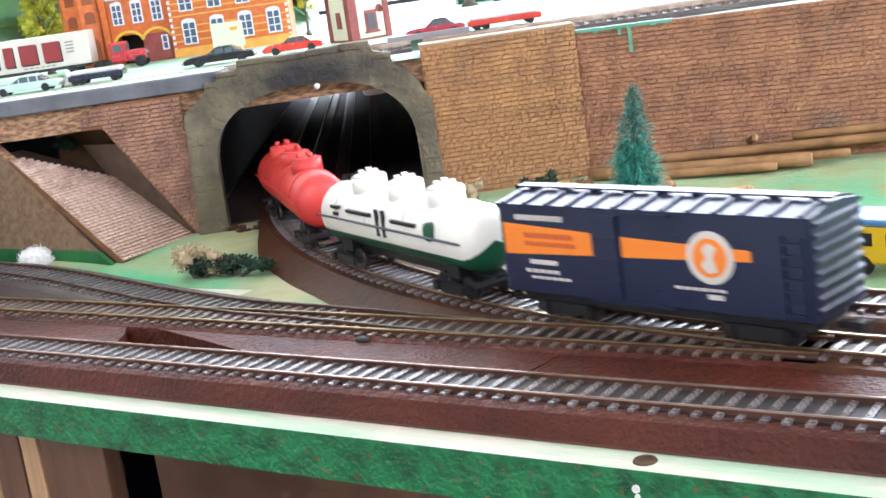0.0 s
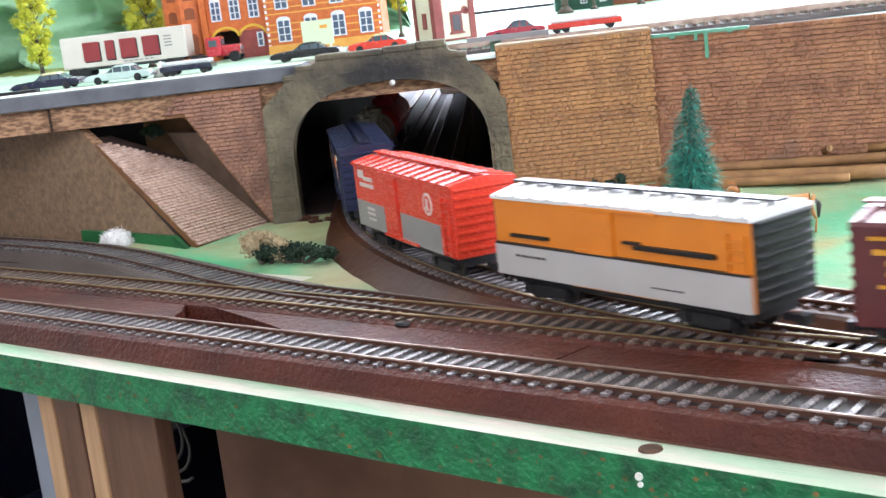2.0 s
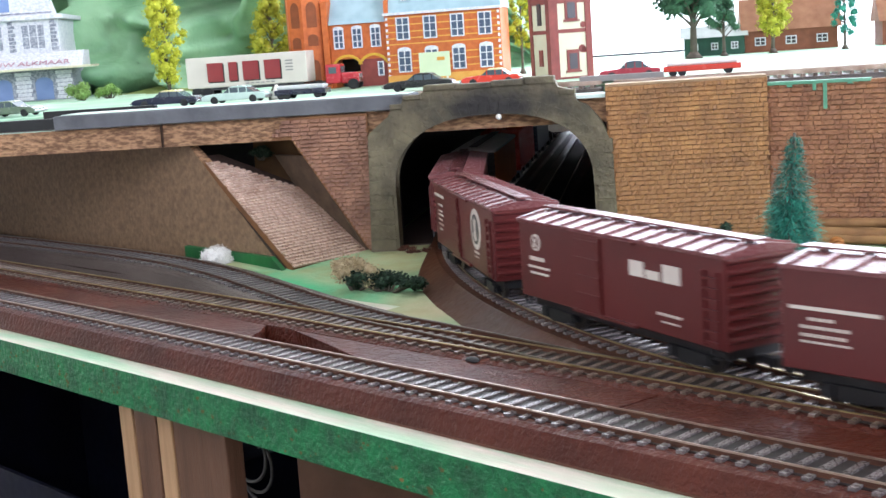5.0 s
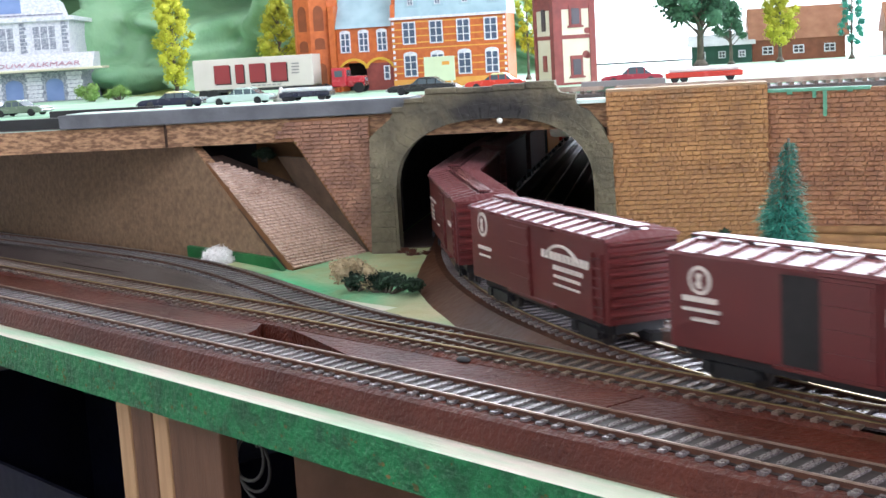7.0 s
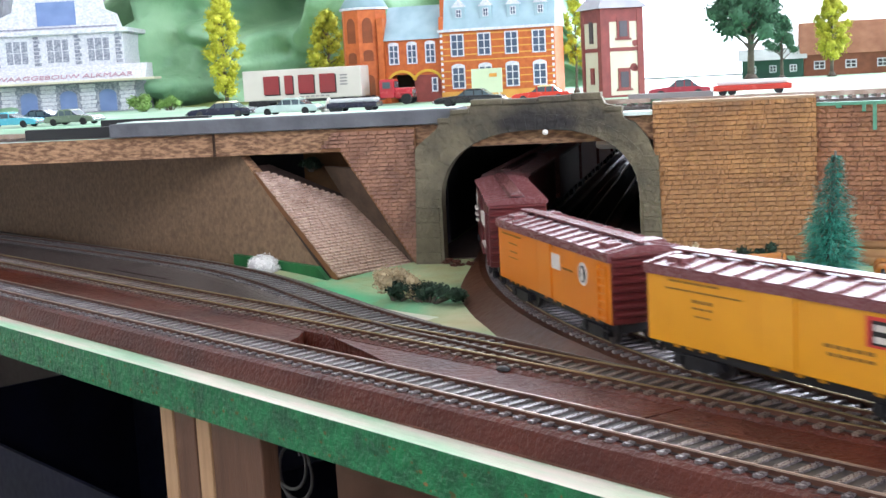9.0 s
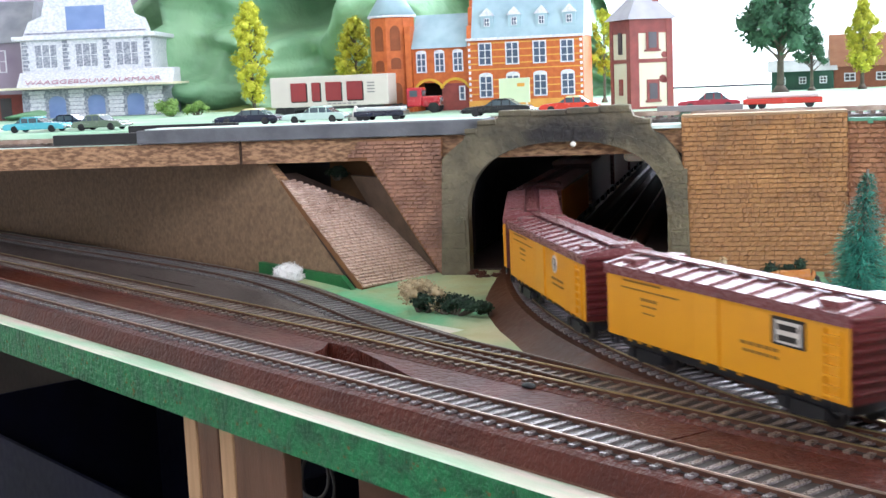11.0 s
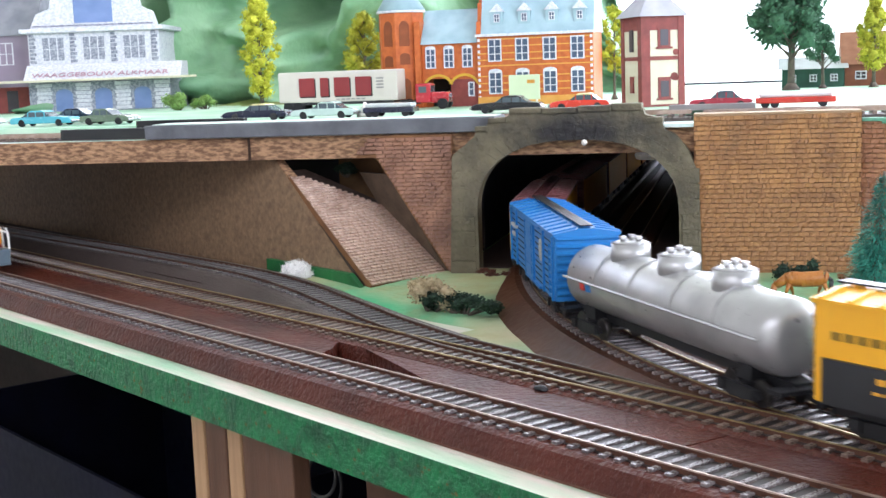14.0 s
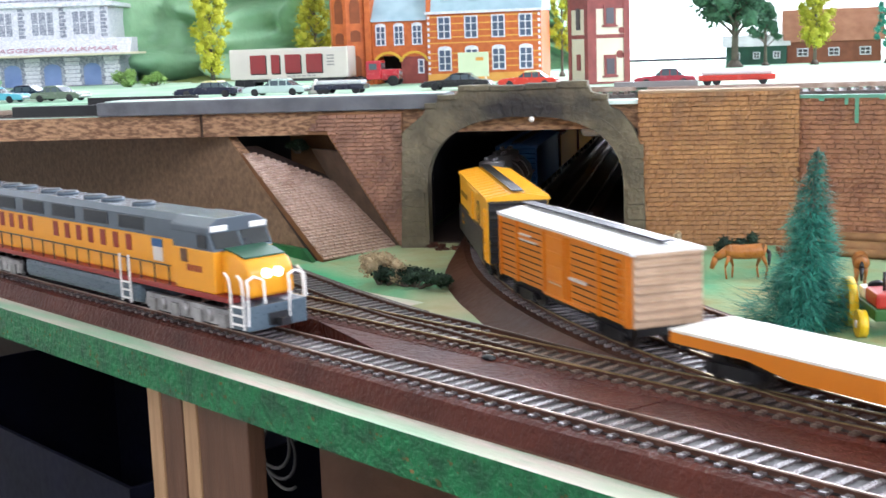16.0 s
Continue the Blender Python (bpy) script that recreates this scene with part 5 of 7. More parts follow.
        cyl(bm, *pts, 0.0004, seg=6)
        for k in range(20):
            x = -0.158 + k * 0.0135
            cyl(bm, (x, sy * 0.0160, 0.0172), (x, sy * 0.0160, 0.0265), 0.0004, seg=5)
    part("side_handrail", bm, LD, ob, "dark thin side handrail")
    bm = bmesh.new()
    for x in (0.052, 0.061):
        cyl(bm, (x, -0.0166, 0.0040), (x, -0.0166, 0.0280), 0.0006, seg=6)
    for z in (0.006, 0.010, 0.014):
        cyl(bm, (0.052, -0.0166, z), (0.061, -0.0166, z), 0.0005, seg=6)
    part("side_ladder", bm, WHT, ob, "white side steps")
    bm = bbox(-0.066, 0.066, -0.0145, 0.0145, 0.0032, 0.0138, 0.003)
    part("fuel_tank", bm, BLUEGREY, ob, "blue-grey fuel tank")
    for xc in (-0.112, 0.110):
        bm = bmesh.new()
        for sy in (-1, 1):
            prism(bm, [(xc - 0.040, 0.0042), (xc - 0.038, 0.0105), (xc + 0.038, 0.0105), (xc + 0.040, 0.0042), (xc + 0.034, 0.0028), (xc - 0.034, 0.0028)], "y", sy * 0.0128 - 0.0012, sy * 0.0128 + 0.0012)
            for k in range(4):
                x = xc - 0.031 + k * 0.0207
                box(bm, x - 0.003, x + 0.003, sy * 0.0142 - 0.0012, sy * 0.0142 + 0.0012, 0.0025, 0.0085)
                cyl(bm, (x + 0.010, sy * 0.0142, 0.0040), (x + 0.010, sy * 0.0142, 0.0098), 0.0017, seg=10)
        tr = part("truck", bm, STEEL, ob, "silver four-axle truck")
        for k in range(4):
            part("wheelset", WHEEL_ME, None, tr, m=pose(xc - 0.031 + k * 0.0207, 0, 0.0051))
    # lettering as plain bars
    LETTER = paint("red_hood_lettering", "8e2c1e", "7a2418", 0.5)
    for k in range(5):
        part("letter_bar", bbox(-0.112 + k * 0.0125, -0.1065 + k * 0.0125, -0.0121, -0.0115, 0.0292, 0.0372), LETTER, ob)
    for k in range(7):
        part("letter_bar", bbox(-0.030 + k * 0.0135, -0.0245 + k * 0.0135, -0.0121, -0.0115, 0.0292, 0.0372), LETTER, ob)
    part("shield", bbox(0.078, 0.0865, -0.0124, -0.0115, 0.0265, 0.0335, 0.0002), INKWHITE, ob)
    part("shield_top", bbox(0.0775, 0.087, -0.0126, -0.0115, 0.0335, 0.0375, 0.0002), paint("shield_blue", "2c5c8c", "244e78"), ob)
    bm = bmesh.new()
    for k in range(4):
        box(bm, 0.1155 + k * 0.0034, 0.1179 + k * 0.0034, -0.0163, -0.0158, 0.0262, 0.0292)
    part("cab_lettering", bm, LETTER, ob)
    return ob


LOCO = make_loco()


# ---- plants ----
def leaf(bm, p, s, rng):
    a = Vector((rng.uniform(-1, 1), rng.uniform(-1, 1), rng.uniform(-1, 1))).normalized()
    b = a.orthogonal().normalized()
    c = a.cross(b)
    k = rng.uniform(0.6, 1.3) * s
    bm.faces.new([bm.verts.new(p + b * k), bm.verts.new(p + c * k * 0.8), bm.verts.new(p - b * k), bm.verts.new(p - c * k * 0.8)])


def clump(bm, centre, r, n, size, rng, squash=1.0):
    """A lump of foam with ragged flakes on it."""
    centre = Vector(centre)
    seed = rng.uniform(0, 50)
    made = bmesh.ops.create_icosphere(bm, subdivisions=2, radius=1.0)["verts"]
    for v in made:
        k = r * (0.56 + 0.5 * noise.noise(v.co * 2.6 + Vector((seed, 0, 0))))
        v.co = centre + Vector((v.co.x * k, v.co.y * k, v.co.z * k * squash))
        for f in v.link_faces:
            f.smooth = True
    for _ in range(n):
        d_ = Vector((rng.gauss(0, 1), rng.gauss(0, 1), rng.gauss(0, 1))).normalized() * r * rng.uniform(0.35, 1.05)
        d_.z *= squash
        leaf(bm, centre + d_, size, rng)


LEAF_YELLOW = mat("yellow_green_foam", "c6c438", "a0a626", 240, 0.8, rnd=0.16)
LEAF_GREEN = mat("mid_green_foliage", "4c7a58", "345a42", 240, 0.8, rnd=0.25)
LEAF_PINE = mat("blue_green_bristle", "3a9680", "1f6456", 240, 0.7, rnd=0.3)
LEAF_DARK = mat("dark_lichen", "27402c", "182a1e", 240, 0.85, rnd=0.25)
LEAF_TAN = mat("tan_lichen", "d8c6a2", "b09a74", 240, 0.85, rnd=0.2)
LEAF_LIME = mat("light_green_bush", "8fb060", "6f924a", 240, 0.8, rnd=0.2)
TRUNK = mat("grey_brown_bark", "6e6458", "50473e", 120, 0.8, bump=0.0004)


def town_tree(base, h, r, leafmat, label, seed, crown_from=0.25, blobs=26, narrow=True):
    rng = random.Random(seed)
    ob = thing("tree", Matrix.Translation(base), label=label, category="tree", group="model trees")
    bm = bmesh.new()
    cyl(bm, (0, 0, 0), (0, 0, h * 0.06), r * 0.22, r * 0.09, 8)
    cyl(bm, (0, 0, h * 0.05), (rng.uniform(-1, 1) * r * 0.1, 0, h * 0.92), r * 0.085, r * 0.03, 8)
    part("trunk", bm, TRUNK, ob)
    cent = []
    bl = bmesh.new()
    blobs = int(blobs * 1.35)
    for k in range(blobs):
        q = k / (blobs - 1)
        z = h * (crown_from + (0.97 - crown_from) * q)
        env = math.sin(math.pi * min(max(0.12 + q * 0.86, 0), 1)) ** 0.7 if narrow else math.sin(math.pi * (0.16 + 0.78 * q)) ** 0.55
        rr = r * env * rng.uniform(0.25, 0.85)
        a = k * 2.4 + rng.uniform(-0.5, 0.5)
        c = Vector((rr * math.cos(a), rr * math.sin(a), z))
        cyl(bl, (0, 0, max(z - r * 0.5, h * 0.1)), c, r * 0.03, r * 0.012, 5, False)
        cent.append((c, r * rng.uniform(0.17, 0.33)))
    part("limbs", bl, TRUNK, ob)
    bm = bmesh.new()
    for c, rr in cent:
        clump(bm, c, rr * 1.15, 150, r * 0.046, rng)
    tagged(part("crown", bm, leafmat, ob), kind="stuff")
    return ob


def pine(base, h, r, seed, lean):
    rng = random.Random(seed)
    ob = thing("pine_tree", Matrix.Translation(base), label="blue-green bottle-brush pine tree with a ragged outline", category="pine tree")
    bm = bmesh.new()
    cyl(bm, (0, 0, 0), (lean * 0.81, lean * 0.45, h * 0.98), 0.0022, 0.0006, 8)
    part("trunk", bm, TRUNK, ob)
    for tier, n in ((0, 8000), (1, 6000), (2, 3500)):
        bm = bmesh.new()
        for _ in range(n):
            q = (tier + rng.random()) / 3
            z = h * (0.01 + 0.95 * q)
            a = rng.uniform(0, math.tau)
            tuft = noise.noise((math.cos(a) * 1.6, math.sin(a) * 1.6, q * 9))
            env = (r * (1 - q) ** 0.8 + 0.0022) * (1 + 0.55 * tuft)
            if q < 0.13:
                env *= 1.35
            axis = Vector((lean * q * 0.81, lean * q * 0.45, z))
            d_ = Vector((math.cos(a), math.sin(a), rng.uniform(-0.5, 0.25)))
            p0 = axis + d_ * env * math.sqrt(rng.random()) * 0.8
            curl = Vector((rng.uniform(-0.7, 0.7), rng.uniform(-0.7, 0.7), rng.uniform(-0.7, 0.5)))
            p1 = p0 + (d_ + curl) * env * rng.uniform(0.15, 0.32)
            w = Vector((-d_.y, d_.x, rng.uniform(-0.6, 0.6))).normalized() * rng.uniform(0.00016, 0.00032)
            bm.faces.new([bm.verts.new(p0 - w), bm.verts.new(p0 + w), bm.verts.new(p1 + w * 0.4), bm.verts.new(p1 - w * 0.4)])
        tagged(part("bristles", bm, LEAF_PINE, ob), kind="stuff")
    return ob


def bush(base, r, leafmat, label, seed, n=9, squash=0.7, wide=1.6):
    rng = random.Random(seed)
    ob = thing("bush", Matrix.Translation(base), label=label, category="bush", group="lichen bushes")
    bl = bmesh.new()
    bm = bmesh.new()
    for k in range(n):
        c = Vector((rng.uniform(-1, 1) * r * wide * 0.6, rng.uniform(-1, 1) * r * 0.6, r * squash * rng.uniform(0.35, 1.0)))
        cyl(bl, (c.x * 0.3, c.y * 0.3, 0), c, r * 0.05, r * 0.02, 5)
        clump(bm, c, r * rng.uniform(0.30, 0.48), 190, r * 0.06, rng, squash)
    part("stem", bl, TRUNK, ob)
    tagged(part("leaves", bm, leafmat, ob), kind="stuff")
    return ob


pine((0.1660, 0.2240, 0.0022), 0.0850, 0.0190, 5, 0.0072)
bush((-0.072, 0.170, 0.0025), 0.0125, LEAF_TAN, "tan dried lichen bush beside the roadbed", 2, 15, 1.25, 1.4)
bush((-0.052, 0.176, 0.0025), 0.0150, LEAF_DARK, "dark green lichen bush on the sandy ground", 3, 20, 0.6, 2.4)
bush(wp(0.165, -0.030, 0.006), 0.0115, LEAF_DARK, "dark lichen bush at the foot of the brick wall", 6, 9, 0.9, 1.5)
bush((-0.235, 0.232, 0.066), 0.0105, LEAF_DARK, "dark lichen bush at the head of the ramp", 7, 9, 0.7, 1.6)
bush(wp(-0.022, -0.012, 0.0062), 0.0085, mat("rust_brown_litter", "5e3420", "3c2114", 240, 0.8, rnd=0.2), "rust-brown litter at the foot of the portal", 12, 9, 0.45, 2.0)
bush(wp(0.124, -0.026, 0.006), 0.008, LEAF_TAN, "dry straw tuft at the brick wall", 8, 6, 1.3, 1.0)
bush(wp(0.190, -0.045, 0.006), 0.0075, mat("rusty_lichen", "a5724a", "865838", 240, 0.8, rnd=0.2), "rusty brown lichen behind the pine tree", 9, 5, 1.2, 1.2)

rng = random.Random(11)
bm = bmesh.new()
for _ in range(2600):
    d_ = Vector((rng.gauss(0, 1), rng.gauss(0, 1), rng.gauss(0, 1))).normalized()
    p = Vector((d_.x * 0.0115, d_.y * 0.009, 0.0075 + d_.z * 0.0072)) * rng.uniform(0.8, 1.06)
    e = p + Vector((rng.uniform(-1, 1), rng.uniform(-1, 1), rng.uniform(-1, 1))) * 0.0022
    w = (e - p).orthogonal().normalized() * 0.00014
    bm.faces.new([bm.verts.new(p - w), bm.verts.new(p + w), bm.verts.new(e + w), bm.verts.new(e - w)])
bmesh.ops.create_icosphere(bm, subdivisions=3, radius=0.0082, matrix=Matrix.Translation((0, 0, 0.0075)) @ Matrix.Diagonal((1.25, 1.0, 0.82, 1)))
solid("cotton_ball", bm, mat("white_cotton", "efeeea", "dcdad6", 200, 0.95), pose(-0.214, 0.174, 0.0022), label="fluffy white cotton ball on the ground", category="cotton ball")
solid("green_strip", (lambda b: (prism(b, [(-0.262, 0.001), (-0.262, 0.0135), (-0.166, 0.0125), (-0.150, 0.001)], "y", 0.1815, 0.1850), b)[1])(bmesh.new()), GREEN_STRIP, label="dark green painted strip at the panel's foot", category="board")

# ---- animals, logs and farm vehicles by the brick wall ----
def horse(base, rz, label, coat):
    ob = thing("toy_horse", pose(*base, 0, 0, rz), label=label, category="toy horse", group="toy horses")
    bm = bmesh.new()
    secs = ((-0.0125, 0.0150, 0.0030), (-0.0105, 0.0156, 0.0043), (-0.005, 0.0150, 0.0043), (0.001, 0.0148, 0.0042), (0.006, 0.0152, 0.0042), (0.0095, 0.0152, 0.0030))
    for (xa, za, ra), (xb, zb, rb) in zip(secs, secs[1:]):
        cyl(bm, (xa, 0, za), (xb, 0, zb), ra, rb, 12, xa < -0.012 or xb > 0.009)
    bmesh.ops.remove_doubles(bm, verts=bm.verts[:], dist=1e-6)
    part("barrel", bm, coat, ob, smooth=True)
    bm = bmesh.new()
    cyl(bm, (0.0075, 0, 0.0160), (0.0150, 0, 0.0112), 0.0031, 0.0019, 10)
    cyl(bm, (0.0146, 0, 0.0118), (0.0172, 0, 0.0055), 0.0021, 0.0012, 10)
    for sy in (-1, 1):
        cyl(bm, (0.0148, sy * 0.0010, 0.0125), (0.0154, sy * 0.0014, 0.0147), 0.0006, 0.0001, 6)
    part("head", bm, coat, ob, smooth=True)
    for x, sy, dx in ((0.0075, 1, 0.0022), (0.0070, -1, -0.0018), (-0.0105, 1, -0.0026), (-0.0098, -1, 0.002)):
        bm = bmesh.new()
        cyl(bm, (x, sy * 0.0022, 0.0130), (x + dx, sy * 0.0022, 0.0066), 0.0014, 0.0006, 8)
        cyl(bm, (x + dx, sy * 0.0022, 0.0066), (x + dx * 0.7, sy * 0.0022, 0.0), 0.0005, 0.0006, 8)
        part("leg", bm, coat, ob)
    bm = bmesh.new()
    cyl(bm, (-0.0122, 0, 0.0168), (-0.0145, 0, 0.0140), 0.0007, 0.0014, 8)
    cyl(bm, (-0.0145, 0, 0.0140), (-0.0140, 0, 0.0070), 0.0014, 0.0006, 8)
    part("tail", bm, CHARCOAL, ob, "dark tail")
    return ob


COAT = mat("chestnut_coat", "b0702e", "8e5620", 150, 0.3)
gx, gy = 0.0775, 0.306
horse((gx, gy, ground_z(gx, gy)), 218, "chestnut toy horse grazing on the pale green ground", COAT)
horse((0.1895, 0.2865, ground_z(0.1895, 0.2865)), 200, "tan toy horse standing near the logs", mat("tan_coat", "c88c4c", "a87038", 150, 0.45))


horse((0.1410, 0.3201, ground_z(0.1410, 0.3201)), 122, "chestnut toy horse turned towards the logs", COAT)


def log(a, b, r, label):
    ob = thing("log", Matrix.Translation(a), label=label, category="log", group="logs along the wall")
    bm = bmesh.new()
    d_ = Vector(b) - Vector(a)
    n = 10
    rg = random.Random(label)
    prev = None
    q = d_.to_track_quat("Z", "Y").to_matrix()
    for k in range(n + 1):
        c = d_ * k / n
        ring = [bm.verts.new(c + q @ Vector(((r * (1 + 0.10 * noise.noise((k * 0.6, i, r * 900)))) * math.cos(i * math.tau / 12), (r * (1 + 0.10 * noise.noise((k * 0.6, i + 9, 2)))) * math.sin(i * math.tau / 12), 0))) for i in range(12)]
        if prev:
            for i in range(12):
                bm.faces.new((prev[i], prev[(i + 1) % 12], ring[(i + 1) % 12], ring[i])).smooth = True
        else:
            bm.faces.new(ring[::-1])
        prev = ring
    bm.faces.new(prev)
    part("bark", bm, mat("pale_log_bark", "9c7448", "6f4e2e", 60, 0.75, bump=0.0008, bscale=140) if "pale_log_bark" not in bpy.data.materials else bpy.data.materials["pale_log_bark"], ob)
    bm = bmesh.new()
    cyl(bm, d_ * 0.999, d_ * 1.004, r * 0.86, r * 0.84, 12)
    part("cut_end", bm, bpy.data.materials.get("cut_wood") or mat("cut_wood", "c9a877", "b08c58", 200, 0.7), ob)


def w2(s, off, z):
    return W2 @ Vector((s, -off, z))


log(w2(0.002, 0.020, 0.0112), w2(0.135, 0.026, 0.0100), 0.0040, "long pale stripped log lying along the brick wall")
log(w2(0.020, 0.011, 0.0150), w2(0.205, 0.010, 0.0165), 0.0030, "thin weathered log against the brick wall")
log(w2(0.085, 0.019, 0.0110), w2(0.157, 0.020, 0.0105), 0.0026, "short grey log beside the long log")
log(w2(0.125, 0.008, 0.0215), w2(0.26, 0.007, 0.0225), 0.0026, "dark upper log resting against the brick wall")
log(w2(0.03, 0.029, 0.0088), w2(0.115, 0.031, 0.0085), 0.0026, "dark weathered log in front of the pale log")
log(w2(0.10, 0.004, 0.0205), w2(0.104, 0.016, 0.0240), 0.0022, "short round log stub on the log pile")


def tractor(base, rz):
    ob = thing("farm_tractor", pose(*base, 0, 0, rz), label="green, yellow and red toy farm tractor", category="tractor")
    Yp = paint("toy_yellow", "e8c21c", "d8b010", 0.35)
    Gp = paint("toy_green", "3c6c34", "2e5828", 0.4)
    for x, sy, r in ((-0.009, 1, 0.0115), (-0.009, -1, 0.0115), (0.014, 1, 0.0062), (0.014, -1, 0.0062)):
        bm = bmesh.new()
        cyl(bm, (x, sy * 0.0085, r), (x, sy * 0.0125, r), r, r, 22)
        wh = part("wheel", bm, Yp, ob, "yellow wheel")
        bm = bmesh.new()
        cyl(bm, (x, sy * 0.0080, r), (x, sy * 0.0130, r), r * 0.35, r * 0.3, 12)
        part("hub", bm, WHITE, wh)
    part("chassis", bbox(-0.012, 0.020, -0.006, 0.006, 0.008, 0.0135, 0.0008), Gp, ob)
    part("bonnet", bbox(0.000, 0.020, -0.0055, 0.0055, 0.0135, 0.0205, 0.0015), paint("toy_red", "b83428", "a02a20", 0.35), ob, "red bonnet")
    part("seat", bbox(-0.013, -0.004, -0.005, 0.005, 0.0135, 0.019, 0.001), WHITE, ob)
    bm = bmesh.new()
    cyl(bm, (0.012, 0, 0.0205), (0.012, 0, 0.029), 0.0008, seg=8)
    part("exhaust", bm, CHARCOAL, ob)
    bm = bmesh.new()
    cyl(bm, (-0.002, 0, 0.0195), (-0.003, 0, 0.0205), 0.0036, seg=16)
    part("steering_wheel", bm, CHARCOAL, ob)


tractor((0.1948, 0.2401, ground_z(0.1948, 0.2401)), -46)


def wagon_van(base, rz):
    ob = thing("toy_van", pose(*base, 0, 0, rz), label="yellow toy van with a blue roof", category="van")
    Yp = bpy.data.materials["toy_yellow"]
    part("body", bbox(-0.024, 0.024, -0.0105, 0.0105, 0.005, 0.0215, 0.0015), Yp, ob)
    part("roof", bbox(-0.025, 0.025, -0.0115, 0.0115, 0.0216, 0.0245, 0.001), paint("toy_blue_roof", "5c8cc0", "4a78ac", 0.3), ob, "pale blue roof")
    for x in (-0.014, 0.0, 0.014):
        part("window", bbox(x - 0.004, x + 0.004, -0.0108, -0.0102, 0.0130, 0.0185), VOID, ob)
    for x in (-0.015, 0.015):
        for sy in (-1, 1):
            bm = bmesh.new()
            cyl(bm, (x, sy * 0.0085, 0.0045), (x, sy * 0.0115, 0.0045), 0.0045, seg=16)
            part("wheel", bm, BLACK, ob)


wagon_van((0.297, 0.206, ground_z(0.297, 0.206)), -12)


# ---- the model town on the deck (wall frame: u along the deck edge, v into the hill) ----
TZ = 0.1036
CARDORANGE = mat("printed_orange_brick", "c8692c", "b2571f", 220, 0.6, detail=3)
CARDBAND = mat("printed_yellow_band", "dba24a", "cf9238", 120, 0.6)
SLATE = mat("pale_blue_slate", "a9c3cc", "90acb8", 60, 0.5)
CARDWHITE = mat("printed_white_stone", "dedee2", "c0c2cc", 420, 0.6, spread=(0.4, 0.66))
CARDGREY = mat("printed_grey_brick", "a8abb6", "7a7e8c", 420, 0.6, spread=(0.42, 0.58))
CARDBLUE = mat("printed_blue_door", "7d92c0", "6a80b0", 60, 0.6)
CARDMAROON = mat("printed_dark_red_brick", "8c4038", "74322c", 160, 0.6)
CARDCREAM = mat("printed_cream_plaster", "d8d2ba", "c8c0a6", 40, 0.65)
PANE = mat("dark_blue_pane", "4c5c74", "38465c", 90, 0.3)
PANE_DARK = mat("dark_pane", "3a3238", "2c262a", 90, 0.35)
# card of the mauve house; on the weigh house wing it stands for shade
MAUVE = mat("mauve_card_and_shade", "9a8c9c", "86788a", 30, 0.65)


def window_mesh(w, h, cols, rows, arch=False, t=0.0011):
    bm = bmesh.new()
    box(bm, -w / 2, -w / 2 + t, -0.0009, 0, 0, h)
    box(bm, w / 2 - t, w / 2, -0.0009, 0, 0, h)
    box(bm, -w / 2 + t, w / 2 - t, -0.0009, 0, 0, t)
    box(bm, -w / 2 + t, w / 2 - t, -0.0009, 0, h - t, h)
    for c in range(1, cols):
        x = -w / 2 + w * c / cols
        box(bm, x - t * 0.4, x + t * 0.4, -0.0008, 0, t, h - t)
    for r in range(1, rows):
        z = h * r / rows
        box(bm, -w / 2 + t, w / 2 - t, -0.0007, 0, z - t * 0.35, z + t * 0.35)
    if arch:
        prism(bm, [(w / 2 * math.cos(math.pi * k / 10), h + w * 0.22 * math.sin(math.pi * k / 10)) for k in range(11)], "y", -0.0009, 0)
    fr = mesh_of("window_frame", bm, CARDWHITE)
    bm = bmesh.new()
    box(bm, -w / 2 + t * 0.5, w / 2 - t * 0.5, -0.0003, 0.0002, t * 0.5, h - t * 0.5)
    return fr, bm


def put_windows(ob, places, w, h, cols, rows, arch=False, pane=PANE):
    fr, bm = window_mesh(w, h, cols, rows, arch)
    pm = mesh_of("pane", bm, pane)
    for x, y, z in places:
        wn_ = part("window", fr, None, ob, m=pose(x, y - 0.0002, z))
        part("pane", pm, None, wn_)


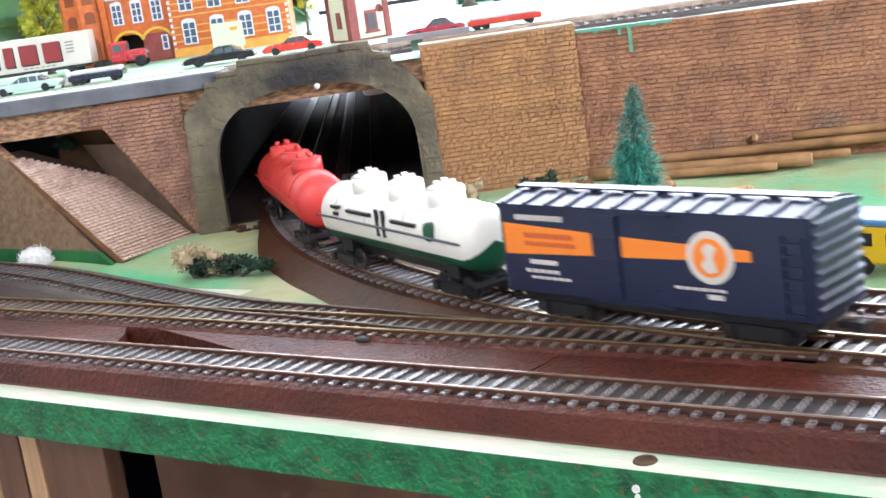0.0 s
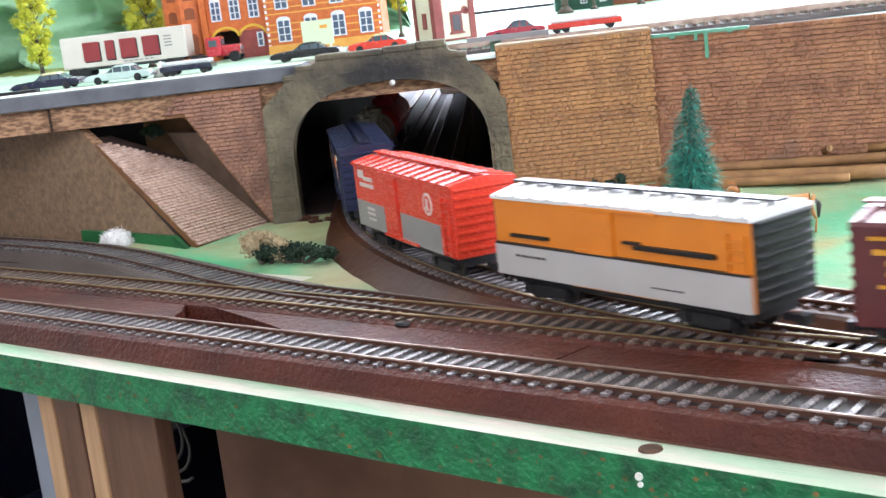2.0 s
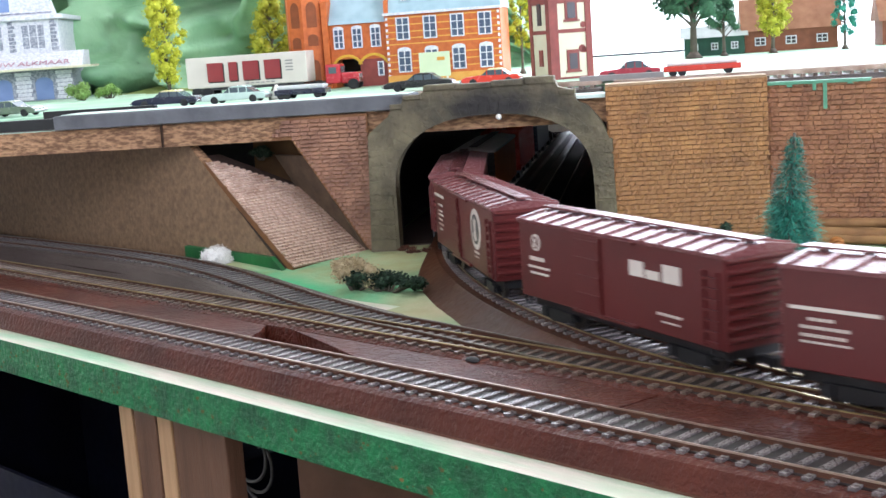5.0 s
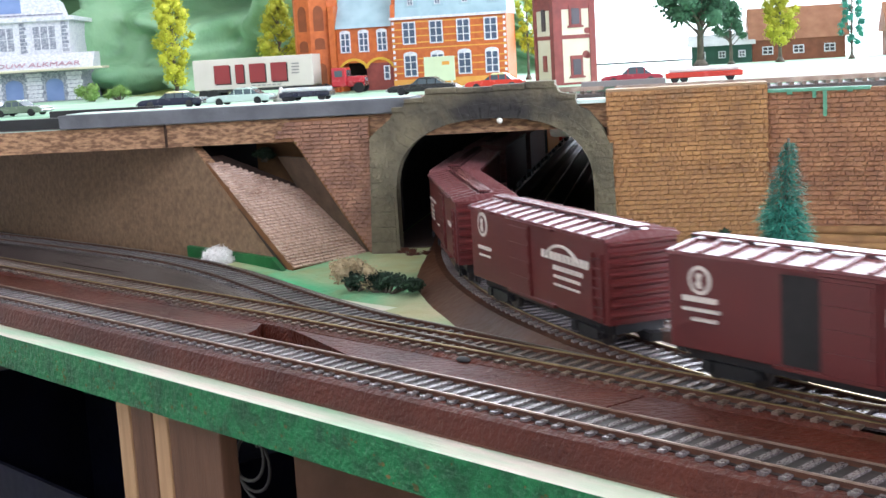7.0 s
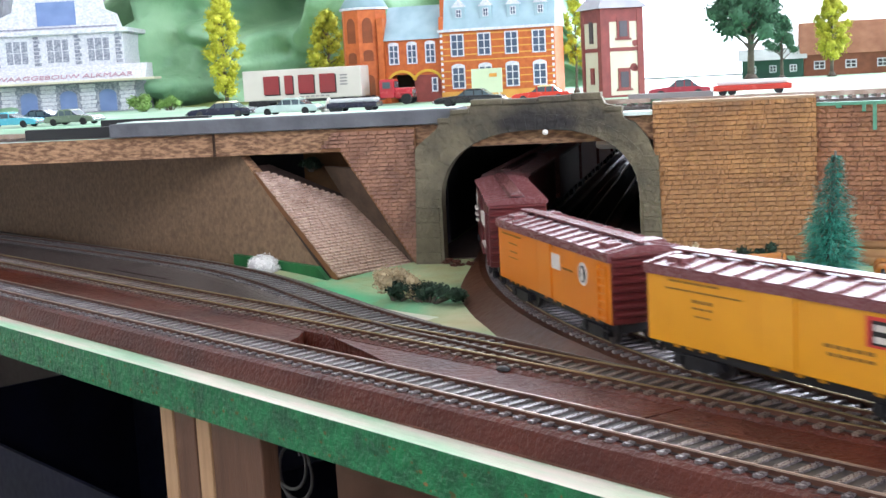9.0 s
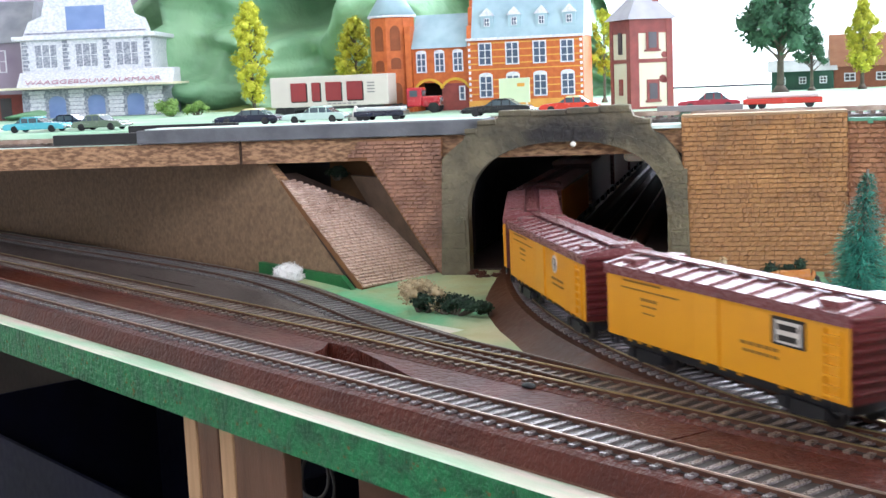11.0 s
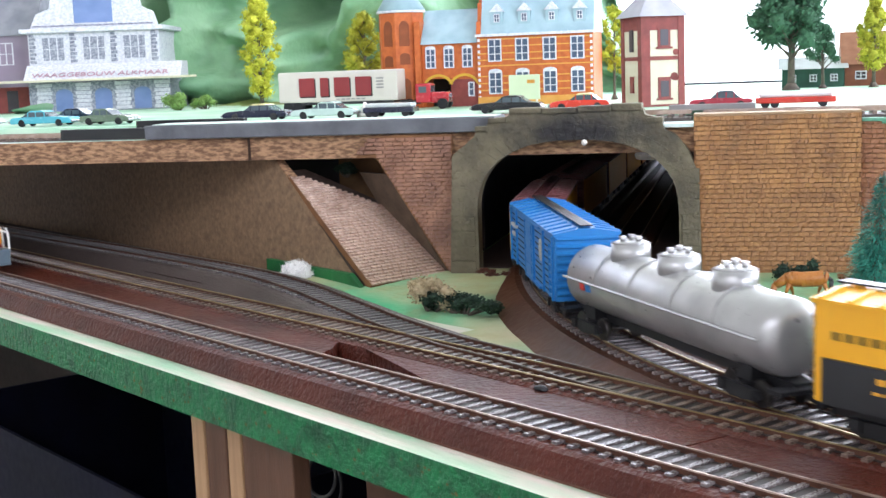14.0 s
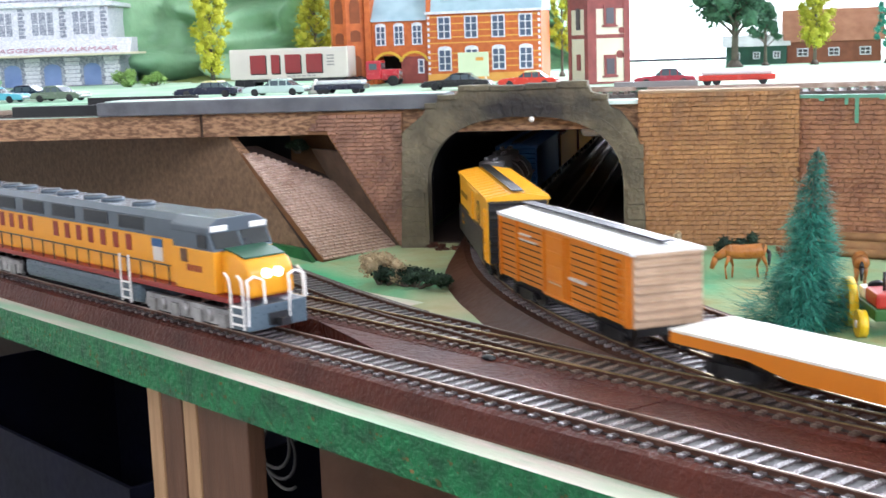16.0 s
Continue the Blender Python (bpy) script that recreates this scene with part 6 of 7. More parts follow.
def hotel():
    ob = thing("brick_hotel", WALL @ pose(-0.0945, 0.300, TZ), label="orange brick hotel with pale blue roof and white windows", category="building")
    w, h, d_ = 0.1005, 0.0600, 0.060
    part("wall", bbox(0, w, 0, d_, 0, h), CARDORANGE, ob)
    for z in (0.0125, 0.0185, 0.0245, 0.0335, 0.0385, 0.0440, 0.0500, 0.0560):
        part("stone_band", bbox(0.0004, w - 0.0004, -0.00025, 0.0002, z, z + 0.0011), CARDBAND, ob)
    part("plinth", bbox(0, w, -0.0006, 0.0004, 0, 0.0075), CARDBAND, ob)
    put_windows(ob, [(0.0157 + k * 0.0238, 0, 0.0375) for k in range(4)], 0.0118, 0.0195, 2, 3)
    put_windows(ob, [(0.0157 + k * 0.0238, 0, 0.0098) for k in range(4)], 0.0118, 0.0190, 2, 3, True)
    for x in (0.0006, w - 0.0026):
        for k in range(12):
            part("corner_stone", bbox(x, x + 0.0020, -0.0005, 0.0002, 0.001 + k * 0.0049, 0.0035 + k * 0.0049), CARDWHITE, ob)
    bm = bmesh.new()
    prism(bm, [(-0.002, h), (0.012, h + 0.040), (0.024, h + 0.048), (0.036, h + 0.048), (0.048, h + 0.040), (d_ + 0.002, h)], "x", 0.004, w + 0.001)
    part("roof", bm, SLATE, ob, "pale blue slate roof")
    part("eaves_board", bbox(-0.001, w + 0.0015, -0.003, 0.001, h - 0.001, h + 0.0012), CARDWHITE, ob)
    bm = bmesh.new()
    prism(bm, [(-0.002, h), (0.0, h + 0.012), (0.006, h + 0.013), (0.008, h + 0.028), (0.014, h + 0.029), (0.018, h + 0.046), (0.030, h + 0.060), (0.042, h + 0.046), (0.047, h + 0.029), (0.053, h + 0.028), (0.055, h + 0.013), (0.062, h + 0.012), (d_ + 0.002, h)], "x", 0.0, 0.004)
    part("gable", bm, CARDORANGE, ob)
    for k in range(4):
        x = 0.0180 + k * 0.0238
        z = h + 0.0085
        dm = part("dormer", bbox(x - 0.0052, x + 0.0052, 0.001, 0.016, z, z + 0.0115), SLATE, ob)
        bm = bmesh.new()
        prism(bm, [(x - 0.0064, z + 0.0112), (x, z + 0.0180), (x + 0.0064, z + 0.0112)], "y", -0.0004, 0.018)
        part("dormer_roof", bm, CARDWHITE, dm)
        fr, bm = window_mesh(0.0050, 0.0072, 2, 2, t=0.0007)
        part("dormer_window", fr, None, dm, m=pose(x, 0.0008, z + 0.0022))
        part("dormer_pane", mesh_of("pane", bm, PANE), None, dm, m=pose(x, 0.0008, z + 0.0022))
    # gate wing
    part("gate_wing", (lambda b: (box(b, -0.0505, 0, 0.004, 0.045, 0.0245, 0.0545), box(b, -0.0250, 0, 0.004, 0.045, 0, 0.0245), box(b, -0.0505, -0.0475, 0.004, 0.045, 0, 0.0245), b)[3])(bmesh.new()), CARDORANGE, ob)
    # dark sheet stands for the unlit depth of the gateway
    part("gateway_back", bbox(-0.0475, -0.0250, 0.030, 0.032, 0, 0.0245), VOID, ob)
    part("red_door_wall", bbox(-0.0248, -0.0004, 0.0032, 0.0042, 0, 0.0235), CARDMAROON, ob)
    put_windows(ob, [(-0.0425 + k * 0.0165, 0.004, 0.0335) for k in range(3)], 0.0092, 0.0175, 2, 3, True)
    put_windows(ob, [(-0.0065, 0.0032, 0.0085)], 0.0055, 0.0125, 1, 2)
    yellow = mat("yellow_arch_stone", "d8b034", "c89c24", 80, 0.6)
    for xa in (-0.0480, -0.0245):
        for k in range(9):
            bm = bmesh.new()
            a, b = radians(25 + k * 130 / 9), radians(25 + (k + 1) * 130 / 9)
            r0, r1, xc = 0.0128, 0.0150, xa + 0.0118
            prism(bm, [(xc + r0 * math.cos(a), 0.0135 + r0 * math.sin(a)), (xc + r0 * math.cos(b) * 0.99, 0.0135 + r0 * math.sin(b)), (xc + r1 * math.cos(b), 0.0135 + r1 * math.sin(b)), (xc + r1 * math.cos(a), 0.0135 + r1 * math.sin(a))], "y", 0.0026, 0.0042)
            part("arch_stone", bm, yellow, ob, "yellow arch trim over the gateway" if k == 0 else "")
    bm = bmesh.new()
    prism(bm, [(0.001, 0.0545), (0.025, 0.0845), (0.048, 0.0545)], "x", -0.0515, 0.002)
    part("wing_roof", bm, SLATE, ob)
    # round-arched stair tower
    bm = bmesh.new()
    tx, ty, tr = -0.0720, 0.018, 0.0205
    cyl(bm, (tx, ty, 0), (tx, ty, 0.083), tr, tr, 8)
    for f in bm.faces:
        f.smooth = False
    tw = part("stair_tower", bm, CARDORANGE, ob, "octagonal orange stair tower")
    part("tower_buttress", bbox(-0.0560, -0.0508, 0.0, 0.03, 0, 0.0745), CARDORANGE, ob)
    bm = bmesh.new()
    cyl(bm, (tx, ty, 0.0830), (tx, ty, 0.0850), tr + 0.002, tr + 0.002, 8)
    part("cornice", bm, CARDWHITE, tw)
    bm = bmesh.new()
    cyl(bm, (tx, ty, 0.0850), (tx, ty, 0.118), tr + 0.002, 0.001, 8)
    part("spire", bm, SLATE, tw)
    for ang, zz, hh in ((-67.5, 0.054, 0.022), (-67.5, 0.038, 0.010), (-112.5, 0.054, 0.022), (-112.5, 0.036, 0.010), (-67.5, 0.008, 0.018), (-22.5, 0.060, 0.009), (-22.5, 0.035, 0.009)):
        bm = bmesh.new()
        ww = 0.0045
        prism(bm, [(-ww, 0), (ww, 0), (ww, hh * 0.7)] + [(ww * math.cos(math.pi * k / 8), hh * 0.7 + hh * 0.3 * math.sin(math.pi * k / 8)) for k in range(1, 8)] + [(-ww, hh * 0.7)], "y", -0.0003, 0.0012)
        a = radians(ang)
        ap = tr * math.cos(math.pi / 8) + 0.0002
        part("arched_recess", bm, mat("shaded_orange_brick", "8e4a22", "743a18", 120, 0.7) if "shaded_orange_brick" not in bpy.data.materials else bpy.data.materials["shaded_orange_brick"], tw, m=pose(tx + ap * math.cos(a), ty + ap * math.sin(a), zz, 0, 0, ang + 90))
    return ob


hotel()


def water_tower():
    ob = thing("water_tower", WALL @ pose(0.0600, 0.151, TZ, 0, 0, 31), label="cream and dark red card tower with a grey roof", category="tower")
    w, d_, h = 0.0330, 0.0330, 0.0650
    part("core", bbox(0, w, 0, d_, 0, h), CARDCREAM, ob)
    for x0_, x1_, y0_, y1_ in ((-0.0008, 0.0062, -0.0008, 0.0055), (w - 0.0042, w + 0.0008, -0.0008, 0.004), (-0.0008, 0.004, d_ - 0.004, d_ + 0.0008), (w - 0.004, w + 0.0008, d_ - 0.004, d_ + 0.0008)):
        part("pilaster", bbox(x0_, x1_, y0_, y1_, 0, h), CARDMAROON, ob, "dark red corner pilaster")
    for z, hh in ((0.0, 0.0015), (0.0335, 0.0028), (h - 0.0100, 0.0100)):
        part("band", bbox(-0.0005, w + 0.0005, -0.0005, d_ + 0.0005, z, z + hh), CARDMAROON, ob)
    for z in (0.0070, 0.0440):
        fr = part("window_surround", bbox(0.0125, 0.0225, -0.0007, 0.0004, z - 0.0012, z + 0.0142), CARDMAROON, ob)
        part("pane", bbox(0.0143, 0.0207, -0.0010, -0.0002, z, z + 0.0115), PANE_DARK, fr)
        part("sill", bbox(0.0112, 0.0238, -0.0014, 0.0, z - 0.0024, z - 0.0010), CARDMAROON, fr)
    for z, hh in ((0.010, 0.012), (0.040, 0.016)):
        part("side_window", bbox(-0.0008, 0.0002, 0.0135, 0.0195, z, z + hh), PANE_DARK if z > 0.02 else CARDMAROON, ob)
    for x, z, r in ((0.0255, 0.0215, 0.0030), (0.0270, 0.0390, 0.0024), (0.0268, 0.0205, 0.0022)):
        bm = bmesh.new()
        cyl(bm, (x, -0.0004, z), (x, 0.0003, z), r, r, 9)
        part("bare_brick_patch", bm, CARDMAROON, ob)
    bm = bmesh.new()
    o = 0.0035
    v = [bm.verts.new(p) for p in ((-o, -o, h), (w + o, -o, h), (w + o, d_ + o, h), (-o, d_ + o, h), (w * 0.35, d_ * 0.35, h + 0.019), (w * 0.65, d_ * 0.35, h + 0.019), (w * 0.65, d_ * 0.65, h + 0.019), (w * 0.35, d_ * 0.65, h + 0.019))]
    for q in ((3, 2, 1, 0), (4, 5, 6, 7), (0, 1, 5, 4), (1, 2, 6, 5), (2, 3, 7, 6), (3, 0, 4, 7)):
        bm.faces.new([v[i] for i in q])
    part("roof", bm, mat("pale_grey_card_roof", "b4b4bc", "9c9ca6", 60, 0.6), ob, "pale grey hipped roof")
    part("chimney", bbox(w * 0.66, w * 0.82, d_ * 0.2, d_ * 0.36, h + 0.006, h + 0.027), CARDMAROON, ob)


water_tower()


def station():
    ob = thing("weigh_house", pose(-0.9715, 0.3145, TZ, 0, 0, 50.3) @ Matrix.Diagonal((1.30, 1.0, 1.0, 1.0)), label="tall white and grey printed card weigh house", category="building")
    w = 0.126
    part("ground_floor", bbox(0, w, 0, 0.10, 0, 0.034), CARDGREY, ob, "grey printed brick ground floor")
    for k in range(3):
        bm = bmesh.new()
        x = 0.0310 + k * 0.0350
        ww, hh = 0.0075, 0.026
        prism(bm, [(x - ww, 0.001), (x + ww, 0.001), (x + ww, hh * 0.75)] + [(x + ww * math.cos(math.pi * j / 8), hh * 0.75 + hh * 0.25 * math.sin(math.pi * j / 8)) for j in range(1, 8)] + [(x - ww, hh * 0.75)], "y", -0.0006, 0.0004)
        part("door", bm, CARDBLUE, ob, "arched blue door")
    for k in range(4):
        x = 0.0135 + k * 0.0350
        for r in range(7):
            part("quoin", bbox(x - 0.0070 + (r % 2) * 0.001, x + 0.0070 - (r % 2) * 0.001, -0.0008, 0.0004, 0.001 + r * 0.0046, 0.0049 + r * 0.0046), CARDWHITE, ob)
    part("awning", bbox(-0.030, w + 0.022, -0.030, 0.012, 0.0345, 0.0372, 0.0005), CARDCREAM, ob, "cream awning over the doors")
    bm = bmesh.new()
    prism(bm, [(-0.018, 0.0372), (0.0, 0.0540), (0.03, 0.0540), (0.03, 0.0372)], "x", 0.0, w + 0.012)
    part("sign_roof", bm, CARDWHITE, ob)
    cu = bpy.data.curves.new("sign_lettering", "FONT")
    cu.body, cu.size, cu.extrude, cu.align_x = "WAAGGEBOUW ALKMAAR", 0.0098, 0.0003, "CENTER"
    tx = new("sign_lettering", cu)
    tx.parent = ob
    tx.matrix_basis = pose(w / 2 + 0.004, -0.0165, 0.0400, 43, 0, 0)
    cu.materials.append(mat("faded_red_sign_paint", "c09aa4", "b08a96", 60, 0.6))
    part("first_floor", bbox(0.002, w - 0.008, 0.002, 0.10, 0.0540, 0.0905), CARDWHITE, ob, "white printed first floor")
    for k in range(4):
        x = 0.0060 + k * 0.0360
        for r in range(8):
            part("quoin", bbox(x - 0.0028, x + 0.0028 - (r % 2) * 0.0014, 0.0006, 0.0024, 0.056 + r * 0.0043, 0.0594 + r * 0.0043), CARDGREY, ob)
    put_windows(ob, [(0.0242 + k * 0.036, 0.002, 0.0580) for k in range(3)], 0.021, 0.028, 3, 2, pane=CARDGREY)
    part("cornice", bbox(-0.004, w - 0.002, -0.006, 0.10, 0.0905, 0.0955, 0.0008), CARDWHITE, ob)
    bm = bmesh.new()
    prism(bm, [(0.004, 0.0955), (w - 0.010, 0.0955), (w - 0.014, 0.112), (w - 0.024, 0.118), (w - 0.028, 0.140), (w / 2, 0.178), (0.026, 0.140), (0.022, 0.118), (0.010, 0.112)], "y", 0.004, 0.02)
    part("stepped_gable", bm, CARDWHITE, ob, "white stepped gable")
    part("blue_window", bbox(0.044, 0.078, 0.0030, 0.0045, 0.1010, 0.128), CARDBLUE, ob)
    part("gable_course", bbox(0.006, w - 0.012, 0.0028, 0.0045, 0.0975, 0.0990), CARDGREY, ob)
    # darker side wing, its shade put into the mauve-grey colour
    part("wing", bbox(-0.058, -0.0005, 0.030, 0.10, 0, 0.090), MAUVE, ob, "side wing in mauve-grey that stands for its shade")
    part("wing_base", bbox(-0.056, -0.001, 0.0285, 0.031, 0, 0.030), CARDMAROON, ob, "dark red side wall")
    part("wing_awning", bbox(-0.070, -0.030, 0.005, 0.030, 0.0345, 0.0370), CARDCREAM, ob)
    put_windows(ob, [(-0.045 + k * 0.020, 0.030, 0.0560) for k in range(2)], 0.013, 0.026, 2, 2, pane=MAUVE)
    for k in range(2):
        part("wing_door", bbox(-0.047 + k * 0.020, -0.037 + k * 0.020, 0.0278, 0.0290, 0.001, 0.026), PANE_DARK, ob)
    bm = bmesh.new()
    prism(bm, [(0.026, 0.090), (0.060, 0.140), (0.10, 0.140), (0.10, 0.090)], "x", -0.062, 0.004)
    part("wing_roof", bm, mat("grey_card_slate", "8d8f96", "74767e", 60, 0.6), ob)


station()
ob = thing("mauve_house", WALL @ pose(-0.865, 0.560, TZ), label="mauve card house with a steep roof", category="building")
part("wall", bbox(0, 0.135, 0, 0.12, 0, 0.10), MAUVE, ob)
part("shopfront", bbox(0.004, 0.131, -0.001, 0.001, 0, 0.040), CARDMAROON, ob)
put_windows(ob, [(0.022 + k * 0.030, -0.001, 0.010) for k in range(4)], 0.016, 0.022, 2, 2, pane=PANE_DARK)
put_windows(ob, [(0.022 + k * 0.030, 0, 0.056) for k in range(4)], 0.016, 0.024, 2, 2, pane=PANE)
bm = bmesh.new()
prism(bm, [(-0.004, 0.10), (0.1385, 0.10), (0.110, 0.19), (0.02, 0.19)], "y", -0.002, 0.12)
part("roof", bm, mat("mauve_card_roof", "8f7f92", "7c6c80", 40, 0.6), ob)


def far_house(u, v, w, h, rh, wallm, roofm, label, name="far_house"):
    ob = thing(name, WALL @ pose(u, v, TZ), label=label, category="building")
    part("wall", bbox(0, w, 0, 0.05, 0, h), wallm, ob)
    bm = bmesh.new()
    prism(bm, [(-0.004, h), (0.025, h + rh), (0.054, h)], "x", -0.004, w + 0.004)
    part("roof", bm, roofm, ob)
    put_windows(ob, [(w * (k + 0.5) / 3, 0, h * 0.3) for k in range(3)], w * 0.12, h * 0.4, 2, 2, pane=PANE_DARK)


far_house(0.165, 0.600, 0.062, 0.019, 0.012, mat("dark_green_hut", "2c5a48", "204638", 60, 0.6), mat("pale_grey_hut_roof", "a8b0ac", "909894", 60, 0.6), "low dark green hut with a pale roof", "green_hut")
far_house(0.228, 0.610, 0.095, 0.022, 0.034, mat("brown_brick_house", "8a5238", "74422c", 120, 0.7), mat("brown_tile_roof", "9c6c50", "86583e", 90, 0.7), "brown brick house with a tiled roof", "brown_house")
far_house(0.36, 0.56, 0.11, 0.024, 0.03, bpy.data.materials["brown_brick_house"], bpy.data.materials["brown_tile_roof"], "long brown brick station house", "brown_station")

# crumpled green paper mountain
PAPER = mat("crumpled_green_paper", "a0c49c", "6f9e78", 9, 0.5, bump=0.003, bscale=60, detail=3)


def mountain(name, u0, u1, v0, top, seed, label, material=PAPER):
    bm = bmesh.new()
    nu, nz = 96, 44
    rg = random.Random(seed)
    folds = [(rg.uniform(0.16, 0.42), rg.uniform(0.05, 0.24), rg.uniform(0, math.pi), rg.random()) for _ in range(11)]
    rows = []
    for j in range(nz + 1):
        row = []
        for i in range(nu + 1):
            u = u0 + (u1 - u0) * i / nu
            q = j / nz
            edge = math.sin(math.pi * i / nu) ** 0.45
            z = TZ - 0.002 + q * top * edge * (0.82 + 0.30 * noise.noise((u * 6, seed, 0)))
            p = Vector((u * 13, q * 3.2, seed))
            r = 0.0
            for slope, wave, an, ph in folds:
                c = ((u * math.cos(an) + q * top * math.sin(an)) / wave + ph + 0.35 * noise.noise((u * 5, q * 2, an))) % 1.0
                r += slope * wave * (abs(2 * c - 1) - 0.5) * 1.45
            row.append(bm.verts.new((u, v0 + q * 0.16 + r + 0.003 * noise.noise(p * 4), z)))
        rows.append(row)
    for j in range(nz):
        for i in range(nu):
            a, b, c, e = rows[j][i], rows[j][i + 1], rows[j + 1][i + 1], rows[j + 1][i]
            if (i + j) % 2:
                fs = (a, b, c), (a, c, e)
            else:
                fs = (a, b, e), (b, c, e)
            for q in fs:
                bm.faces.new(q).smooth = True
    return solid(name, bm, material, WALL, label=label, category="mountain")


mountain("paper_mountain", -0.70, 0.00, 0.66, 0.36, 3.1, "crumpled green paper mountain behind the town")
mountain("paper_foothill", -0.49, -0.17, 0.57, 0.055, 8.3, "low olive paper foothill below the mountain", mat("olive_paper", "8c9648", "6c7434", 9, 0.6))
mountain("mauve_hill", -1.25, -0.60, 0.72, 0.36, 5.7, "crumpled mauve paper hill behind the houses", mat("mauve_paper", "a498a8", "8c8092", 7, 0.6))

# ---- road vehicles on the deck ----
TYRE = mat("black_tyre", "1a1a1c", "111113", 200, 0.7)
CHROME = mat("toy_chrome", "c8ccd0", "a8acb0", 90, 0.2, metal=0.9)
CARGLASS = mat("toy_car_glass", "56646a", "3e4a50", 60, 0.12)
WHEEL_CAR = (lambda b: (cyl(b, (0, -0.0011, 0), (0, 0.0011, 0), 0.0028, seg=14), mesh_of("car_wheel", b, TYRE))[1])(bmesh.new())


def toy_car(u, v, ln, body, roof, label, rz=0, group="toy cars", z=None):
    ob = thing("toy_car", WALL @ pose(u, v, TZ if z is None else z, 0, 0, rz), label=label, category="toy car", group=group)
    s = ln / 0.050
    bm = bmesh.new()
    prism(bm, [(-0.025 * s, 0.0022), (-0.0255 * s, 0.0052), (-0.0235 * s, 0.0070), (-0.015 * s, 0.0074), (0.010 * s, 0.0076), (0.022 * s, 0.0068), (0.0255 * s, 0.0052), (0.025 * s, 0.0022)], "y", -0.0092, 0.0092)
    bmesh.ops.bevel(bm, geom=bm.edges[:], offset=0.0008, segments=2, affect="EDGES", profile=0.5)
    part("body", bm, body, ob)
    bm = bmesh.new()
    prism(bm, [(-0.0165 * s, 0.0072), (-0.0095 * s, 0.0116), (0.0020 * s, 0.0116), (0.0090 * s, 0.0072)], "y", -0.0076, 0.0076)
    part("glass", bm, CARGLASS, ob)
    bm = bmesh.new()
    prism(bm, [(-0.0112 * s, 0.0110), (-0.0085 * s, 0.0123), (0.0008 * s, 0.0123), (0.0034 * s, 0.0110)], "y", -0.0080, 0.0080)
    bmesh.ops.bevel(bm, geom=bm.edges[:], offset=0.0005, segments=2, affect="EDGES", profile=0.5)
    part("roof", bm, roof, ob)
    for sy in (-1, 1):
        for x in (-0.0105, -0.0042, 0.0030):
            part("pillar", bbox(x * s - 0.0003, x * s + 0.0003, sy * 0.0078 - 0.0002, sy * 0.0078 + 0.0002, 0.0072, 0.0114), body, ob)
    for x in (-0.0155, 0.0150):
        for sy in (-1, 1):
            part("wheel", WHEEL_CAR, None, ob, m=pose(x * s, sy * 0.0082, 0.0028))
    for x in (-0.0258, 0.0258):
        part("bumper", bbox(x * s - 0.0008, x * s + 0.0008, -0.0090, 0.0090, 0.0028, 0.0044, 0.0003), CHROME, ob)
    return ob


def carpaint(name, a, b):
    return mat(name, a, b, 40, 0.25, coat=0.3)


TURQ, OLIVE, NAVYCAR = carpaint("turquoise_car_paint", "5cb4c4", "4aa2b4"), carpaint("olive_car_paint", "6c7c68", "5a6a58"), carpaint("dark_navy_car_paint", "20243a", "181b2e")
MINT, BLACKCAR, REDCAR = carpaint("pale_mint_car_paint", "bccfc8", "a8bdb6"), carpaint("black_car_paint", "18181c", "101013"), carpaint("red_car_paint", "d04030", "bc3424")
CREAMCAR, GREYCAR = carpaint("cream_car_paint", "e0d6a0", "d0c48c"), carpaint("pale_grey_car_paint", "c8cccc", "b4b8b8")
toy_car(-0.401, 0.112, 0.052, TURQ, TURQ, "turquoise toy sedan parked on the deck", 2)
toy_car(-0.392, 0.150, 0.050, NAVYCAR, NAVYCAR, "dark navy toy sedan behind the turquoise one", 4)
toy_car(-0.346, 0.112, 0.042, OLIVE, OLIVE, "small olive green toy sedan", -2)
toy_car(-0.470, 0.120, 0.045, GREYCAR, GREYCAR, "pale grey toy sedan at the station", 0)
toy_car(-0.222, 0.110, 0.050, NAVYCAR, CREAMCAR, "dark navy toy convertible with a cream top", 180)
toy_car(-0.168, 0.108, 0.048, MINT, MINT, "pale mint toy sedan on the road", 180)
toy_car(-0.034, 0.122, 0.050, BLACKCAR, BLACKCAR, "long black toy limousine on the road", 180)
toy_car(0.018, 0.128, 0.042, REDCAR, CREAMCAR, "red toy coupe with a cream roof", 180)
toy_car(0.118, 0.075, 0.040, carpaint("crimson_car_paint", "a83440", "942a36"), CARGLASS, "crimson toy convertible on the deck", 180)


def low_wagon(u, v, ln, m1, m2, label):
    ob = thing("toy_trailer", WALL @ pose(u, v, TZ), label=label, category="toy trailer", group="low toy trailers")
    part("bed", bbox(0, ln, -0.009, 0.009, 0.0030, 0.0068, 0.0006), m1, ob)
    part("cover", bbox(ln * 0.04, ln * 0.96, -0.008, 0.008, 0.0068, 0.0098, 0.0012), m2, ob)
    for x in (0.12, 0.24, 0.84):
        for sy in (-1, 1):
            part("wheel", WHEEL_CAR, None, ob, m=pose(ln * x, sy * 0.0075, 0.0028))


low_wagon(0.140, 0.078, 0.050, REDCAR, mat("white_tarpaulin", "e8e6e2", "d6d4d0", 30, 0.6), "red low trailer with a white cover")
low_wagon(-0.138, 0.112, 0.038, NAVYCAR, GREYCAR, "dark flat trailer beside the road")


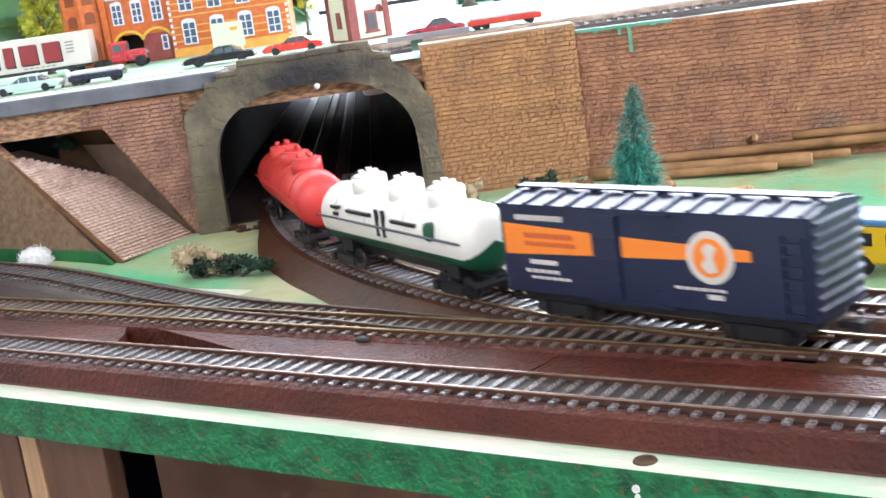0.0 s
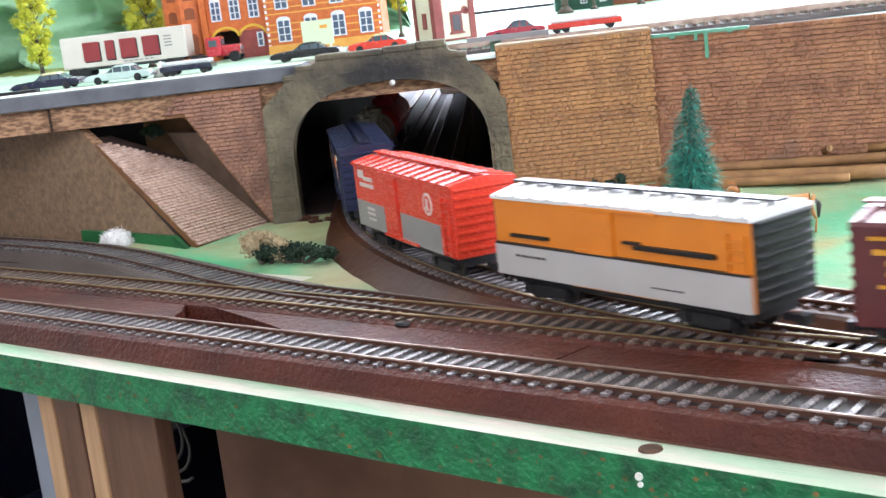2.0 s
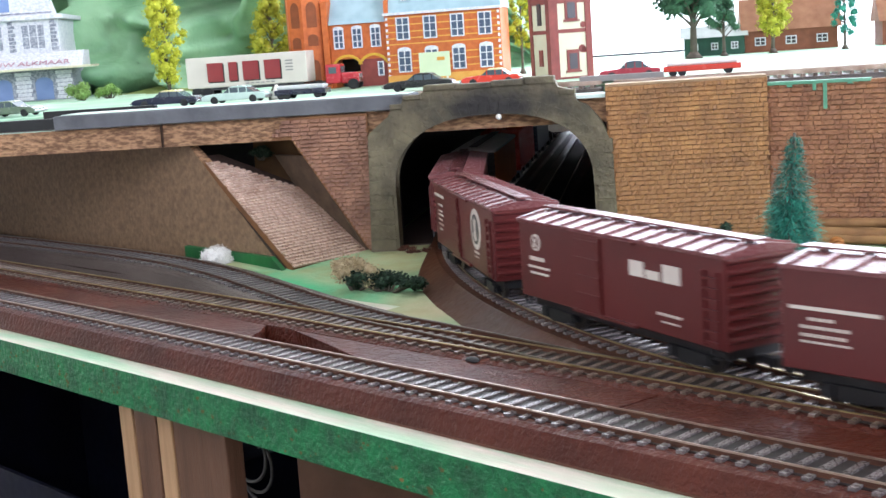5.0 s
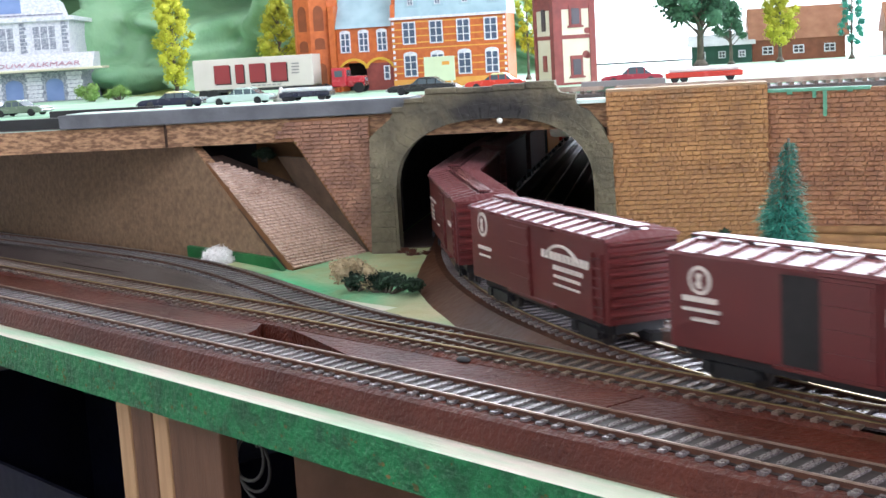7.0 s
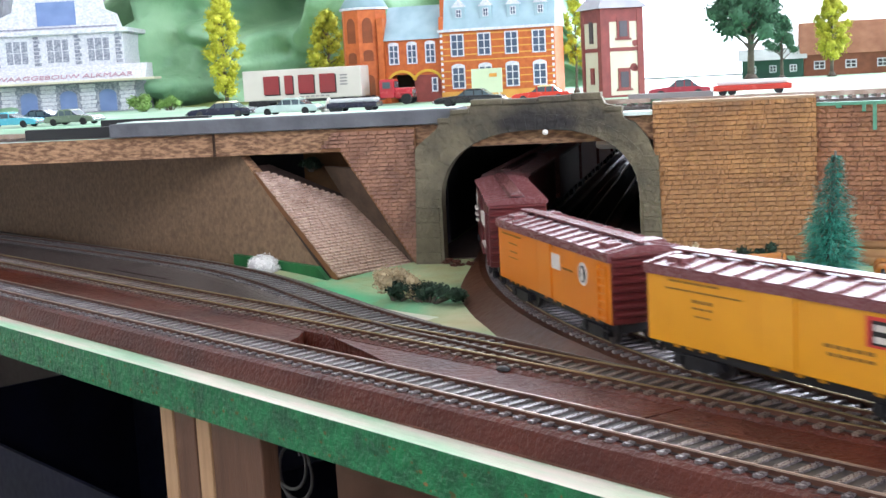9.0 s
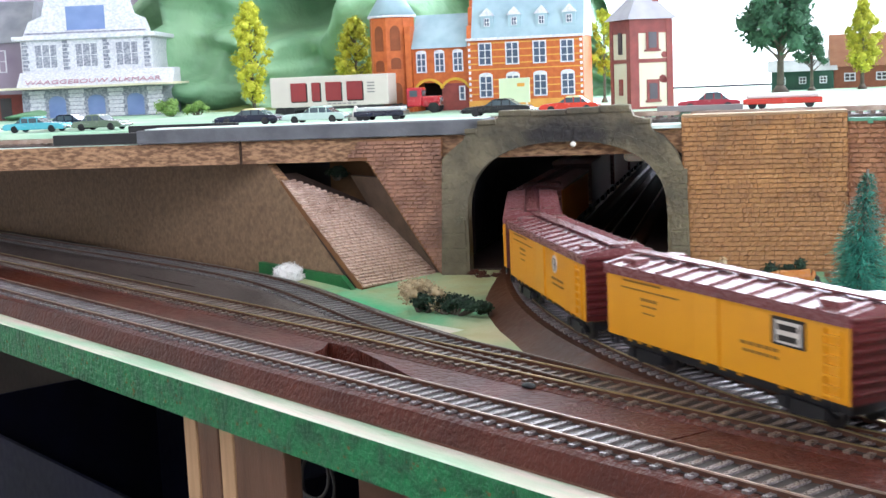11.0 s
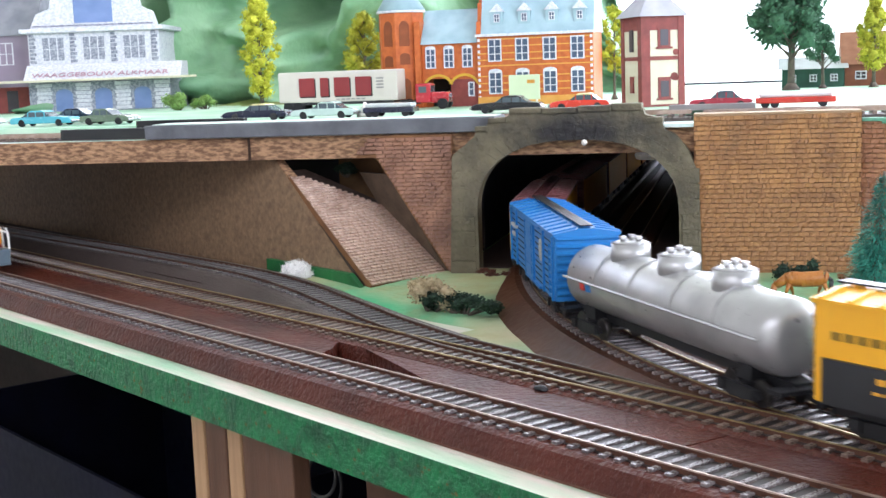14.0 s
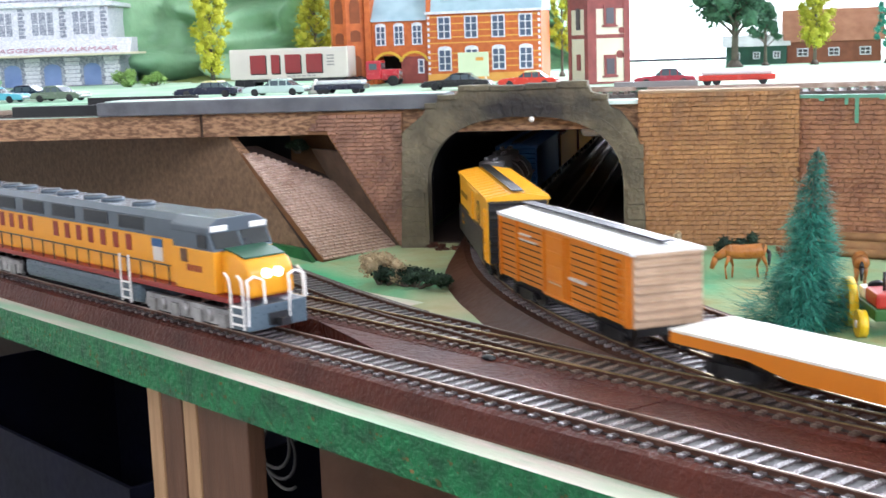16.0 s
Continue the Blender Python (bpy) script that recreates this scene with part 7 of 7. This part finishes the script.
def semi_trailer():
    ob = thing("semi_trailer", WALL @ pose(-0.2600, 0.252, TZ), label="white semi-trailer with large dark red block letters", category="truck trailer")
    ln = 0.1065
    body = part("box", bbox(0, ln, 0, 0.026, 0.0085, 0.0345, 0.0010), paint("aged_white_paint", "cfc8be", "beb6aa", 0.4), ob)
    part("skirt", bbox(0.004, ln - 0.004, 0.001, 0.025, 0.0062, 0.0090), CHARCOAL, ob)
    LETTER = paint("dark_red_sign_letters", "8c2a2c", "782024", 0.5)
    for k, (xa, xb) in enumerate(((0.0190, 0.0330), (0.0380, 0.0455), (0.0505, 0.0645), (0.0695, 0.0835))):
        bl = part("letter_shadow", bbox(xa + 0.0008, xb + 0.0010, -0.0004, 0.0002, 0.0125, 0.0285), INK, body)
        part("letter_block", bbox(xa, xb, -0.0008, 0.0002, 0.0135, 0.0292, 0.0003), LETTER, body, "dark red letter block")
    part("small_lettering", (lambda b: ([box(b, 0.052 + i * 0.0045, 0.0553 + i * 0.0045, -0.0003, 0.0002, 0.0102, 0.0112) for i in range(6)], b)[1])(bmesh.new()), GREY, ob)
    part("data_panel", (lambda b: ([box(b, 0.088, 0.0945, -0.0003, 0.0002, 0.019 + i * 0.0026, 0.0202 + i * 0.0026) for i in range(4)], b)[1])(bmesh.new()), GREY, ob)
    for x in (0.008, 0.017, 0.090):
        for y in (0.003, 0.023):
            bm = bmesh.new()
            cyl(bm, (x, y - 0.0025, 0.0045), (x, y + 0.0025, 0.0045), 0.0045, seg=16)
            part("wheel", bm, TYRE, ob)
    return ob


semi_trailer()


def tractor_unit():
    ob = thing("truck_tractor", WALL @ pose(-0.1400, 0.250, TZ), label="red toy truck tractor unit", category="truck")
    REDT = carpaint("truck_red_paint", "c0323c", "aa2832")
    part("cab", bbox(0.002, 0.0150, 0.001, 0.019, 0.0055, 0.0215, 0.0014), REDT, ob)
    part("bonnet", bbox(0.0145, 0.0300, 0.003, 0.017, 0.0050, 0.0140, 0.0016), REDT, ob)
    part("side_window", bbox(0.0052, 0.0118, 0.0006, 0.0012, 0.0138, 0.0190), CARGLASS, ob)
    part("windscreen", bbox(0.0146, 0.0152, 0.0035, 0.0165, 0.0142, 0.0195), CARGLASS, ob)
    part("grille", bbox(0.0298, 0.0306, 0.005, 0.015, 0.0055, 0.0125), CHROME, ob)
    part("chassis", bbox(-0.012, 0.003, 0.004, 0.016, 0.0045, 0.0075), CHARCOAL, ob)
    for x in (-0.008, 0.0255):
        for y in (0.0015, 0.0185):
            bm = bmesh.new()
            cyl(bm, (x, y - 0.002, 0.0044), (x, y + 0.002, 0.0044), 0.0044, seg=16)
            part("wheel", bm, TYRE, ob)
    for y in (0.0015, 0.0185):
        part("mudguard", bbox(0.0205, 0.0305, y - 0.0022, y + 0.0022, 0.0085, 0.0100, 0.0006), REDT, ob)


tractor_unit()
bm = bmesh.new()
cyl(bm, (0, 0, 0), (0, 0, 0.003), 0.0065, 0.0060, 18)
cyl(bm, (0, 0, 0.003), (0, 0, 0.011), 0.0042, 0.0009, 18)
solid("white_fountain", bm, WHITE, WALL @ pose(-0.1400, 0.116, TZ), label="small white cone-shaped fountain", category="fountain")
ob = thing("billboard", WALL @ pose(-0.0480, 0.200, TZ), label="pale green blank billboard on posts", category="billboard")
part("panel", bbox(0, 0.0245, 0, 0.0012, 0.007, 0.0262, 0.0003), mat("pale_green_board", "cfdcb8", "c0ceaa", 40, 0.6), ob)
part("yellow_mark", bbox(0.0145, 0.0205, -0.0004, 0.0002, 0.0195, 0.0222), CARDBAND, ob)
for x in (0.003, 0.021):
    part("post", bbox(x, x + 0.0012, 0.0012, 0.0024, 0, 0.0262), WHITE, ob)


# upper tracks along the deck edge
def deck_track(u0, u1, v, name, label, z=0.0966, dark=False, rise=0.0):
    ob = thing(name, WALL @ pose(u0, v, z), label=label, category="railway track", group="deck tracks")
    n = int((u1 - u0) / 0.0072)
    bm = bmesh.new()
    for k in range(n):
        box(bm, k * 0.0072, k * 0.0072 + 0.0026, -0.0145, 0.0145, rise, rise + 0.0020)
    tagged(part("tie_row", bm, BLACK if dark else TIE_BROWN, ob), kind="stuff")
    for y in (-0.0083, 0.0083):
        part("rail", bbox(0, u1 - u0, y - 0.0006, y + 0.0006, rise + 0.0018, rise + 0.0045), CHARCOAL if dark else RAIL_TOP, ob)
    part("bed", bbox(0, u1 - u0, -0.018, 0.018, 0.0, max(rise, 0.0006)), ROADBED_GREY, ob)


deck_track(-0.62, -0.265, 0.030, "deck_track", "weathered track along the edge of the deck")
deck_track(0.108, 0.62, 0.040, "deck_track", "track on the deck behind the brick wall", rise=0.0035)
deck_track(-0.26, 0.10, 0.052, "deck_track", "track behind the road slab", rise=0.004)
for u0, u1, v, z, hh in ((-0.330, -0.262, 0.012, 0.0966, 0.0075), (-0.300, -0.215, 0.066, 0.0966, 0.0105), (-0.275, -0.245, 0.035, 0.0968, 0.0075), (0.085, 0.140, 0.058, 0.1038, 0.004)):
    solid("track_side_wall", bbox(u0, u1, v, v + 0.006, z, z + hh, 0.0004), BLACK if u0 < 0 else GREY, WALL, label="dark low retaining strip beside the deck track", category="retaining strip")
solid("white_kerb", bbox(0.084, 0.1045, -0.002, 0.028, 0.0964, 0.0985), PALE_TOP, WALL, kind="structure", label="white kerb beside the portal top")
solid("deck_edge_board", bbox(0.104, 0.2004, -0.002, 0.02, 0.1026, 0.1040), mat("tan_edge_board", "a58a68", "8c7252", 40, 0.7), WALL, kind="structure", label="tan board along the top of the brick wall")

# trees of the town
town_tree(wp(-0.309, 0.335, TZ), 0.105, 0.023, LEAF_YELLOW, "tall narrow yellow-green model tree by the trailer", 21, 0.16, 30)
town_tree(wp(-0.211, 0.345, TZ), 0.086, 0.021, LEAF_YELLOW, "bushy yellow-green model tree by the stair tower", 22, 0.35, 26)
town_tree(wp(0.015, 0.375, TZ), 0.084, 0.015, LEAF_YELLOW, "thin yellow-green model tree between hotel and tower", 23, 0.3, 20)
town_tree(wp(0.172, 0.520, TZ), 0.115, 0.043, LEAF_GREEN, "broad dark green model tree on a bare trunk", 24, 0.42, 30, False)
town_tree(wp(0.203, 0.545, TZ), 0.064, 0.022, LEAF_GREEN, "small dark green model tree on a thin trunk", 25, 0.45, 16, False)
town_tree(wp(0.250, 0.530, TZ), 0.086, 0.023, LEAF_YELLOW, "yellow-green model tree beside the brown house", 26, 0.25, 26)
town_tree(wp(0.315, 0.500, TZ), 0.080, 0.016, LEAF_PINE, "slim blue-green model tree near the brown station", 27, 0.2, 20)
bush(wp(-0.452, 0.46, TZ), 0.016, LEAF_LIME, "light green bush beside the weigh house", 31, 10, 0.9, 1.5)
bush(wp(-0.428, 0.47, TZ), 0.014, LEAF_LIME, "light green bush at the mountain's foot", 32, 9, 0.9, 1.4)


# ---- what moves ----
CLOCK = (0.008, 0.196, 0.380, 0.566, 0.751, 0.939, 1.136, 1.331, 1.522, 1.710, 1.903, 2.094, 2.278, 2.473, 2.658, 2.827, 3.027)
CENTRE = (-0.332, -0.162, -0.0025, 0.171, 0.339, 0.5075, 0.681, 0.851, 1.015, 1.184, 1.363, 1.533, 1.703, 1.867, 2.033, 2.205, 2.374, 2.54, 2.716, 2.879, 3.0605)


def travelled(t):
    i = min(int(t), 15)
    a, b = CLOCK[i], CLOCK[i + 1]
    ma = (CLOCK[i + 1] - CLOCK[i - 1]) / 2 if i else b - a
    mb = (CLOCK[i + 2] - CLOCK[i]) / 2 if i < 15 else b - a
    u = t - i
    return (2 * u ** 3 - 3 * u ** 2 + 1) * a + (u ** 3 - 2 * u ** 2 + u) * ma + (3 * u ** 2 - 2 * u ** 3) * b + (u ** 3 - u ** 2) * mb


def car_pose(s, bogie):
    p, q = on_main(s + bogie), on_main(s - bogie)
    m = (p + q) / 2
    h = p - q
    return pose(m.x, m.y, RAIL_Z, 0, 0, math.degrees(math.atan2(h.y, h.x)))


def motions():
    ticks = [k * 0.25 for k in range(65)]
    for car, centre in zip(CARS, CENTRE):
        bogie = 0.060 if car.name.startswith("flat") else 0.046
        walk(car, [(t, car_pose(travelled(t) - centre, bogie)) for t in ticks])
    walk(LOCO, [(t, pose(-0.272 + (t - 14.5) * 0.197 - 0.165, 0.0323, RAIL_Z)) for t in (0.0, 4.0, 8.0, 12.0, 16.0)])


motions()
